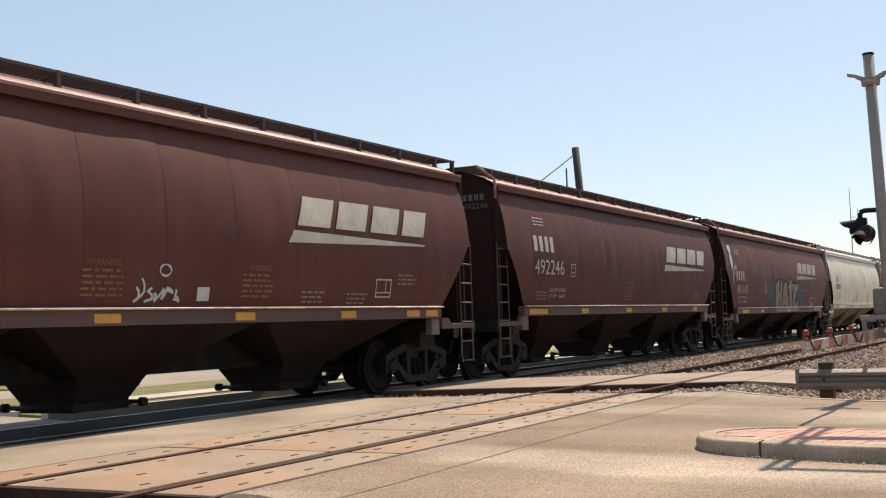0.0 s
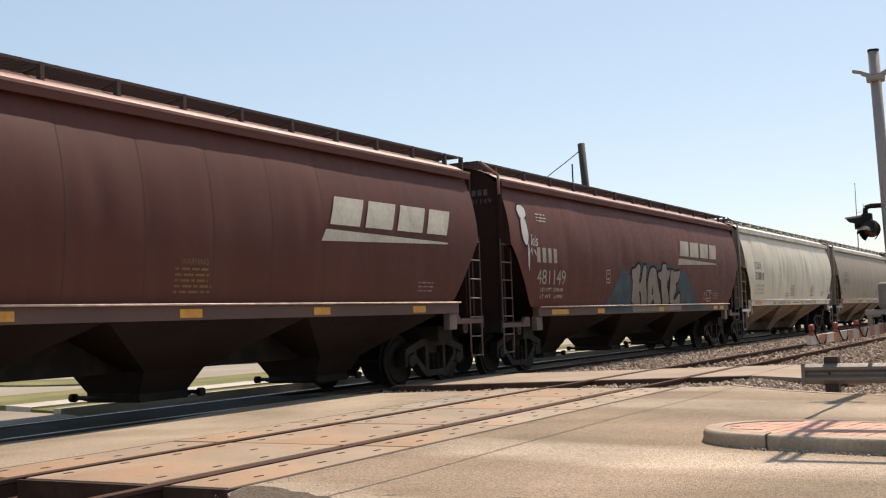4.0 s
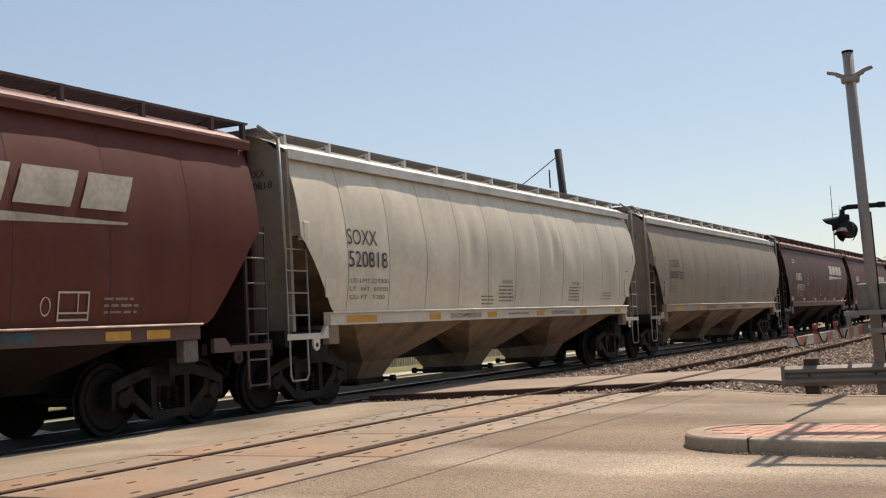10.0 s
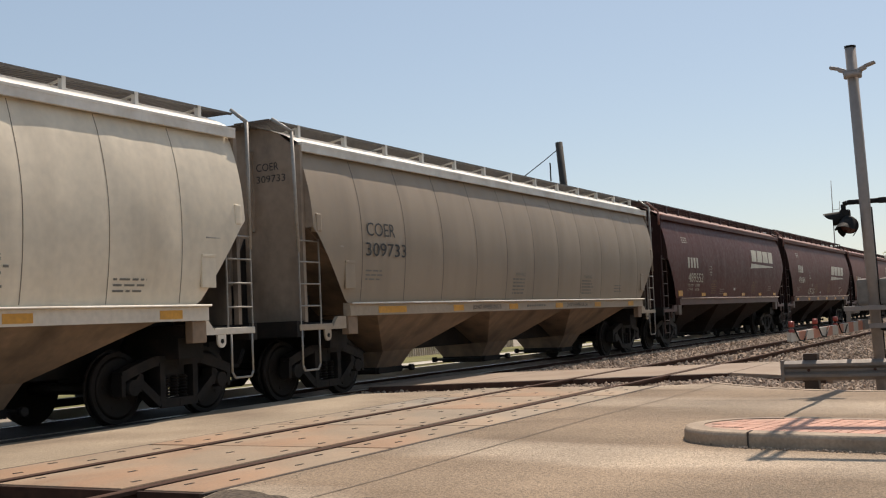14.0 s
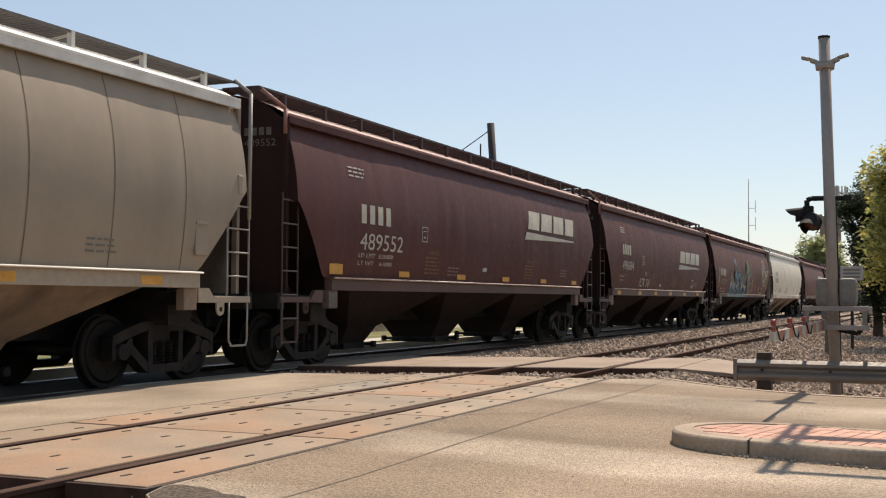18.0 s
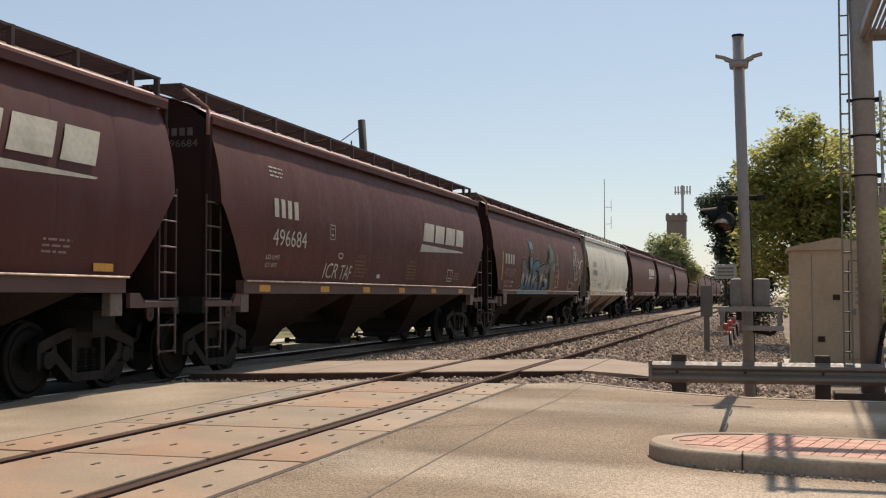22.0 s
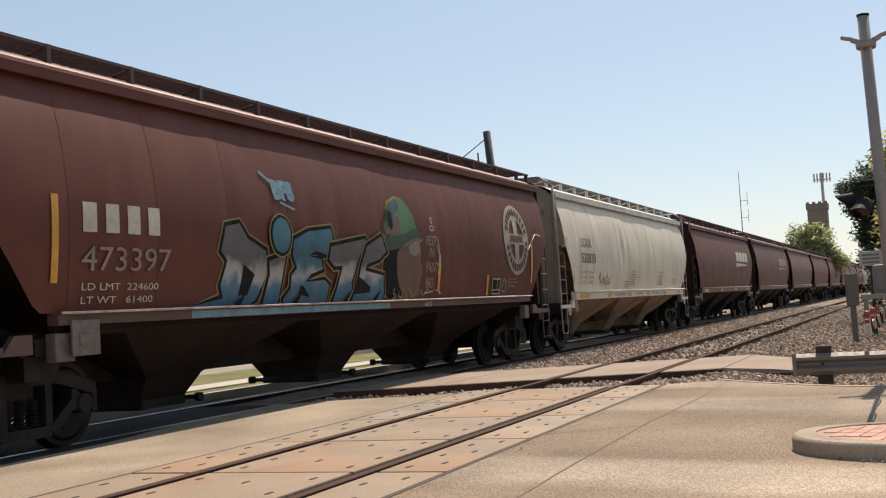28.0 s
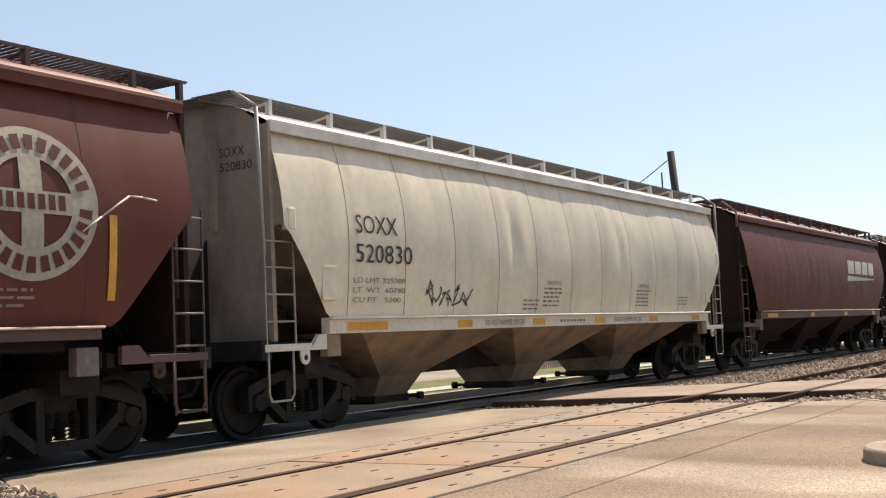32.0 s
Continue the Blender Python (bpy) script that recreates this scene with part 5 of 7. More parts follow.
def scribble(car, u, v, w, h, material, seed, width=0.03, turns=7, lift=0.012):
    """Illegible sprayed strokes."""
    rnd = random.Random(seed)
    bm = bmesh.new()
    w1 = w / turns
    for k in range(turns):
        big = h * (1.0 if k == 0 else rnd.uniform(0.55, 0.9))
        stroke = [Vector((u + w1 * (k + 0.5 + 0.62 * rnd.uniform(-1, 1)), v + big * e)) for e in rnd.sample((0.0, 0.18, 0.4, 0.62, 0.82, 1.0), rnd.choice((4, 5)))]
        pts = [a.lerp(b, t / 5) + 0.10 * big * math.sin(math.pi * t / 5) * Vector((1, 0.4)) for a, b in zip(stroke, stroke[1:]) for t in range(5)] + stroke[-1:]
        side = []
        for i, p in enumerate(pts):
            d = pts[min(i + 1, len(pts) - 1)] - pts[max(i - 1, 0)]
            n = Vector((-d.y, d.x)).normalized() * width / 2 if d.length > 1e-5 else Vector((0, width / 2))
            side.append([bm.verts.new((p.x + n.x * e, p.y + n.y * e, 0.0003 * k + 0.00004 * i)) for e in (-1, 1)])
        for p, q in zip(side, side[1:]):
            bm.faces.new((p[0], q[0], q[1], p[1]))
    return part("tag", on_side(bm, lift), material, car, "illegible sprayed tag")


def ring_tag(car, u, v, ru, rv, material, width=0.025):
    """A sprayed oval outline."""
    bm = bmesh.new()
    side = []
    for k in range(22):
        a = 2 * math.pi * k / 22
        w = width * (0.5 + 0.15 * math.sin(3 * a))
        side.append([bm.verts.new((u + (ru + e * w) * math.cos(a), v + (rv + e * w) * math.sin(a), 0.0)) for e in (-1, 1)])
    for p, q in zip(side, side[1:] + side[:1]):
        bm.faces.new((p[0], q[0], q[1], p[1]))
    return part("tag", on_side(bm, 0.012), material, car, "sprayed oval outline")


def ruled(bm, step=0.14):
    """Cuts a drawing along one common net, so that layers bend alike."""
    for axis in (0, 1):
        cs = [v.co[axis] for v in bm.verts]
        for k in range(math.floor(min(cs) / step) + 1, math.ceil(max(cs) / step)):
            n = [0, 0, 0]
            n[axis] = 1
            bmesh.ops.bisect_plane(bm, geom=bm.verts[:] + bm.edges[:] + bm.faces[:], plane_co=[k * step * e for e in n], plane_no=n)
    return bm


def blob(car, u, v, ru, rv, material, seed, name, label, rough=0.25, lift=0.014, n=40):
    """A sprayed patch with an uneven edge."""
    bm = bmesh.new()
    ring = []
    for k in range(n):
        a = 2 * math.pi * k / n
        r = 1 + rough * noise.noise((math.cos(a) * 2, math.sin(a) * 2, seed)) + rough * 0.6 * noise.noise((math.cos(a) * 6, math.sin(a) * 6, seed + 5))
        ring.append((u + ru * r * math.cos(a), max(1.49, v + rv * r * math.sin(a))))
    poly(bm, ring)
    return part(name, on_side(ruled(bm) if ru > 0.2 else bm, lift), material, car, label)


def softened(pts, turns):
    """Cuts the corners of an outline."""
    for _ in range(turns):
        pts = [(p[0] + (q[0] - p[0]) * f, p[1] + (q[1] - p[1]) * f) for p, q in zip(pts, pts[1:] + pts[:1]) for f in (0.22, 0.78)]
    return pts


def grown(pts, w):
    """The outline pushed outwards."""
    area = sum(p[0] * q[1] - q[0] * p[1] for p, q in zip(pts, pts[1:] + pts[:1]))
    s = w if area > 0 else -w
    out = []
    for a, p, b in zip(pts[-1:] + pts[:-1], pts, pts[1:] + pts[:1]):
        d, e = Vector((p[0] - a[0], p[1] - a[1])).normalized(), Vector((b[0] - p[0], b[1] - p[1])).normalized()
        n = Vector((d.y + e.y, -d.x - e.x))
        n = n / max(0.5, n.length_squared / 2) if n.length > 0.2 else Vector((d.y, -d.x))
        out.append((p[0] + s * n.x, p[1] + s * n.y))
    return out


def sprayed(car, pts, material, name, label, lift, floor=1.478):
    bm = bmesh.new()
    poly(bm, [(u, max(floor, v)) for u, v in pts])
    bmesh.ops.dissolve_degenerate(bm, dist=0.002, edges=bm.edges[:])
    bmesh.ops.triangulate(bm, faces=bm.faces[:])
    return part(name, on_side(ruled(bm), lift), material, car, label)


def sprayed_letter(car, pts, fill, turns, lift, rims, slits=()):
    """One fat letter: outline layers under its fill, and black slits in it."""
    shape = softened(pts, turns)
    for k, (w, m) in enumerate(rims):
        sprayed(car, grown(shape, w), m, "letter_outline", "sprayed outline of a letter", lift + 0.003 * k)
    sprayed(car, shape, fill, "letter_fill", "sprayed fat letter", lift + 0.003 * len(rims))
    for s in slits:
        sprayed(car, s, M_BLKSPRAY, "letter_outline", "black sprayed slit", lift + 0.003 * len(rims) + 0.004)


def haze(car, pts, material, seed, lift):
    """A sprayed haze with a ragged edge and loose dabs round it."""
    rnd = random.Random(seed)
    edge = []
    for p, q in zip(pts, pts[1:] + pts[:1]):
        n = max(2, int(math.dist(p, q) / 0.09))
        edge += [(p[0] + (q[0] - p[0]) * k / n + rnd.uniform(-0.05, 0.05), p[1] + (q[1] - p[1]) * k / n + rnd.uniform(-0.04, 0.04)) for k in range(n)]
    sprayed(car, edge, material, "spray_haze", "teal sprayed haze", lift)
    for _ in range(9):
        u, v = rnd.choice(edge)
        if v > 1.6:
            blob(car, u + rnd.uniform(-0.16, 0.16), v + rnd.uniform(0.0, 0.1), rnd.uniform(0.03, 0.08), rnd.uniform(0.02, 0.05), material, seed + u, "spray_haze", "teal sprayed dab", 0.3, lift, 12)




# ---------------------------------------------------------------- beside the road: gate, guard rail, cabinet, mast
PX, PY = 4.34, 9.08
gate = thing("crossing_signal", "dull grey crossing signal mast with black hooded lamps and gate machine", "crossing signal", (PX, PY, -0.3))
part("pole", tube(bmesh.new(), (0, 0, 0), (-0.11, -0.2, 5.09), 0.077, n=20), M_POLE, gate, "dull grey aluminium pole")
part("pole_cap", tube(bmesh.new(), (-0.11, -0.2, 5.08), (-0.11, -0.2, 5.11), 0.082, n=20), M_DARK, gate, "dark cap")
part("collar", tube(tube(bmesh.new(), (-0.10, -0.185, 4.64), (-0.10, -0.185, 4.72), 0.125, 0.135, n=20), (-0.10, -0.185, 4.72), (-0.10, -0.185, 4.75), 0.10, n=20), M_POLE, gate, "clamp collar")
for s in (-1, 1):
    bm = bmesh.new()
    box(bm, 0.07, 0.21, -0.05, 0.05, -0.03, 0.03, Matrix.Translation((-0.10, -0.185, 4.70)) @ pose(0, 0, 0, 0, -24, 0 if s > 0 else 180), bevel=0.015)
    box(bm, 0.19, 0.34, -0.055, 0.055, 0.022, 0.066, Matrix.Translation((-0.10, -0.185, 4.70)) @ pose(0, 0, 0, 0, -15, 0 if s > 0 else 180), bevel=0.018)
    part("bracket_wing", bm, M_POLE, gate, "upswept bracket wing")
part("base", boxes((-0.2, 0.2, -0.2, 0.2, -0.1, 0.06), bevel=0.02), M_POLE, gate, "bolted base")
part("crossarm", chain(bmesh.new(), [(-0.37, -0.05, 2.70), (-0.37, -0.05, 2.82), (-0.31, -0.05, 2.845), (0.16, -0.05, 2.84)], 0.036, 12), M_DARK, gate, "black lamp crossarm")
part("arm_end", boxes((0.12, 0.23, -0.11, 0.01, 2.80, 2.88), bevel=0.012), M_DARK, gate, "black arm end cap")


def hooded_lamp(at, way, k, parent):
    """A round lamp with a long visor open underneath, facing along way."""
    w = Vector(way).normalized()
    m = Matrix.Translation(at) @ w.to_track_quat("Y", "Z").to_matrix().to_4x4() @ Matrix.Scale(k, 4)
    bm = bmesh.new()
    tube(bm, m @ Vector((0, -0.10, 0)), m @ Vector((0, 0.0, 0)), 0.07 * k, 0.135 * k, n=24)
    tube(bm, m @ Vector((0, 0.0, 0)), m @ Vector((0, 0.04, 0)), 0.14 * k, n=24)
    lamp = part("lamp_housing", bm, M_DARK, parent, "black round lamp housing")
    bm = bmesh.new()
    n = 20
    for r, flip in ((0.145, False), (0.138, True)):
        rows = []
        for e in range(n + 1):
            a = math.radians(-62 + 304 * e / n)
            l = 0.13 + 0.19 * max(0.0, math.sin(a)) ** 0.5 if math.sin(a) > 0 else 0.13
            rows.append([bm.verts.new(m @ Vector((r * math.cos(a), y, r * math.sin(a) - 0.10 * y))) for y in (0.03, 0.03 + l)])
        for p, q in zip(rows, rows[1:]):
            f = bm.faces.new((p[0], p[1], q[1], q[0]) if flip else (p[0], q[0], q[1], p[1]))
            f.smooth = True
    part("hood", bm, M_DARK, lamp, "black visor")
    part("lens", tube(bmesh.new(), m @ Vector((0, 0.041, 0)), m @ Vector((0, 0.05, 0)), 0.125 * k, n=20), M_LENS, lamp, "dark red lens")
    return lamp


hooded_lamp((-0.41, -0.06, 2.62), (-1, -0.12, 0.0), 0.72, gate)
hooded_lamp((-0.29, -0.10, 2.52), (-0.22, -1, -0.45), 0.95, gate)
part("junction", boxes((-0.42, -0.28, -0.12, 0.02, 2.56, 2.74), bevel=0.02), M_DARK, gate, "black lamp junction box")
# gate machine with its counterweight bars
part("gate_machine", boxes((-0.26, -0.02, -0.1, 0.32, 1.33, 1.72), bevel=0.06), M_MECH, gate, "grey gate machine box")
part("gate_machine_cover", boxes((0.05, 0.28, -0.1, 0.32, 1.33, 1.72), bevel=0.06), M_MECH, gate, "grey relay box")
for x in (-0.38, 0.42):
    part("support_arm", boxes((x - 0.03, x + 0.03, -0.25, 0.75, 1.22, 1.32), bevel=0.008), M_MECH, gate, "galvanised support arm")
for z in (1.26, 1.0):
    part("counterweight_bar", boxes((-0.42, 0.46, -0.3, -0.24, z, z + 0.07), bevel=0.008), M_POLE, gate, "galvanised cross bar")
for x in (-0.36, 0.40):
    part("counterweight_post", boxes((x - 0.03, x + 0.03, -0.296, -0.244, 1.0, 1.3)), M_GALV, gate, "short upright")
part("conduit", chain(bmesh.new(), [(0.05, -0.1, 1.0), (0.3, -0.12, 0.95), (0.42, -0.12, 1.1), (0.4, -0.1, 1.3)], 0.03), M_DARK, gate, "black cable conduit")
part("cable", chain(bmesh.new(), [(0.075, 0.03, 0.1), (0.022, -0.075, 2.75)], 0.012), M_DARK, gate, "black cable")

arm = thing("gate_arm", "lowered crossing gate arm with red and white stripes and red lamps", "gate arm", (4.2, 3.35, 0.0))
N_STR = 12
for k in range(N_STR):
    y0, y1 = k * 0.42, (k + 1) * 0.42
    h = 0.045 + 0.002 * k
    part("stripe_board", boxes((-0.02, 0.02, y0, y1, 0.76 - h, 0.76 + h)), M_ORANGE if k % 2 else M_STRIPEW, arm, "faded orange-red stripe" if k % 2 else "white stripe")
for y in (0.15, 1.5, 2.9):
    l = part("gate_lamp", tube(boxes((-0.02, 0.02, y - 0.05, y + 0.05, 0.80, 0.84)), (-0.025, y, 0.89), (0.025, y, 0.89), 0.032, n=14), M_RED, arm, "small red gate lamp")
    part("lamp_wire", chain(bmesh.new(), [(0.03, y, 0.84), (0.035, y + 0.2, 0.72), (0.035, y + 0.45, 0.70), (0.03, y + 0.7, 0.80)], 0.008, 6), M_DARK, l, "hanging black wire")
part("arm_root", boxes((-0.05, 0.05, N_STR * 0.42, N_STR * 0.42 + 0.35, 0.70, 0.84)), M_GALV, arm, "galvanised arm clamp")

# guard rail
guard = thing("guard_rail", "galvanised W-beam guard rail on dark posts at the road edge", "guard rail", (3.0, 8.9, 0))
prof = [(0.0, 0.262), (-0.012, 0.256), (-0.08, 0.215), (-0.08, 0.175), (-0.015, 0.135), (-0.015, 0.10), (-0.08, 0.06), (-0.08, 0.02), (-0.03, -0.015), (0.0, -0.035)]
bm = bmesh.new()
rows = []
for x in (0.0, 1.3, 2.6, 3.9, 6.5, 10):
    y = 0.02 * x
    rows.append([bm.verts.new((x, y + a, z)) for a, z in prof] + [bm.verts.new((x, y + a + 0.006, z)) for a, z in reversed(prof)])
for a, b in zip(rows, rows[1:]):
    for i in range(len(rows[0])):
        j = (i + 1) % len(rows[0])
        bm.faces.new((a[i], b[i], b[j], a[j]))
bm.faces.new(rows[0][::-1])
part("beam", bm, M_GALV, guard, "corrugated galvanised beam")
part("end_shoe", boxes((-0.03, 0.02, -0.09, 0.02, -0.04, 0.27)), M_GALV, guard, "blunt rail end plate")
for x in (0.38, 2.3, 4.2, 6.1):
    part("post", boxes((x - 0.1, x + 0.1, 0.02 * x + 0.01, 0.02 * x + 0.2, -0.5, 0.36), bevel=0.01), M_TIMBER, guard, "dark timber post")
for x in (0.36, 1.28, 2.3, 3.2, 4.2):
    part("bolt", tube(bmesh.new(), (x, 0.02 * x - 0.03, 0.118), (x, 0.02 * x - 0.012, 0.118), 0.022, n=8), M_RAIL, guard, "rusty bolt")

# equipment cabinet
cab = thing("equipment_cabinet", "tan painted metal signal equipment cabinet with a low gable roof", "cabinet", (5.78, 14.25, -0.05))
part("body", boxes((-0.78, 0.78, 0, 1.7, 0.0, 2.06), bevel=0.01), M_BOX, cab)
bm = bmesh.new()
pts = [(-0.84, 2.05), (0.84, 2.05), (0.84, 2.10), (0, 2.27), (-0.84, 2.10)]
a, b = [bm.verts.new((x, -0.05, z)) for x, z in pts], [bm.verts.new((x, 1.75, z)) for x, z in pts]
bm.faces.new(a)
bm.faces.new(b[::-1])
for i in range(5):
    bm.faces.new((a[(i + 1) % 5], a[i], b[i], b[(i + 1) % 5]))
part("roof", bm, M_BOX, cab, "low gabled sheet roof")
door = part("door", boxes((0.22, 0.74, -0.03, 0.0, 0.10, 1.84), bevel=0.008), M_BOX, cab, "flush metal door")
part("handle", boxes((0.26, 0.33, -0.06, -0.03, 0.88, 1.0), bevel=0.008), M_GALV, door, "steel latch")
bm = bmesh.new()
for k, (z, w) in enumerate(((1.62, 0.34), (1.54, 0.40), (1.46, 0.32))):
    box(bm, 0.32, 0.32 + w, -0.034, -0.031, z, z + 0.025)
for z, w in ((1.32, 0.38), (1.20, 0.30), (1.08, 0.38)):
    for i in range(int(w / 0.09)):
        box(bm, 0.32 + 0.09 * i, 0.39 + 0.09 * i, -0.034, -0.031, z, z + 0.06)
part("stencil_bars", bm, M_FAINT, door, "grey stencil bars")["kind"] = "stuff"
for x, z in ((0.0, 1.2), (-0.26, 0.45), (0.62, 1.94)):
    part("vent", boxes((x - 0.06, x + 0.06, -0.02, 0.0, z - 0.05, z + 0.05)), M_RAIL, cab, "small dark vent")
part("door_gap", boxes((0.205, 0.216, -0.006, 0.0, 0.09, 1.85), (0.205, 0.75, -0.006, 0.0, 1.845, 1.857)), M_DARK, cab, "dark gap round the door")
part("seam", boxes((-0.42, -0.41, -0.008, 0.0, 0.05, 2.0)), M_FAINT, cab, "panel seam")
part("plinth", boxes((-0.9, 0.9, -0.1, 1.8, -0.3, 0.0)), M_CONC, cab, "concrete plinth")

# cantilever mast with ladder
mast = thing("cantilever_mast", "tall dusty galvanised signal mast with ladder and overhead walkway", "signal mast", (5.88, 9.3, -0.3))
part("shaft", tube(bmesh.new(), (0.09, 0, 0), (-0.07, 0, 9.0), 0.155, 0.145, n=28), M_MAST, mast)
for z in (3.13, 3.68, 4.18):
    bx = 0.09 - 0.16 * z / 9
    bm = tube(bmesh.new(), (bx, 0, z - 0.012), (bx, 0, z + 0.012), 0.16, n=28)
    box(bm, bx - 0.22, bx - 0.15, -0.05, 0.0, z - 0.02, z + 0.02)
    box(bm, bx + 0.15, bx + 0.24, -0.06, 0.0, z - 0.03, z + 0.03)
    part("band", bm, M_DARK, mast, "dark strap band with lugs")
part("base_plate", boxes((-0.42, 0.42, -0.3, 0.3, -0.3, 0.16), bevel=0.02), M_TIMBER, mast, "dark footing")
lad = part("ladder", boxes((-0.30, -0.275, -0.06, -0.02, 0.5, 9), (-0.185, -0.16, -0.06, -0.02, 0.5, 9)), M_GALV, mast, "narrow access ladder")
for k in range(30):
    shared_r = new("rung", bpy.data.meshes["rung"]) if k else part("rung", tube(bmesh.new(), (-0.29, -0.04, 0), (-0.17, -0.04, 0), 0.013, n=8), M_GALV)
    shared_r.parent = lad
    shared_r.location = (0, 0, 0.7 + 0.275 * k)
WY0, WY1, WZ = -5.6, -0.05, 5.12          # the walkway reaches out over the road
for k in range(9):
    x = 0.07 + 0.065 * k
    part("walkway_slat", boxes((x, x + 0.035, WY0, WY1, WZ, WZ + 0.03)), M_MAST, mast, "long walkway slat")
for x in (0.0, 0.64):
    part("walkway_beam", boxes((x - 0.03, x + 0.03, WY0, WY1 + 0.05, WZ - 0.09, WZ + 0.04), bevel=0.006), M_MAST, mast, "walkway edge beam")
part("walkway_lip", boxes((0.05, 0.62, -0.02, 0.06, WZ - 0.03, WZ + 0.05), (0.05, 0.40, 0.06, 0.10, WZ - 0.10, WZ - 0.02), bevel=0.006), M_MAST, mast, "end beam of the walkway")
part("knee_brace", tube(bmesh.new(), (0.05, -0.16, WZ - 0.15), (0.16, -1.6, WZ + 1.1), 0.025), M_MAST, mast, "slanting brace")
# service frame at the outer end
for y, w in ((-5.55, 0.035), (-4.62, 0.09), (-3.62, 0.11)):
    part("frame_bar", boxes((-1.17, 0.9, y - w, y + w, WZ - 0.03, WZ + 0.05)), M_MAST, mast, "bar of the outer service frame")
for x in (-1.14, -1.02):
    part("frame_end", boxes((x - 0.035, x + 0.035, -5.6, -3.5, WZ + 0.052, WZ + 0.12)), M_MAST, mast, "end bar of the outer service frame")
part("cable_run", chain(bmesh.new(), [(0.23, -0.05, 4.3), (0.25, -0.05, 3.2), (0.24, -0.05, 2.9)], 0.02), M_SIGN, mast, "pale cable conduit")
part("slack_cable", chain(bmesh.new(), [(0.26, -0.1, 1.15), (0.18, -0.14, 0.8), (0.12, -0.2, 0.35)], 0.03), M_DARK, mast, "slack black cable")
part("meter_box", boxes((0.28, 0.42, -0.1, 0.1, 1.1, 1.38), bevel=0.01), M_GALV, mast, "small grey meter box")
hooded_lamp((0.42, 0.0, 2.75), (1, 0.1, -0.05), 1.0, mast)
part("lamp_arm", boxes((0.18, 0.9, -0.03, 0.03, 2.98, 3.03), bevel=0.006), M_GALV, mast, "pale lamp arm")
part("arm_gusset", prism(bmesh.new(), [(0.2, -0.01), (0.38, -0.01), (0.38, 0.01), (0.2, 0.01)], 2.7, 2.97), M_MAST, mast, "small gusset plate")

# small sign, marker post
sg = thing("trackside_sign", "small white trackside sign with bars of print on a thin post", "sign", (3.48, 26.0, -0.2))
part("post", boxes((-0.04, 0.04, -0.03, 0.03, -0.1, 2.0)), M_WOODPOLE, sg, "thin dark post")
part("face", boxes((-0.30, 0.30, -0.05, -0.03, 1.86, 2.26), bevel=0.008), M_SIGN, sg, "white sign face")
part("print_bars", boxes(*[(-0.22, 0.22, -0.056, -0.051, z, z + 0.05) for z in (1.93, 2.03, 2.13)]), M_FAINT, sg, "bars of print")
pb = thing("marker_post", "grey metal junction box on a square post", "marker post", (3.10, 22.8, -0.25))
part("post", boxes((-0.07, 0.07, -0.05, 0.05, -0.1, 1.1)), M_MARKP, pb, "square post")
part("box", boxes((-0.15, 0.15, -0.1, 0.1, 0.9, 1.70), bevel=0.015), M_MARKP, pb, "grey junction box")

# utility pole and its wire behind the train
up = thing("utility_pole", "dark leaning wooden utility pole with wires behind the train", "utility pole", (-9.45, 32.6, -0.4))
part("shaft", tube(bmesh.new(), (0.25, 0, 0), (-0.3, 0, 8.08), 0.17, 0.14, n=14), M_WOODPOLE, up)
part("insulator", tube(bmesh.new(), (-0.62, -0.2, 6.6), (-0.62, -0.2, 7.3), 0.03, n=8), M_DARK, up, "thin side bracket")
part("wire", chain(bmesh.new(), [(-0.3, 0, 7.85), (-1.0, 0, 7.4), (-1.9, 0, 6.85), (-5, 0, 5.9)], 0.018, 6), M_DARK, up, "thin sagging wire")

# far mast, tower
ma = thing("radio_mast", "thin grey radio mast far beyond the train", "radio mast", (-6.5, 75.3, -0.4))
part("shaft", tube(bmesh.new(), (0, 0, 0), (0, 0, 9.98), 0.06, 0.022, n=8), M_POLE, ma)
for z in (6.4, 7.6):
    part("antenna", boxes((0.46, 0.49, -0.015, 0.015, z, z + 0.9), (0.0, 0.49, -0.012, 0.012, z + 0.32, z + 0.35)), M_POLE, ma, "side antenna")
tw = thing("brick_tower", "square brown brick tower with a parapet and phone antennas", "tower", (-5.25, 127, -0.4))
part("wall", boxes((-1.05, 1.05, 0, 2.2, 0, 10.2)), M_BRICKW, tw, "brown brick wall")
part("parapet", boxes((-1.15, 1.15, -0.1, 2.3, 10.2, 10.85)), M_BRICKW, tw, "brick parapet")
for x in (-0.95, -0.3, 0.35, 0.95):
    part("merlon", boxes((x - 0.16, x + 0.16, -0.08, 0.2, 10.85, 11.05)), M_BRICKW, tw, "brick merlon")
an = thing("phone_mast", "pale phone mast with a ring of panel antennas", "phone mast", (-4.75, 131, -0.4))
part("shaft", tube(bmesh.new(), (0, 0, 0), (0, 0, 14.6), 0.22, 0.16, n=10), M_SIGN, an)
for k in range(6):
    part("panel_antenna", boxes((-0.9 + 0.34 * k, -0.74 + 0.34 * k, -0.2, -0.1, 13.5, 14.5)), M_SIGN, an, "panel antenna")
part("antenna_ring", boxes((-0.95, 1.0, -0.1, -0.04, 13.75, 13.85)), M_SIGN, an, "antenna rail")


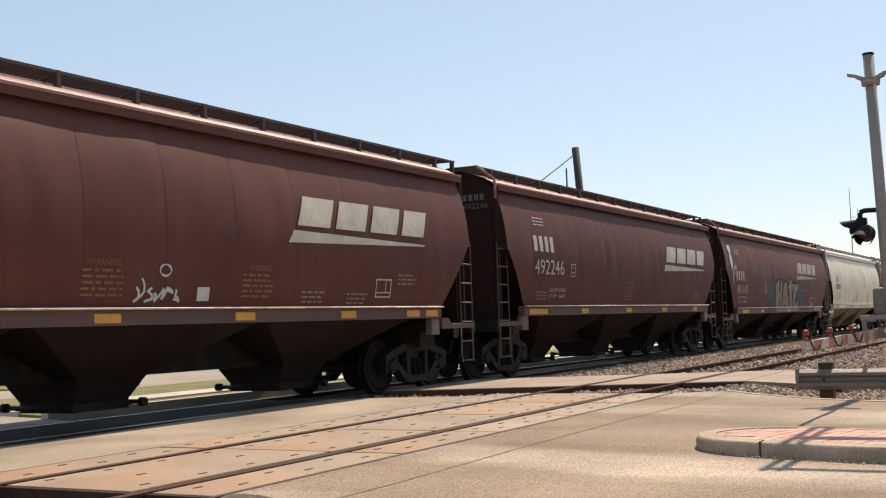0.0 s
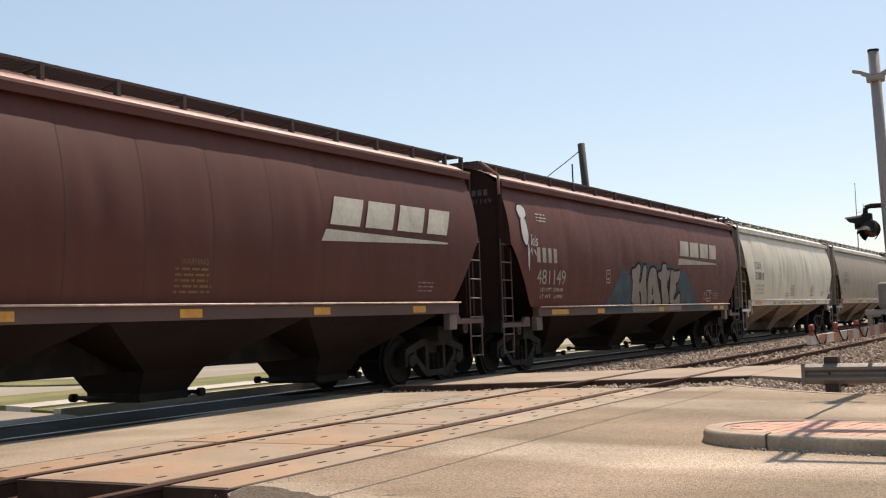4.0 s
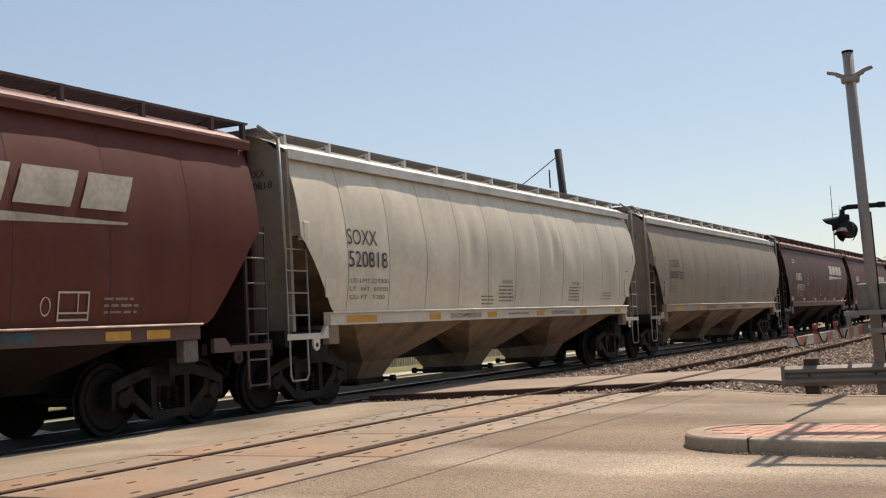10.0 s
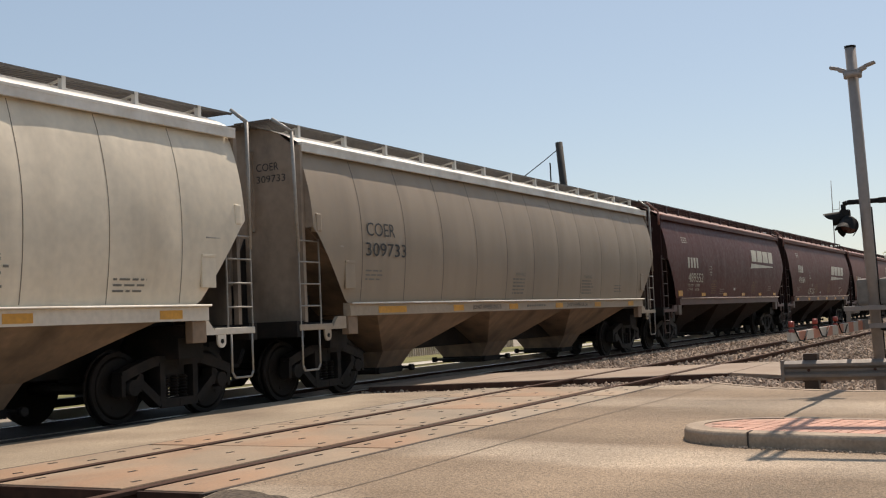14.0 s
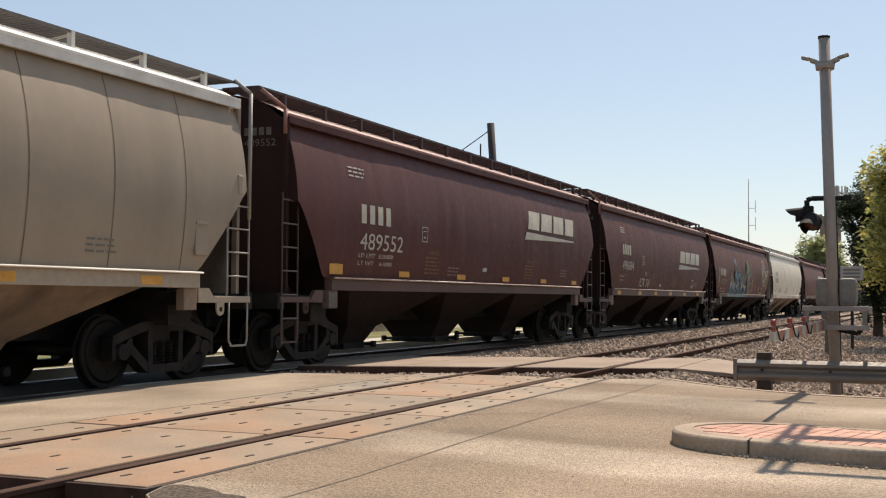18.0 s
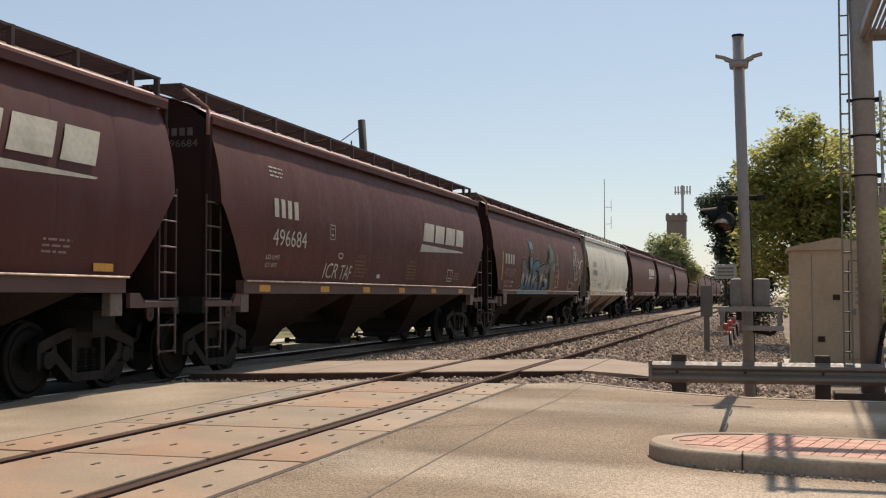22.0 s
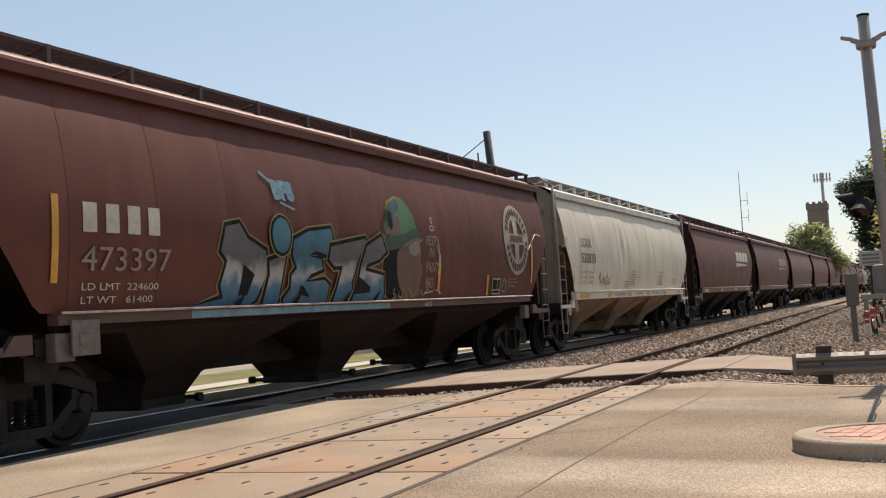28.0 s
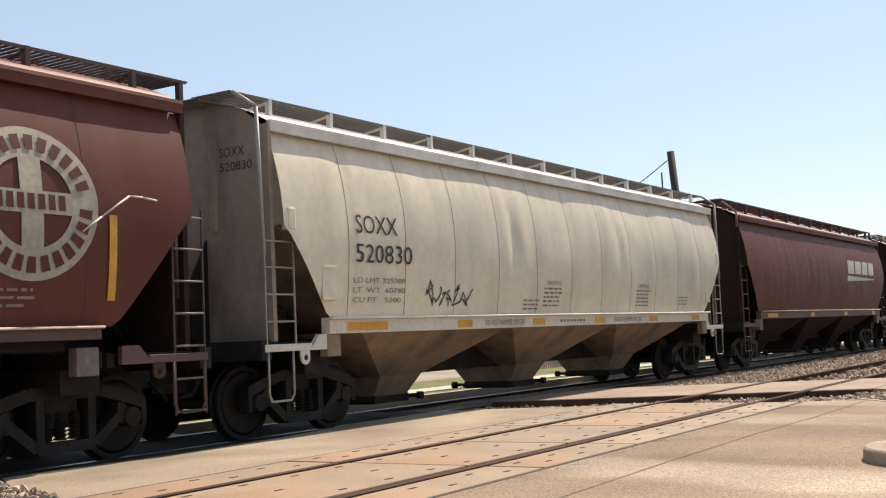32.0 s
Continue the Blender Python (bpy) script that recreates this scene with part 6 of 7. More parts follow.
# ---------------------------------------------------------------- trees and shrubs
def tree(name, label, at, height, trunk_r, crowns, leaves, leaf, material, seed, trunk_top=0.6):
    """A tapered trunk with limbs and a crown of loose leaf clumps. crowns: ellipsoids (x, y, z, rx, ry, rz) about the foot."""
    rnd = random.Random(seed)
    t = thing(name, label, "tree" if height > 2.5 else "bush", at)
    bm = bmesh.new()
    top = Vector((rnd.uniform(-0.3, 0.3), rnd.uniform(-0.3, 0.3), height * trunk_top))
    p, r = Vector((0, 0, -0.2)), trunk_r
    for k in range(5):
        q = top * ((k + 1) / 5) + Vector((rnd.uniform(-0.1, 0.1), rnd.uniform(-0.1, 0.1), 0))
        tube(bm, p, q, r, r * 0.85, n=10)
        p, r = q, r * 0.85
    for cx, cy, cz, rx, ry, rz in crowns:
        for _ in range(5):
            a = top * rnd.uniform(0.45, 1.0)
            b = Vector((cx + rx * rnd.uniform(-0.7, 0.7), cy + ry * rnd.uniform(-0.7, 0.7), cz + rz * rnd.uniform(-0.4, 0.8)))
            m = a.lerp(b, 0.5) + Vector((0, 0, 0.2))
            tube(bm, a, m, trunk_r * 0.4, trunk_r * 0.25, n=6)
            tube(bm, m, b, trunk_r * 0.25, trunk_r * 0.08, n=6)
    part("trunk", bm, M_BARK, t, "grey-brown trunk and limbs")
    vs, fs = [], []
    tot = sum(c[3] * c[4] * c[5] for c in crowns)
    for ci, (cx, cy, cz, rx, ry, rz) in enumerate(crowns):
        n = int(leaves * (rx * ry * rz) / tot)
        clumps = []
        for _ in range(max(24, int(110 * (rx * ry * rz) / tot) + 12)):
            d = Vector((rnd.gauss(0, 1), rnd.gauss(0, 1), rnd.gauss(0, 1))).normalized()
            k = rnd.uniform(0.25, 1.0)
            clumps.append(Vector((cx + d.x * rx * k, cy + d.y * ry * k, cz + d.z * rz * k)))
        cr = 0.36 * (rx * ry * rz) ** (1 / 3)
        for _ in range(n):
            c = rnd.choice(clumps)
            d = Vector((rnd.gauss(0, 1), rnd.gauss(0, 1), rnd.gauss(0, 1))).normalized()
            o = c + d * cr * rnd.random() ** 0.4 * rnd.uniform(0.5, 1.15)
            s = leaf * rnd.uniform(0.6, 1.3)
            q = Euler((rnd.uniform(-0.9, 0.9), rnd.uniform(-0.9, 0.9), rnd.uniform(0, 6.28))).to_matrix()
            b = len(vs)
            for u, v, w in ((0, -1, 0), (0.45, 0, 0.12), (0, 1, 0), (-0.45, 0, 0.12)):
                vs.append(tuple(o + q @ Vector((u * s, v * s, w * s))))
            fs += [(b, b + 1, b + 2), (b, b + 2, b + 3)]
    me = bpy.data.meshes.new("crown")
    me.from_pydata(vs, [], fs)
    me.materials.append(material)
    cr_ob = new("crown", me)
    cr_ob.parent = t
    cr_ob["label"] = "loose leafy crown with gaps"
    return t


tree("broadleaf_tree", "yellow-green broadleaf tree with a dense uneven crown", (5.7, 29, -0.3), 7.2, 0.22, [(0.1, 0, 4.9, 1.8, 2.0, 2.1), (-0.9, -0.5, 4.6, 1.2, 1.4, 1.7), (1.3, 0.3, 4.3, 1.6, 1.6, 1.7), (0.0, -0.6, 6.2, 0.9, 1.0, 0.9), (0, -0.6, 2.5, 2.3, 1.7, 1.7), (1.9, -0.5, 2.6, 1.6, 1.4, 1.8)], 36000, 0.095, M_LEAFY, 11)
tree("broadleaf_tree", "dark green broadleaf tree behind the signal", (3.6, 38, -0.3), 6.0, 0.2, [(0, 0, 4.9, 1.2, 1.4, 1.2), (-1.0, 0, 4.7, 0.9, 1.0, 0.8), (-0.2, 0, 3.0, 1.3, 1.3, 1.3), (0.5, 0, 1.5, 1.3, 1.2, 1.3)], 26000, 0.075, M_LEAFD, 12)
tree("broadleaf_tree", "dark green tree with sunlit leaves beside the mast", (8.3, 17.5, -0.3), 7.0, 0.2, [(-0.4, 0, 5.1, 1.4, 1.6, 1.5), (0.3, 0, 3.4, 2.2, 1.8, 2.0), (-0.8, -0.2, 2.4, 1.5, 1.4, 2.0), (1.6, 0, 5.4, 1.6, 1.6, 1.7)], 26000, 0.078, M_LEAF, 13)
tree("shrub", "dark green shrub behind the equipment cabinet", (6.3, 22, -0.3), 2.6, 0.06, [(0, 0, 1.3, 1.5, 1.0, 1.3), (1.6, 0, 1.5, 1.4, 1.0, 1.5), (3.2, -1, 1.5, 1.5, 1.1, 1.6)], 14000, 0.08, M_LEAF, 14)
tree("broadleaf_tree", "pale green rounded tree far down the line", (-5.6, 118, -0.4), 8.2, 0.3, [(0, 0, 5.6, 2.6, 2.4, 2.4), (1.8, 0, 4.2, 1.9, 1.9, 2.0), (-1.7, 0, 4.4, 1.6, 1.6, 1.8)], 16000, 0.2, M_LEAFF, 15)
tree("bush", "small green bush behind the tracks", (-12.5, 23.5, -0.3), 1.2, 0.04, [(0, 0, 0.55, 0.9, 0.7, 0.55)], 1500, 0.08, M_LEAFF, 16)
tree("bush", "small green bush behind the tracks", (-13.5, 30, -0.3), 1.2, 0.04, [(0, 0, 0.55, 0.9, 0.7, 0.55)], 1500, 0.08, M_LEAFF, 17)

# low picket fence behind the tracks
fence = thing("picket_fence", "low weathered wooden picket fence behind the tracks", "fence", (-11.6, 20.5, -0.1))
for z in (0.3, 0.75):
    part("fence_rail", boxes((-0.05, -0.01, 0.0, 11.0, z, z + 0.08)), M_PICKET, fence, "horizontal fence rail")
pick = None
for k in range(74):
    if pick is None:
        f = part("picket", prism(bmesh.new(), [(0.0, 0.0), (0.02, 0.0), (0.02, 0.09), (0.0, 0.09)], 0.0, 1.0), M_PICKET, fence)
        pick = f.data
    else:
        f = new("picket", pick)
        f.parent = fence
    f.location = (0, 0.15 * k, 0.02 * math.sin(k * 7.3))

# bricks of the island, last of the paving
brick_me = None
for p in BRICKS:
    if brick_me is None:
        b = part("brick", boxes((-0.097, 0.097, -0.047, 0.047, 0.06, 0.105), bevel=0.004), M_BRICK, isl)
        brick_me = b.data
    else:
        b = new("brick", brick_me)
        b.parent = isl
    b.matrix_local = pose(p.x, p.y, 0.002 * random.uniform(-1, 1), 0, 0, 90 + math.degrees(math.atan2(-0.22, 0.975)))


# ---------------------------------------------------------------- the train
CARS = []
LONG = ("body", "roof", "eave_flange", "eave_bead", "centre_sill", "roof_walkway", "hatch_trough")


def stretched(car, hb, hs, off=0.0, shift_y=0.0):
    """Gives a car its own length: long parts are lengthened, the end gear moves out with the ends."""
    kb, ks = hb / HB, hs / HS
    for p in car.children:
        kind = p.name.split(".")[0]
        if kind in LONG:
            p.scale.y = kb
        elif kind in ("side_sill", "sill_lip"):
            p.scale.y = ks
        elif kind in ("hopper", "weld_seam", "walkway_bracket"):
            p.location.y = p.location.y * ks + off if kind == "hopper" else p.location.y * kb
        else:
            mid = sum(v.co.y for v in p.data.vertices) / len(p.data.vertices) + p.location.y
            d = hs - HS if kind in ("truck", "jacking_pad", "body_bolster", "placard_board") else hb - HB
            if kind in ("slope_sheet", "end_platform"):
                d = hb - HB
            p.location.y += d if mid > 0 else -d
        p.location.y += shift_y


def put(y, style, label, seed, detail=True, hb=HB, hs=HS, off=0.0, shift_y=0.0):
    c = hopper_car(style, label, seed, detail)
    if (hb, hs) != (HB, HS):
        stretched(c, hb, hs, off, shift_y)
    c.matrix_world = pose(TX, y, -0.05)
    CARS.append((c, y))
    return c


SPEC = [(2.3, "brown"), (19.92, "brown"), (37.6, "red"), (55.2, "white"), (73.1, "tan"), (91.0, "dark"), (108.8, "brown"), (127.0, "rust"), (145.4, "white"),
        (163.4, "red"), (181.3, "brown"), (199.2, "faded"), (217.1, "red"), (235, "faded"), (252.9, "faded"), (270.8, "brown"), (288.7, "faded"), (306.6, "tan"), (324.5, "faded"), (342.4, "tan"), (360.3, "faded"), (378.2, "brown"), (396.1, "tan")]
SIZES = {0: (8.2, 7.1), 1: (7.6, 6.80, 0.25, -0.16), 2: (8.76, 7.45, -0.1, -0.05), 3: (7.80, 7.02, 0.0, -0.08), 4: (8.42, 7.4, 0.0, -0.08), 5: (8.15, 6.98), 6: (8.25, 7.38), 7: (8.80, 7.52, 0.1, 0.15), 8: (7.9, 7.02)}      # half lengths of body and sill, shift of the hoppers, shift of all
for k, (y, st) in enumerate(SPEC):
    put(y, st, {"faded": "dusty brown covered hopper car, paled for haze and grazing sun", "rust": "rusty brown covered hopper car sprayed with blue-silver letters", "red": "weathered reddish-brown covered hopper car", "brown": "oxide-brown covered hopper car with grimy running gear", "dark": "dark mineral-brown covered hopper car", "white": "grey-white covered hopper car with a pale sill", "tan": "dusty grey-tan covered hopper car"}[st], k + 1, k < 10, *SIZES.get(k, (HB, HS)))

c1, c2, c3, c4, c5, c6, c7, c8, c9, c10 = [c for c, _ in CARS[:10]]


MARKS = ("lettering", "marking", "small_print", "logo", "operator_mark", "tag", "spray_haze", "letter_outline", "letter_fill", "letter_shade", "letter_spike", "letter_dot", "sprayed_shape", "emblem_ring", "emblem_cross", "emblem_print", "stencil_frame", "sticker")

# operator marks, numbers and small print
for c, dv, mt in ((c1, 0.0, M_LETTER), (c2, 0.0, M_LETTER), (c3, 0.07, M_WORN), (c6, 0.13, M_LETTER), (c7, -0.14, M_LETTER), (c10, 0.0, M_LETTER), (CARS[10][0], 0.0, M_FADED)):
    block_logo(c, dv, mt, {c1: 0.24, c3: -0.15, c7: -0.30}.get(c, 0.0))
small_mark(c2, -6.43, -5.3, 2.62, 2.95, M_LETTER)
lettered(c2, "492246", -6.46, -4.90, 2.14, 2.45, M_LETTER)
small_mark(c3, -7.58, -6.42, 2.30, 2.60, M_WORN)
lettered(c3, "481149", -7.62, -6.08, 1.89, 2.17, M_WORN)
small_mark(c6, -6.05, -4.83, 2.40, 2.72, M_LETTER)
lettered(c6, "489552", -6.08, -4.44, 1.96, 2.24, M_LETTER)
small_mark(c7, -6.33, -5.2, 2.53, 2.84, M_LETTER)
lettered(c7, "496684", -6.39, -4.96, 2.06, 2.34, M_LETTER)
small_mark(c8, -6.99, -5.55, 2.25, 2.55, M_LETTER)
lettered(c8, "473397", -7.02, -5.5, 1.87, 2.11, M_FADED)
lettered(c2, "LD LMT 223800", -5.65, -4.78, 1.78, 1.85, M_LETTER)
lettered(c2, "LT WT     62400", -5.65, -4.78, 1.65, 1.72, M_LETTER)
lettered(c4, "SOXX", -6.6, -5.7, 2.54, 2.79, M_BLACK)
lettered(c4, "520818", -6.59, -5.4, 2.18, 2.44, M_BLACK)
lettered(c5, "COER", -6.98, -6.07, 2.56, 2.78, M_BLACK)
lettered(c5, "309733", -7.02, -5.7, 2.23, 2.45, M_BLACK)
lettered(c9, "SOXX", -6.44, -5.49, 2.59, 2.84, M_BLACK)
lettered(c9, "520830", -6.46, -5.14, 2.20, 2.45, M_BLACK)
for c, u, mt, rows in ((c9, -6.5, M_FAINT, ("LD LMT 225300", "LT  WT  60700", "CU FT   5200")), (c4, -6.55, M_FAINT, ("LD LMT 225300", "LT  WT  60700", "CU FT   5200")), (c3, -7.4, M_LETTER, ("LD LMT 224100", "LT WT   61900")), (c6, -6.1, M_LETTER, ("LD LMT  225000", "LT WT    61000")), (c7, -6.6, M_LETTER, ("LD LMT", "LT WT")), (c8, -7.0, M_LETTER, ("LD LMT  224600", "LT WT   61400"))):
    for k, r in enumerate(rows):
        lettered(c, r, u, u + 0.092 * len(r), 1.93 - 0.13 * k - (0.05 if c in (c3, c8, c6, c7) else 0) - (0.12 if c is c3 else 0.20 if c is c8 else 0.05 if c in (c6, c7) else 0), 2.0 - 0.13 * k - (0.05 if c in (c3, c8, c6, c7) else 0) - (0.12 if c is c3 else 0.20 if c is c8 else 0.05 if c in (c6, c7) else 0), mt)
# warning panels
for c, u, mt in ((c1, -1.4, M_DULLY), (c1, 1.5, M_DULLY), (c2, -0.9, M_DULLY), (c6, -3.3, M_DULLY), (c6, 2.4, M_DULLY), (c7, -2.35, M_DULLY), (c7, 1.1, M_DULLY), (c4, -0.9, M_FAINT), (c4, 2.9, M_FAINT), (c9, -1.1, M_FAINT), (c9, 2.9, M_FAINT), (c5, -1.2, M_FAINT), (c5, 2.8, M_FAINT)):
    lettered(c, "WARNING", u + 0.08, u + 0.60, 1.97, 2.05, mt)
    bars(c, small_print(u, 1.90, 5, 0.74, 0.072, 0.030, int(u * 10) + 99), mt, "small_print", "rows of illegible small print")
for c, u, v, mt in ((c1, 5.6, 1.98, M_FADED), (c1, 2.9, 1.68, M_FADED), (c1, 4.1, 1.66, M_FADED), (c2, -6.3, 1.75, M_FADED), (c2, 5.2, 1.8, M_FADED), (c2, -6.3, 3.32, M_LETTER), (c3, -7.4, 3.3, M_LETTER), (c3, 5.7, 1.75, M_FADED), (c6, -6.4, 3.30, M_LETTER), (c7, -6.4, 3.34, M_LETTER), (c6, -2.2, 1.74, M_FADED), (c6, 5.2, 1.86, M_FADED), (c7, 5.2, 1.8, M_FADED), (c8, 6.3, 1.80, M_FADED), (c4, 5.2, 1.78, M_FAINT), (c9, 5.3, 1.78, M_FAINT), (c4, -1.7, 1.7, M_FAINT), (c9, -1.8, 1.7, M_FAINT), (c5, 5.1, 1.8, M_FAINT), (c5, -7.0, 1.98, M_FAINT)):
    bars(c, small_print(u, v, 3, 0.6, 0.07, 0.026, int(u * 7) + 50), mt, "small_print", "rows of illegible small print")


def stencil_frame(car, u0, u1, v0, v1, material, t=0.022):
    a, d = 0.24 * (v1 - v0), u0 + 0.62 * (u1 - u0)
    if car is c8:
        bars(car, [(u0, u1, v0, v1)], M_BLKSPRAY, "sticker", "black stencil panel")
    return bars(car, [(u0, u1, v0, v0 + t), (u0, u1, v1 - t, v1), (u0, u0 + t, v0 + t, v1 - t), (u1 - t, u1, v0 + t, v1 - t), (u0 + t, u1 - t, v0 + a, v0 + a + t * 0.8), (d, d + t * 0.8, v0 + a + t * 0.8, v1 - t)] if u1 - u0 > 0.4 else [(u0, u1, v0, v0 + t), (u0, u1, v1 - t, v1), (u0, u0 + t, v0 + t, v1 - t), (u1 - t, u1, v0 + t, v1 - t), (u0 + 0.08, u1 - 0.08, v0 + 0.07, v0 + 0.10), (u0 + 0.07, u1 - 0.07, v1 - 0.09, v1 - 0.075)], material, "stencil_frame", "framed inspection stencil", 0.022)


def end_lettered(car, k, body, x0, x1, z0, z1, material):
    """Words on the leading end wall of car number k."""
    size = SIZES.get(k, (HB, HS))
    bm = text_mesh(body, z1 - z0, 1.0)
    us, vs = [w.co.x for w in bm.verts], [w.co.y for w in bm.verts]
    a, b, c, d = min(us), max(us), min(vs), max(vs)
    for w in bm.verts:
        w.co = Vector((x0 + (w.co.x - a) * (x1 - x0) / (b - a), -size[0] - 0.010 + (size[3] if len(size) > 3 else 0), z0 + (w.co.y - c) * (z1 - z0) / (d - c)))
    return part("lettering", bm, material, car)


def end_blocks(car, k, spans, material, name, label):
    size = SIZES.get(k, (HB, HS))
    y = -size[0] - 0.010 + (size[3] if len(size) > 3 else 0)
    ob = part(name, boxes(*[(x0, x1, y - 0.001, y + 0.002, z0, z1) for x0, x1, z0, z1 in spans]), material, car, label)
    ob["kind"] = "stuff"
    return ob


for c, k, num in ((c2, 1, "492246"), (c3, 2, "481149"), (c6, 5, "489552"), (c7, 6, "496684"), (c8, 7, "473397")):
    end_lettered(c, k, num, 0.66, 1.22, 3.46, 3.57, M_ENDPRINT)
    end_blocks(c, k, [(0.66 + 0.13 * j, 0.75 + 0.13 * j, 3.63, 3.75) for j in range(4)], M_ENDPRINT, "operator_mark", "four plain stencil blocks")
    rnd = random.Random(k)
    end_blocks(c, k, [(x, x + 0.07, 3.22 - 0.085 * j, 3.255 - 0.085 * j) for j in range(6) for x in [-0.28 + 0.1 * e for e in range(7)] if rnd.random() < 0.8], M_ENDPRINT, "small_print", "rows of illegible small print")
for c, k, mark, num in ((c4, 3, "SOXX", "520818"), (c9, 8, "SOXX", "520830"), (c5, 4, "COER", "309733")):
    end_lettered(c, k, mark, 0.60, 1.02, 3.55, 3.67, M_BLACK)
    end_lettered(c, k, num, 0.60, 1.14, 3.37, 3.48, M_BLACK)

for c, u, v in ((c1, 4.9, 1.62), (c3, 4.97, 1.54), (c7, 4.5, 1.6), (c8, 5.28, 1.52)):
    stencil_frame(c, u, u + 0.48, v, v + 0.30, M_LETTER)
for c, u, v in ((c2, -4.5, 2.12), (c3, -3.6, 1.95), (c6, -3.6, 2.2), (c7, -3.85, 2.27)):
    stencil_frame(c, u, u + 0.26, v, v + 0.28, M_LETTER, 0.016)
bars(c1, [(0.6, 0.84, 1.56, 1.74)], M_WHITESPRAY, "sticker", "white paper sticker")
bars(c6, [(-0.3, -0.06, 1.72, 1.80)], M_WHITESPRAY, "sticker", "white paper sticker")
bars(c7, [(-0.95, -0.75, 1.60, 1.68)], M_WHITESPRAY, "sticker", "white paper sticker")

reflectors(c1, (-6.7, -3.6, -1.0, 1.55, 4.1, 6.1, 6.75))
reflectors(c2, (-6.5, -3.6, -0.6, 2.3, 5.2))
reflectors(c3, (-6.6, -3.9, 0.6, 5.9, 6.6), M_YELLOW)
for c in (c4, c9):
    reflectors(c, (-6.45, -3.7, -1.3, 1.15, 3.75, 6.2))
reflectors(c5, (-6.4, -3.7, -1.2, 1.3, 3.8, 6.3))
for y in (-6.8, -4.2, -1.45, 1.2, 3.9, 6.5):
    part("reflector", boxes((1.545, 1.551, y - 0.22, y + 0.22, 1.53, 1.63)) if y > -6.5 else boxes((1.545, 1.553, y - 0.22, y + 0.22, 1.53, 1.75)), M_YELLOW, c6, "yellow reflective strip")
reflectors(c7, (-6.6, -3.95, -1.65, 0.72, 3.28, 5.85), long_first=False)
reflectors(c10, (-6.2, -2.0, 2.0, 6.0))
for u, v0, v1 in ((-7.42, 1.75, 2.6), (7.80, 1.72, 2.55), (5.02, 1.5, 1.88), (2.5, 1.6, 2.05)):
    bars(c8, [(u - 0.05, u + 0.05, v0, v1)], M_YELLOW, "reflector", "upright yellow reflective strip", 0.02)
for c, m in ((c4, M_BLACK), (c9, M_FAINT), (c5, M_BLACK)):
    for u0, u1, body in ((-3.1, -1.8, "DO NOT HAMMER ON CAR"), (1.77, 3.1, "DO NOT HAMMER ON CAR")):
        bm = text_mesh(body, 0.09, 1.0)
        us = [w.co.x for w in bm.verts]
        a, b = min(us), max(us)
        for w in bm.verts:
            w.co = Vector((1.58, u0 + (w.co.x - a) * (u1 - u0) / (b - a), 1.315 + w.co.y))
        part("lettering", bm, m, c)
    part("small_print", boxes(*[(1.576, 1.58, -0.5 + 0.13 * k, -0.42 + 0.13 * k, 1.34, 1.38) for k in range(8)]), M_FAINT, c, "row of illegible small print")["kind"] = "stuff"

# sprayed pieces
haze(c3, [(-3.5, 1.48), (-2.9, 1.89), (-2.45, 2.28), (-1.8, 2.12), (-1.6, 1.48)], M_TEALSPRAY, 3, 0.008)
haze(c3, [(2.1, 1.48), (2.3, 2.3), (2.85, 2.27), (3.4, 1.95), (3.85, 1.65), (4.2, 1.48)], M_TEALSPRAY, 8, 0.008)
haze(c3, [(-1.7, 2.25), (-0.9, 2.46), (0.2, 2.42), (1.2, 2.42), (2.3, 2.3), (1.2, 1.9), (-0.6, 1.9)], M_TEALSPRAY, 18, 0.007)
RIM = [(0.055, M_BLKSPRAY)]
sprayed_letter(c3, [(-1.8, 2.27), (-1.5, 2.30), (-1.22, 2.43), (-1.08, 2.32), (-1.2, 1.98), (-1.03, 1.98), (-0.88, 2.38), (-0.62, 2.40), (-0.66, 1.98), (-0.36, 1.45), (-0.6, 1.45), (-1.68, 1.45), (-1.66, 1.94)], M_TANSPRAY, 1, 0.011, RIM, [[(-1.16, 1.78), (-1.03, 1.76), (-0.88, 1.48), (-0.96, 1.48)]])
sprayed_letter(c3, [(-0.55, 1.98), (-0.38, 2.30), (-0.1, 2.36), (0.13, 2.30), (0.26, 1.97), (0.55, 1.68), (0.73, 1.45), (0.13, 1.45), (0.05, 1.6), (-0.06, 1.6), (-0.15, 1.45), (-0.36, 1.45), (-0.45, 1.56)], M_TANSPRAY, 1, 0.018, RIM, [[(-0.14, 1.97), (-0.03, 1.72), (-0.17, 1.70)]])
sprayed_letter(c3, [(0.24, 2.24), (0.58, 2.26), (0.66, 2.46), (0.97, 2.46), (1.0, 2.29), (1.3, 2.34), (1.26, 2.14), (1.02, 1.98), (1.28, 1.68), (1.38, 1.45), (0.8, 1.45), (0.78, 1.56), (0.58, 1.82), (0.54, 2.05), (0.28, 2.12)], M_TANSPRAY, 1, 0.025, RIM)
sprayed_letter(c3, [(1.33, 2.34), (1.74, 2.27), (2.28, 2.33), (2.05, 2.05), (1.78, 1.99), (1.9, 1.83), (1.68, 1.64), (1.82, 1.56), (2.24, 1.80), (2.36, 1.50), (2.25, 1.45), (1.45, 1.45), (1.30, 1.73), (1.31, 2.08)], M_TANSPRAY, 1, 0.032, RIM)
blob(c3, -8.10, 2.92, 0.185, 0.335, M_BLKSPRAY, 31, "letter_outline", "black sprayed rim", 0.12, 0.010)
blob(c3, -8.08, 3.32, 0.235, 0.175, M_BLKSPRAY, 32, "letter_outline", "black sprayed rim", 0.12, 0.010)
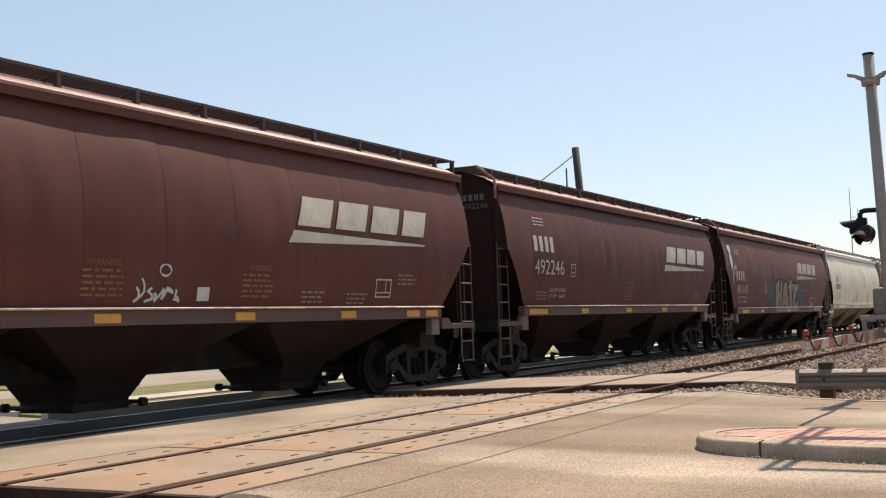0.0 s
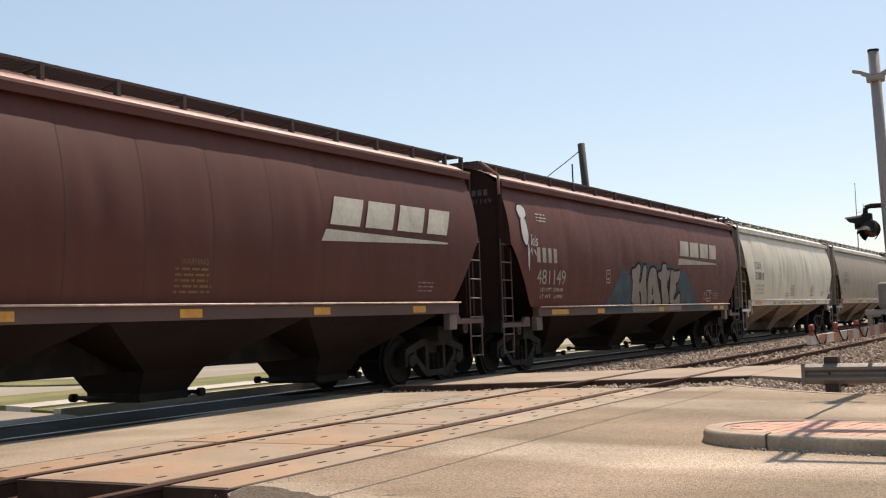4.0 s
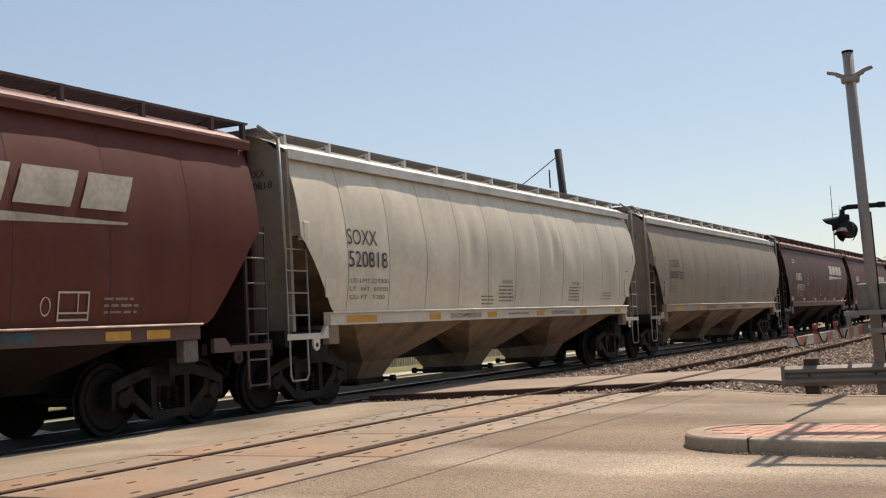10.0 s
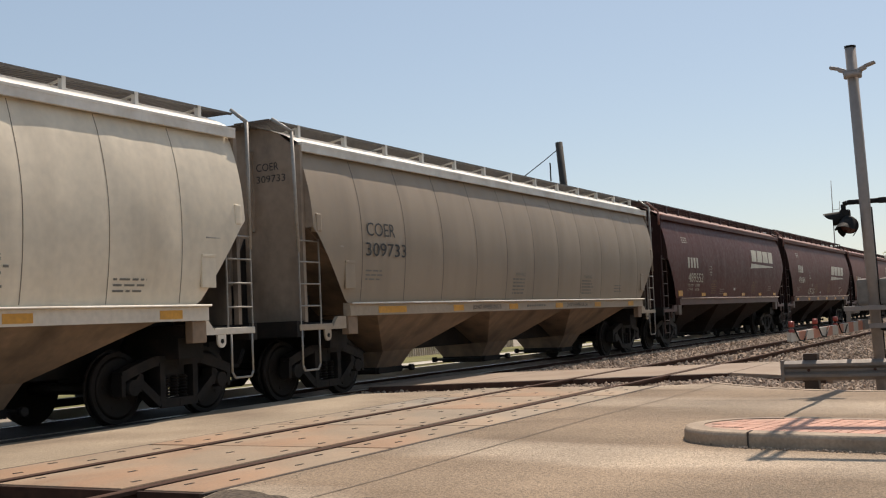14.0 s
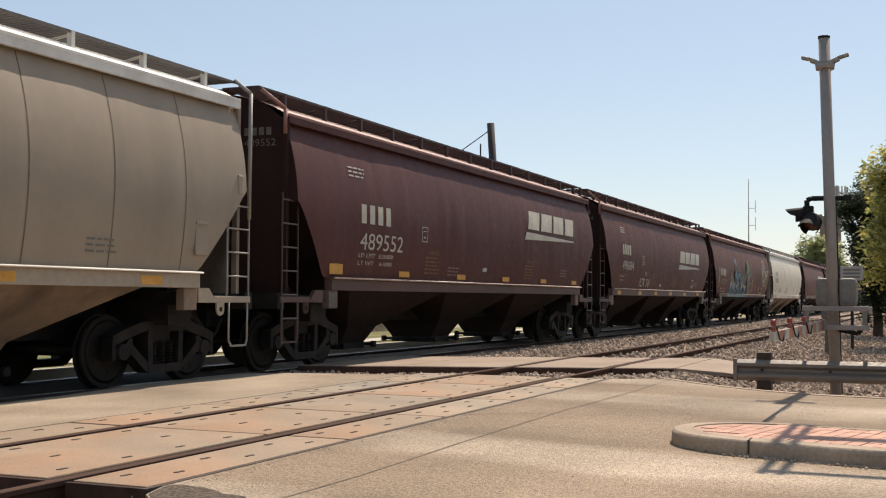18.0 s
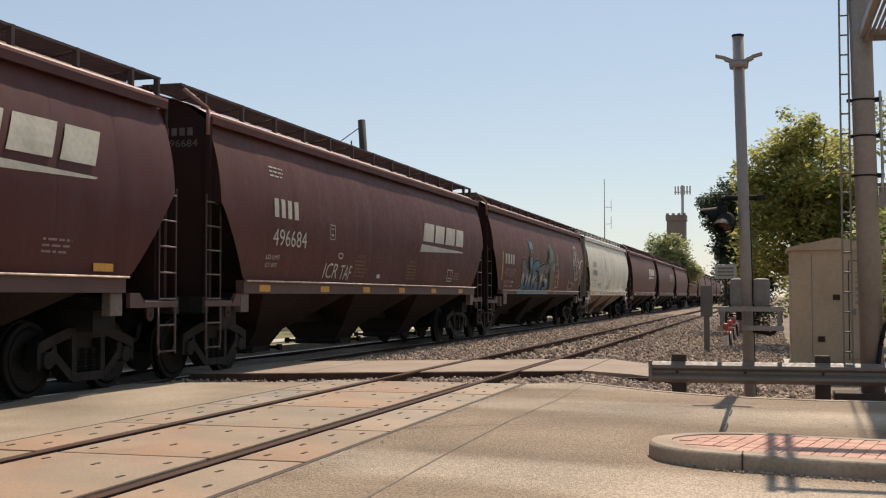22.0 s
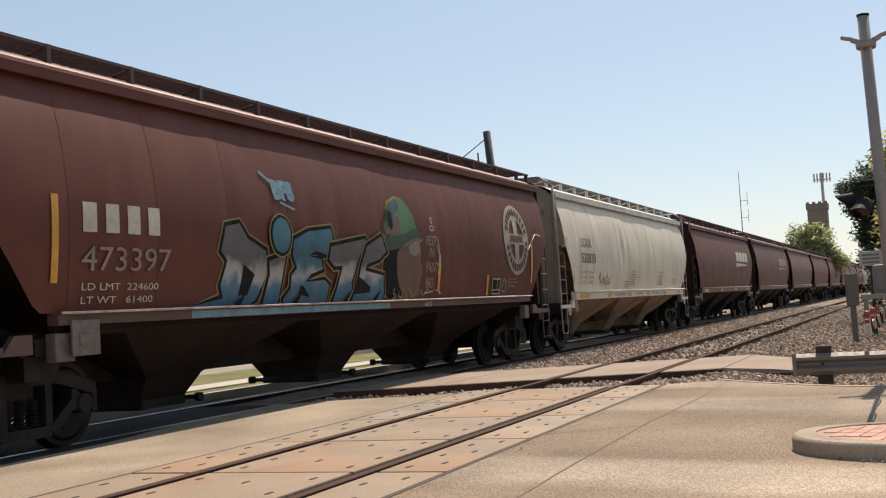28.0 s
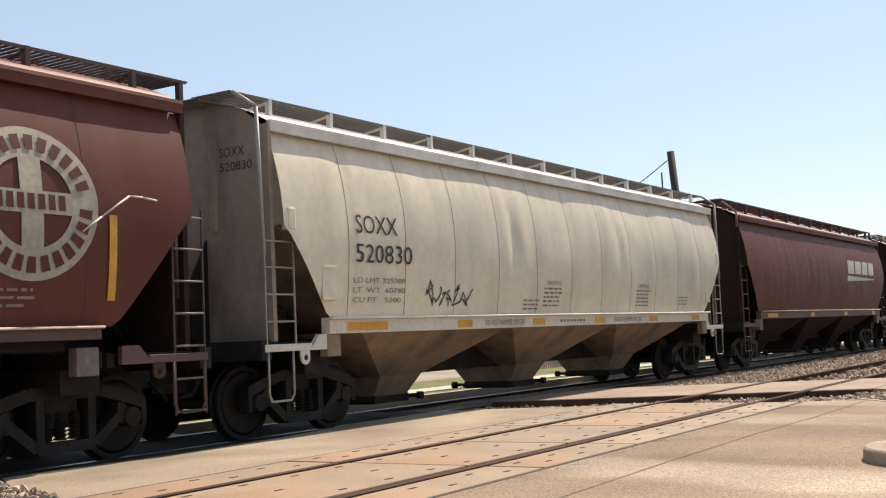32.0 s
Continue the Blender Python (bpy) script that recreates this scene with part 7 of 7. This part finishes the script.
blob(c3, -8.10, 2.92, 0.15, 0.30, M_WHITESPRAY, 31, "tag", "white sprayed oval", 0.12)
blob(c3, -8.08, 3.32, 0.20, 0.14, M_WHITESPRAY, 32, "tag", "white sprayed dome", 0.12)
blob(c3, -8.00, 2.40, 0.04, 0.26, M_WHITESPRAY, 33, "tag", "white sprayed drip", 0.2)
lettered(c3, "kis", -7.86, -7.5, 2.62, 2.86, M_WHITESPRAY, 0.0, 0.012, "tag", "thin white sprayed tag", 0.3)
scribble(c3, -7.95, 2.42, 0.4, 0.16, M_WHITESPRAY, 2, 0.022, 3)
part("sill_paint", boxes((1.576, 1.580, -1.7, 2.4, 1.305, 1.44)), M_TANSPRAY, c3, "sprayed stretch of the sill")
for y0, y1 in ((-3.6, -1.704), (2.404, 4.6)):
    part("sill_paint", boxes((1.576, 1.580, y0, y1, 1.32, 1.44)), M_TEALSPRAY, c3, "teal sprayed stretch of the sill")
scribble(c1, -0.55, 1.55, 0.85, 0.28, M_WHITESPRAY, 5, 0.035, 5)
ring_tag(c8, 6.04, 1.68, 0.12, 0.12, M_LETTER, 0.014)
ring_tag(c3, 4.80, 1.69, 0.07, 0.09, M_LETTER, 0.014)
ring_tag(c1, -0.02, 1.94, 0.10, 0.07, M_WHITESPRAY)
lettered(c7, "ICR", -4.02, -3.3, 1.56, 1.84, M_LETTER, 0.0, 0.012, "tag", "thin sprayed tag", 0.3)
lettered(c7, "TAF", -3.12, -2.5, 1.54, 1.82, M_LETTER, 0.0, 0.012, "tag", "thin sprayed tag", 0.3)
ring_tag(c7, -3.22, 1.99, 0.11, 0.05, M_LETTER)
scribble(c9, -4.75, 1.62, 1.3, 0.38, M_BLACK, 9, 0.024, 7)
scribble(c8, -4.3, 1.62, 0.9, 0.2, M_FADED, 10, 0.022, 5)
RIM = [(0.075, M_OCHRE), (0.052, M_BLKSPRAY)]
sprayed_letter(c8, [(-4.48, 2.12), (-4.36, 2.41), (-4.05, 2.46), (-3.86, 2.28), (-3.42, 2.14), (-3.38, 1.85), (-3.6, 1.55), (-3.75, 1.46), (-5.1, 1.46), (-4.38, 1.57), (-4.46, 1.72), (-4.33, 2.01)], M_SILVERFADE, 0, 0.008, RIM, [[(-3.95, 1.97), (-3.68, 1.85), (-3.83, 1.60), (-4.04, 1.60)]])
sprayed_letter(c8, [(-3.35, 2.02), (-3.14, 2.06), (-2.92, 2.10), (-2.98, 1.95), (-3.06, 1.46), (-3.45, 1.46), (-3.32, 1.85)], M_SILVERFADE, 0, 0.018, RIM)
sprayed_letter(c8, [(-2.72, 2.30), (-2.34, 2.42), (-1.66, 2.49), (-1.58, 2.30), (-1.77, 2.12), (-2.11, 2.17), (-2.31, 2.10), (-1.95, 2.06), (-1.90, 1.93), (-2.22, 1.86), (-2.36, 1.76), (-1.83, 1.78), (-1.66, 1.71), (-1.72, 1.46), (-2.92, 1.46), (-2.95, 1.54), (-2.77, 1.67), (-2.77, 1.84), (-2.63, 1.94), (-2.76, 2.10)], M_BLUEFADE, 0, 0.028, RIM, [[(-2.5, 1.72), (-2.42, 1.7), (-2.2, 1.55), (-2.55, 1.6)]])
sprayed_letter(c8, [(-1.68, 2.24), (-0.55, 2.38), (-0.42, 2.25), (-0.74, 2.14), (-0.86, 1.96), (-0.98, 1.75), (-0.88, 1.46), (-1.53, 1.46), (-1.42, 1.68), (-1.3, 1.98), (-1.57, 1.97), (-1.74, 2.06)], M_SILVERFADE, 0, 0.038, RIM)
sprayed_letter(c8, [(-0.52, 2.27), (0.01, 2.44), (0.2, 2.21), (-0.07, 2.09), (-0.51, 2.01), (-0.57, 1.92), (0.11, 1.85), (0.17, 1.59), (0.1, 1.46), (-0.94, 1.46), (-0.87, 1.58), (-0.34, 1.60), (-0.34, 1.68), (-0.74, 1.83), (-0.70, 2.0)], M_SILVERFADE, 0, 0.048, RIM)
for u in (-4.2, -2.75, -1.25, -0.25):
    sprayed(c8, [(u, 1.48), (u + 0.16, 1.48), (u + 0.3, 1.66)], M_BLKSPRAY, "letter_spike", "black sprayed spike", 0.062)
part("sill_paint", boxes((1.576, 1.580, -5.1, 0.4, 1.352, 1.44)), M_SKYSPRAY, c8, "pale blue sprayed stretch of the sill")
blob(c8, -3.06, 2.35, 0.31, 0.29, M_OCHRE, 4, "letter_outline", "pale yellow sprayed rim", 0.05, 0.034)
blob(c8, -3.06, 2.35, 0.285, 0.27, M_BLKSPRAY, 4, "letter_outline", "black sprayed outline", 0.05, 0.037)
blob(c8, -3.06, 2.35, 0.24, 0.23, M_BLUEFADE, 4, "letter_dot", "blue sprayed dot", 0.05, 0.041)
lettered(c8, "BFS", -3.2, -2.58, 2.82, 3.10, M_SKYSPRAY, 0.03, 0.012, "tag", "pale blue sprayed tag", -0.25)
for pts in ([(-3.42, 3.16), (-3.4, 3.2), (-3.18, 3.09), (-3.2, 3.05)], [(-3.0, 2.78), (-2.99, 2.81), (-2.6, 2.73), (-2.62, 2.70)]):
    sprayed(c8, pts, M_SKYSPRAY, "tag", "pale blue sprayed dash", 0.012)
DOME = [(0.20, 2.22), (0.20, 2.62), (0.32, 2.72), (0.42, 2.98), (0.62, 3.06), (0.84, 3.12), (1.08, 3.08), (1.28, 2.98), (1.44, 2.80), (1.52, 2.60), (1.72, 2.52), (1.74, 2.44), (1.60, 2.40), (1.66, 2.20), (1.62, 2.08), (1.72, 1.94), (1.68, 1.82), (1.56, 1.62), (1.40, 1.50), (0.30, 1.50), (0.12, 1.80)]
sprayed(c8, softened(grown(DOME, 0.028), 1), M_OCHRE, "sprayed_shape", "thin ochre sprayed rim", 0.010)
sprayed(c8, softened([(0.20, 2.24), (0.9, 2.30), (1.0, 2.1), (0.8, 1.75), (0.98, 1.50), (0.32, 1.50), (0.14, 1.82)], 1), M_BLKSPRAY, "sprayed_shape", "black sprayed shape", 0.016)
sprayed(c8, softened([(0.70, 2.26), (1.1, 2.32), (1.56, 2.46), (1.64, 2.20), (1.60, 2.08), (1.70, 1.94), (1.66, 1.82), (1.55, 1.64), (1.38, 1.51), (1.0, 1.50), (0.72, 1.78), (0.66, 2.05)], 1), M_SKINSPRAY, "sprayed_shape", "russet sprayed shape", 0.022)
sprayed(c8, softened([(1.12, 2.34), (1.55, 2.44), (1.62, 2.20), (1.30, 2.16), (1.14, 2.24)], 1), M_TANSPRAY, "sprayed_shape", "pale tan sprayed patch", 0.028)
sprayed(c8, softened([(0.20, 2.46), (0.20, 2.62), (0.32, 2.72), (0.42, 2.98), (0.62, 3.06), (0.84, 3.12), (1.08, 3.08), (1.28, 2.98), (1.44, 2.80), (1.50, 2.58), (1.0, 2.46)], 1), M_GREENSPRAY, "sprayed_shape", "green sprayed dome shape", 0.028)
sprayed(c8, softened([(0.46, 2.98), (0.66, 3.05), (0.82, 3.08), (0.86, 2.92), (0.66, 2.86), (0.54, 2.64), (0.50, 2.80)], 1), M_TEALSPRAY, "sprayed_shape", "dull teal sprayed patch", 0.034)
sprayed(c8, [(0.22, 2.50), (0.30, 2.66), (0.44, 2.72), (0.54, 2.58), (0.60, 2.78), (0.80, 2.80), (0.84, 2.52), (0.5, 2.44)], M_SKINSPRAY, "sprayed_shape", "rust-red sprayed flash", 0.034)
sprayed(c8, [(0.34, 2.64), (0.40, 2.88), (0.52, 2.86), (0.54, 2.62), (0.46, 2.56)], M_BLKSPRAY, "sprayed_shape", "dark sprayed patch", 0.038)
sprayed(c8, softened([(0.20, 2.22), (0.20, 2.44), (0.9, 2.50), (1.40, 2.62), (1.54, 2.60), (1.72, 2.52), (1.73, 2.45), (1.40, 2.47), (1.0, 2.36), (0.7, 2.26)], 1), M_DKGREEN, "sprayed_shape", "dark green sprayed band", 0.040)
for word, u, w, v in (("REST", 1.92, 0.46, 2.36), ("IN", 2.05, 0.22, 2.16), ("PAINT", 1.92, 0.54, 1.92), ("BRO", 1.95, 0.30, 1.66)):
    lettered(c8, word, u, u + w, v, v + 0.16, M_LETTER, -0.005, 0.010, "tag", "thin white sprayed tag", 0.15)
ring_tag(c8, 2.20, 2.66, 0.10, 0.04, M_LETTER, 0.02)
ring_tag(c8, 2.20, 2.80, 0.05, 0.05, M_LETTER, 0.018)
scribble(c8, 2.40, 1.75, 0.12, 0.75, M_LETTER, 24, 0.018, 2)
scribble(c8, 1.86, 1.54, 0.75, 0.10, M_LETTER, 26, 0.018, 2)
bm = text_mesh("VACK", 0.10, 0.9, 0.0, 0.3)
for w in bm.verts:
    w.co = Vector((1.582, 1.78 + w.co.x, 1.345 + w.co.y))
part("lettering", bm, M_LETTER, c8, "small white tag on the sill")
scribble(c8, 0.45, 1.49, 1.25, 0.20, M_OCHRE, 25, 0.022, 8, 0.075)


def round_emblem(car, u, v, ru, rv):
    """A round emblem: pale ring and cross on dark quarters, with plain bars for its lettering."""
    def ring(r0, r1, mt, lift, name, label):
        bm = bmesh.new()
        n = 48
        a = [bm.verts.new((u + ru * r0 * math.cos(2 * math.pi * k / n), v + rv * r0 * math.sin(2 * math.pi * k / n), 0)) for k in range(n)]
        b = [bm.verts.new((u + ru * r1 * math.cos(2 * math.pi * k / n), v + rv * r1 * math.sin(2 * math.pi * k / n), 0)) for k in range(n)]
        for k in range(n):
            bm.faces.new((a[k], b[k], b[(k + 1) % n], a[(k + 1) % n]))
        return part(name, on_side(ruled(bm), lift), mt, car, label)
    ring(0.60, 1.0, M_WORN, 0.012, "emblem_ring", "cream painted ring")
    bars(car, [(u - ru * 0.16, u + ru * 0.16, v - rv * 0.6, v + rv * 0.6), (u - ru * 0.6, u - ru * 0.16, v - rv * 0.15, v + rv * 0.15), (u + ru * 0.16, u + ru * 0.6, v - rv * 0.15, v + rv * 0.15)], M_WORN, "emblem_cross", "cream painted cross", 0.012)
    bm = bmesh.new()
    for k in range(26):
        if k in (0, 12, 13):
            continue
        a = 2 * math.pi * k / 26 + 0.1
        for r0, r1 in ((0.70, 0.90),):
            d = 0.075
            poly(bm, [(u + ru * r * math.cos(a + s), v + rv * r * math.sin(a + s)) for r, s in ((r0, -d), (r1, -d), (r1, d), (r0, d))])
    part("emblem_print", on_side(ruled(bm), 0.022), M_BROWN, car, "brown bars round the emblem")["kind"] = "stuff"
    bars(car, [(u - ru * 0.52 + 0.12 * k, u - ru * 0.52 + 0.12 * k + 0.08, v - 0.07, v + 0.08) for k in range(7)], M_BROWN, "emblem_print", "brown bars across the emblem", 0.022)


round_emblem(c8, 6.82, 2.62, 0.80, 0.73)
part("grab_iron", chain(bmesh.new(), [(side_x(z) + 0.05, y, z) for y, z in ((7.38, 2.36), (7.62, 2.52), (8.0, 2.76), (8.18, 2.76), (8.38, 2.74))], 0.011, 6), M_LETTER, c8, "pale bent grab iron")

# lay the markings onto the uneven plates
for k, (c, _) in enumerate(CARS[:10]):
    size = SIZES.get(k, (HB, HS))
    hb, sh = size[0], size[3] if len(size) > 3 else 0.0
    for p in c.children:
        if p.name.split(".")[0] in MARKS:
            for v in p.data.vertices:
                z = v.co.z
                w = min(1, (z - 1.47) * 2) * min(1, max(0, (3.8 - z) * 3)) * min(1, max(0, (hb - abs(v.co.y - sh)) * HB / hb * 2))
                v.co.x += max(0, w) * unevenness((v.co.y - sh) * HB / hb, z, k + 1, DENTS.get(SPEC[k][1], 0.7))


def motions():
    for c, y in CARS:
        walk(c, [(t, pose(TX, y - s, -0.05)) for t, s in ROLLED])
    ts = [0.15 * k for k in range(214)]
    turn = [(t, float(np.interp(t, [r[0] for r in ROLLED], [r[1] for r in ROLLED])) / 0.457) for t in ts]
    for w, a in WHEELS:
        walk(w, [(t, pose(0, a, 0.457, math.degrees(q))) for t, q in turn])



def lowered(car, drop):
    """Sets the lower edge of the sides, the sill and the end frames deeper on one car."""
    for p in car.children:
        if p.type == "MESH" and p.name.split(".")[0] not in ("truck", "wheel", "axle"):
            if p.data.users > 1:
                p.data = p.data.copy()
            for v in p.data.vertices:
                v.co.z -= drop * float(np.interp(v.co.z + p.location.z, (0.55, 0.95, 1.48, 2.4), (0, 1, 1, 0)))


for p in c8.children:
    if p.name.split(".")[0] == "side_sill":
        p.data = p.data.copy()
        for v in p.data.vertices:
            if v.co.z < 1.3:
                v.co.z += 0.075
for sx in (-1, 1):
    part("side_sheet", boxes((min(sx * 1.38, sx * 1.46), max(sx * 1.38, sx * 1.46), -7.3, 7.3, 1.24, 1.40)), M_UNDERB, c8, "grimy, shade-coloured upper edge of the hopper sheets")
lowered(c3, 0.11)
lowered(c8, 0.05)
part("jacking_plate", boxes((1.578, 1.600, -7.2, -6.78, 0.98, 1.34), (1.600, 1.612, -7.1, -6.92, 1.08, 1.2)), M_WORNPLATE, c8, "pale worn plate under the sill")
for c, drop in ((c1, 0.075), (c2, 0.065), (c3, 0.065), (c4, 0.11), (c5, 0.08), (c6, 0.03), (c8, 0.075), (c9, 0.06)):
    for p in c.children:
        if p.name.split(".")[0] in ("roof_walkway", "walkway_bracket", "end_walkway", "end_bracket"):
            p.location.z -= drop

motions()
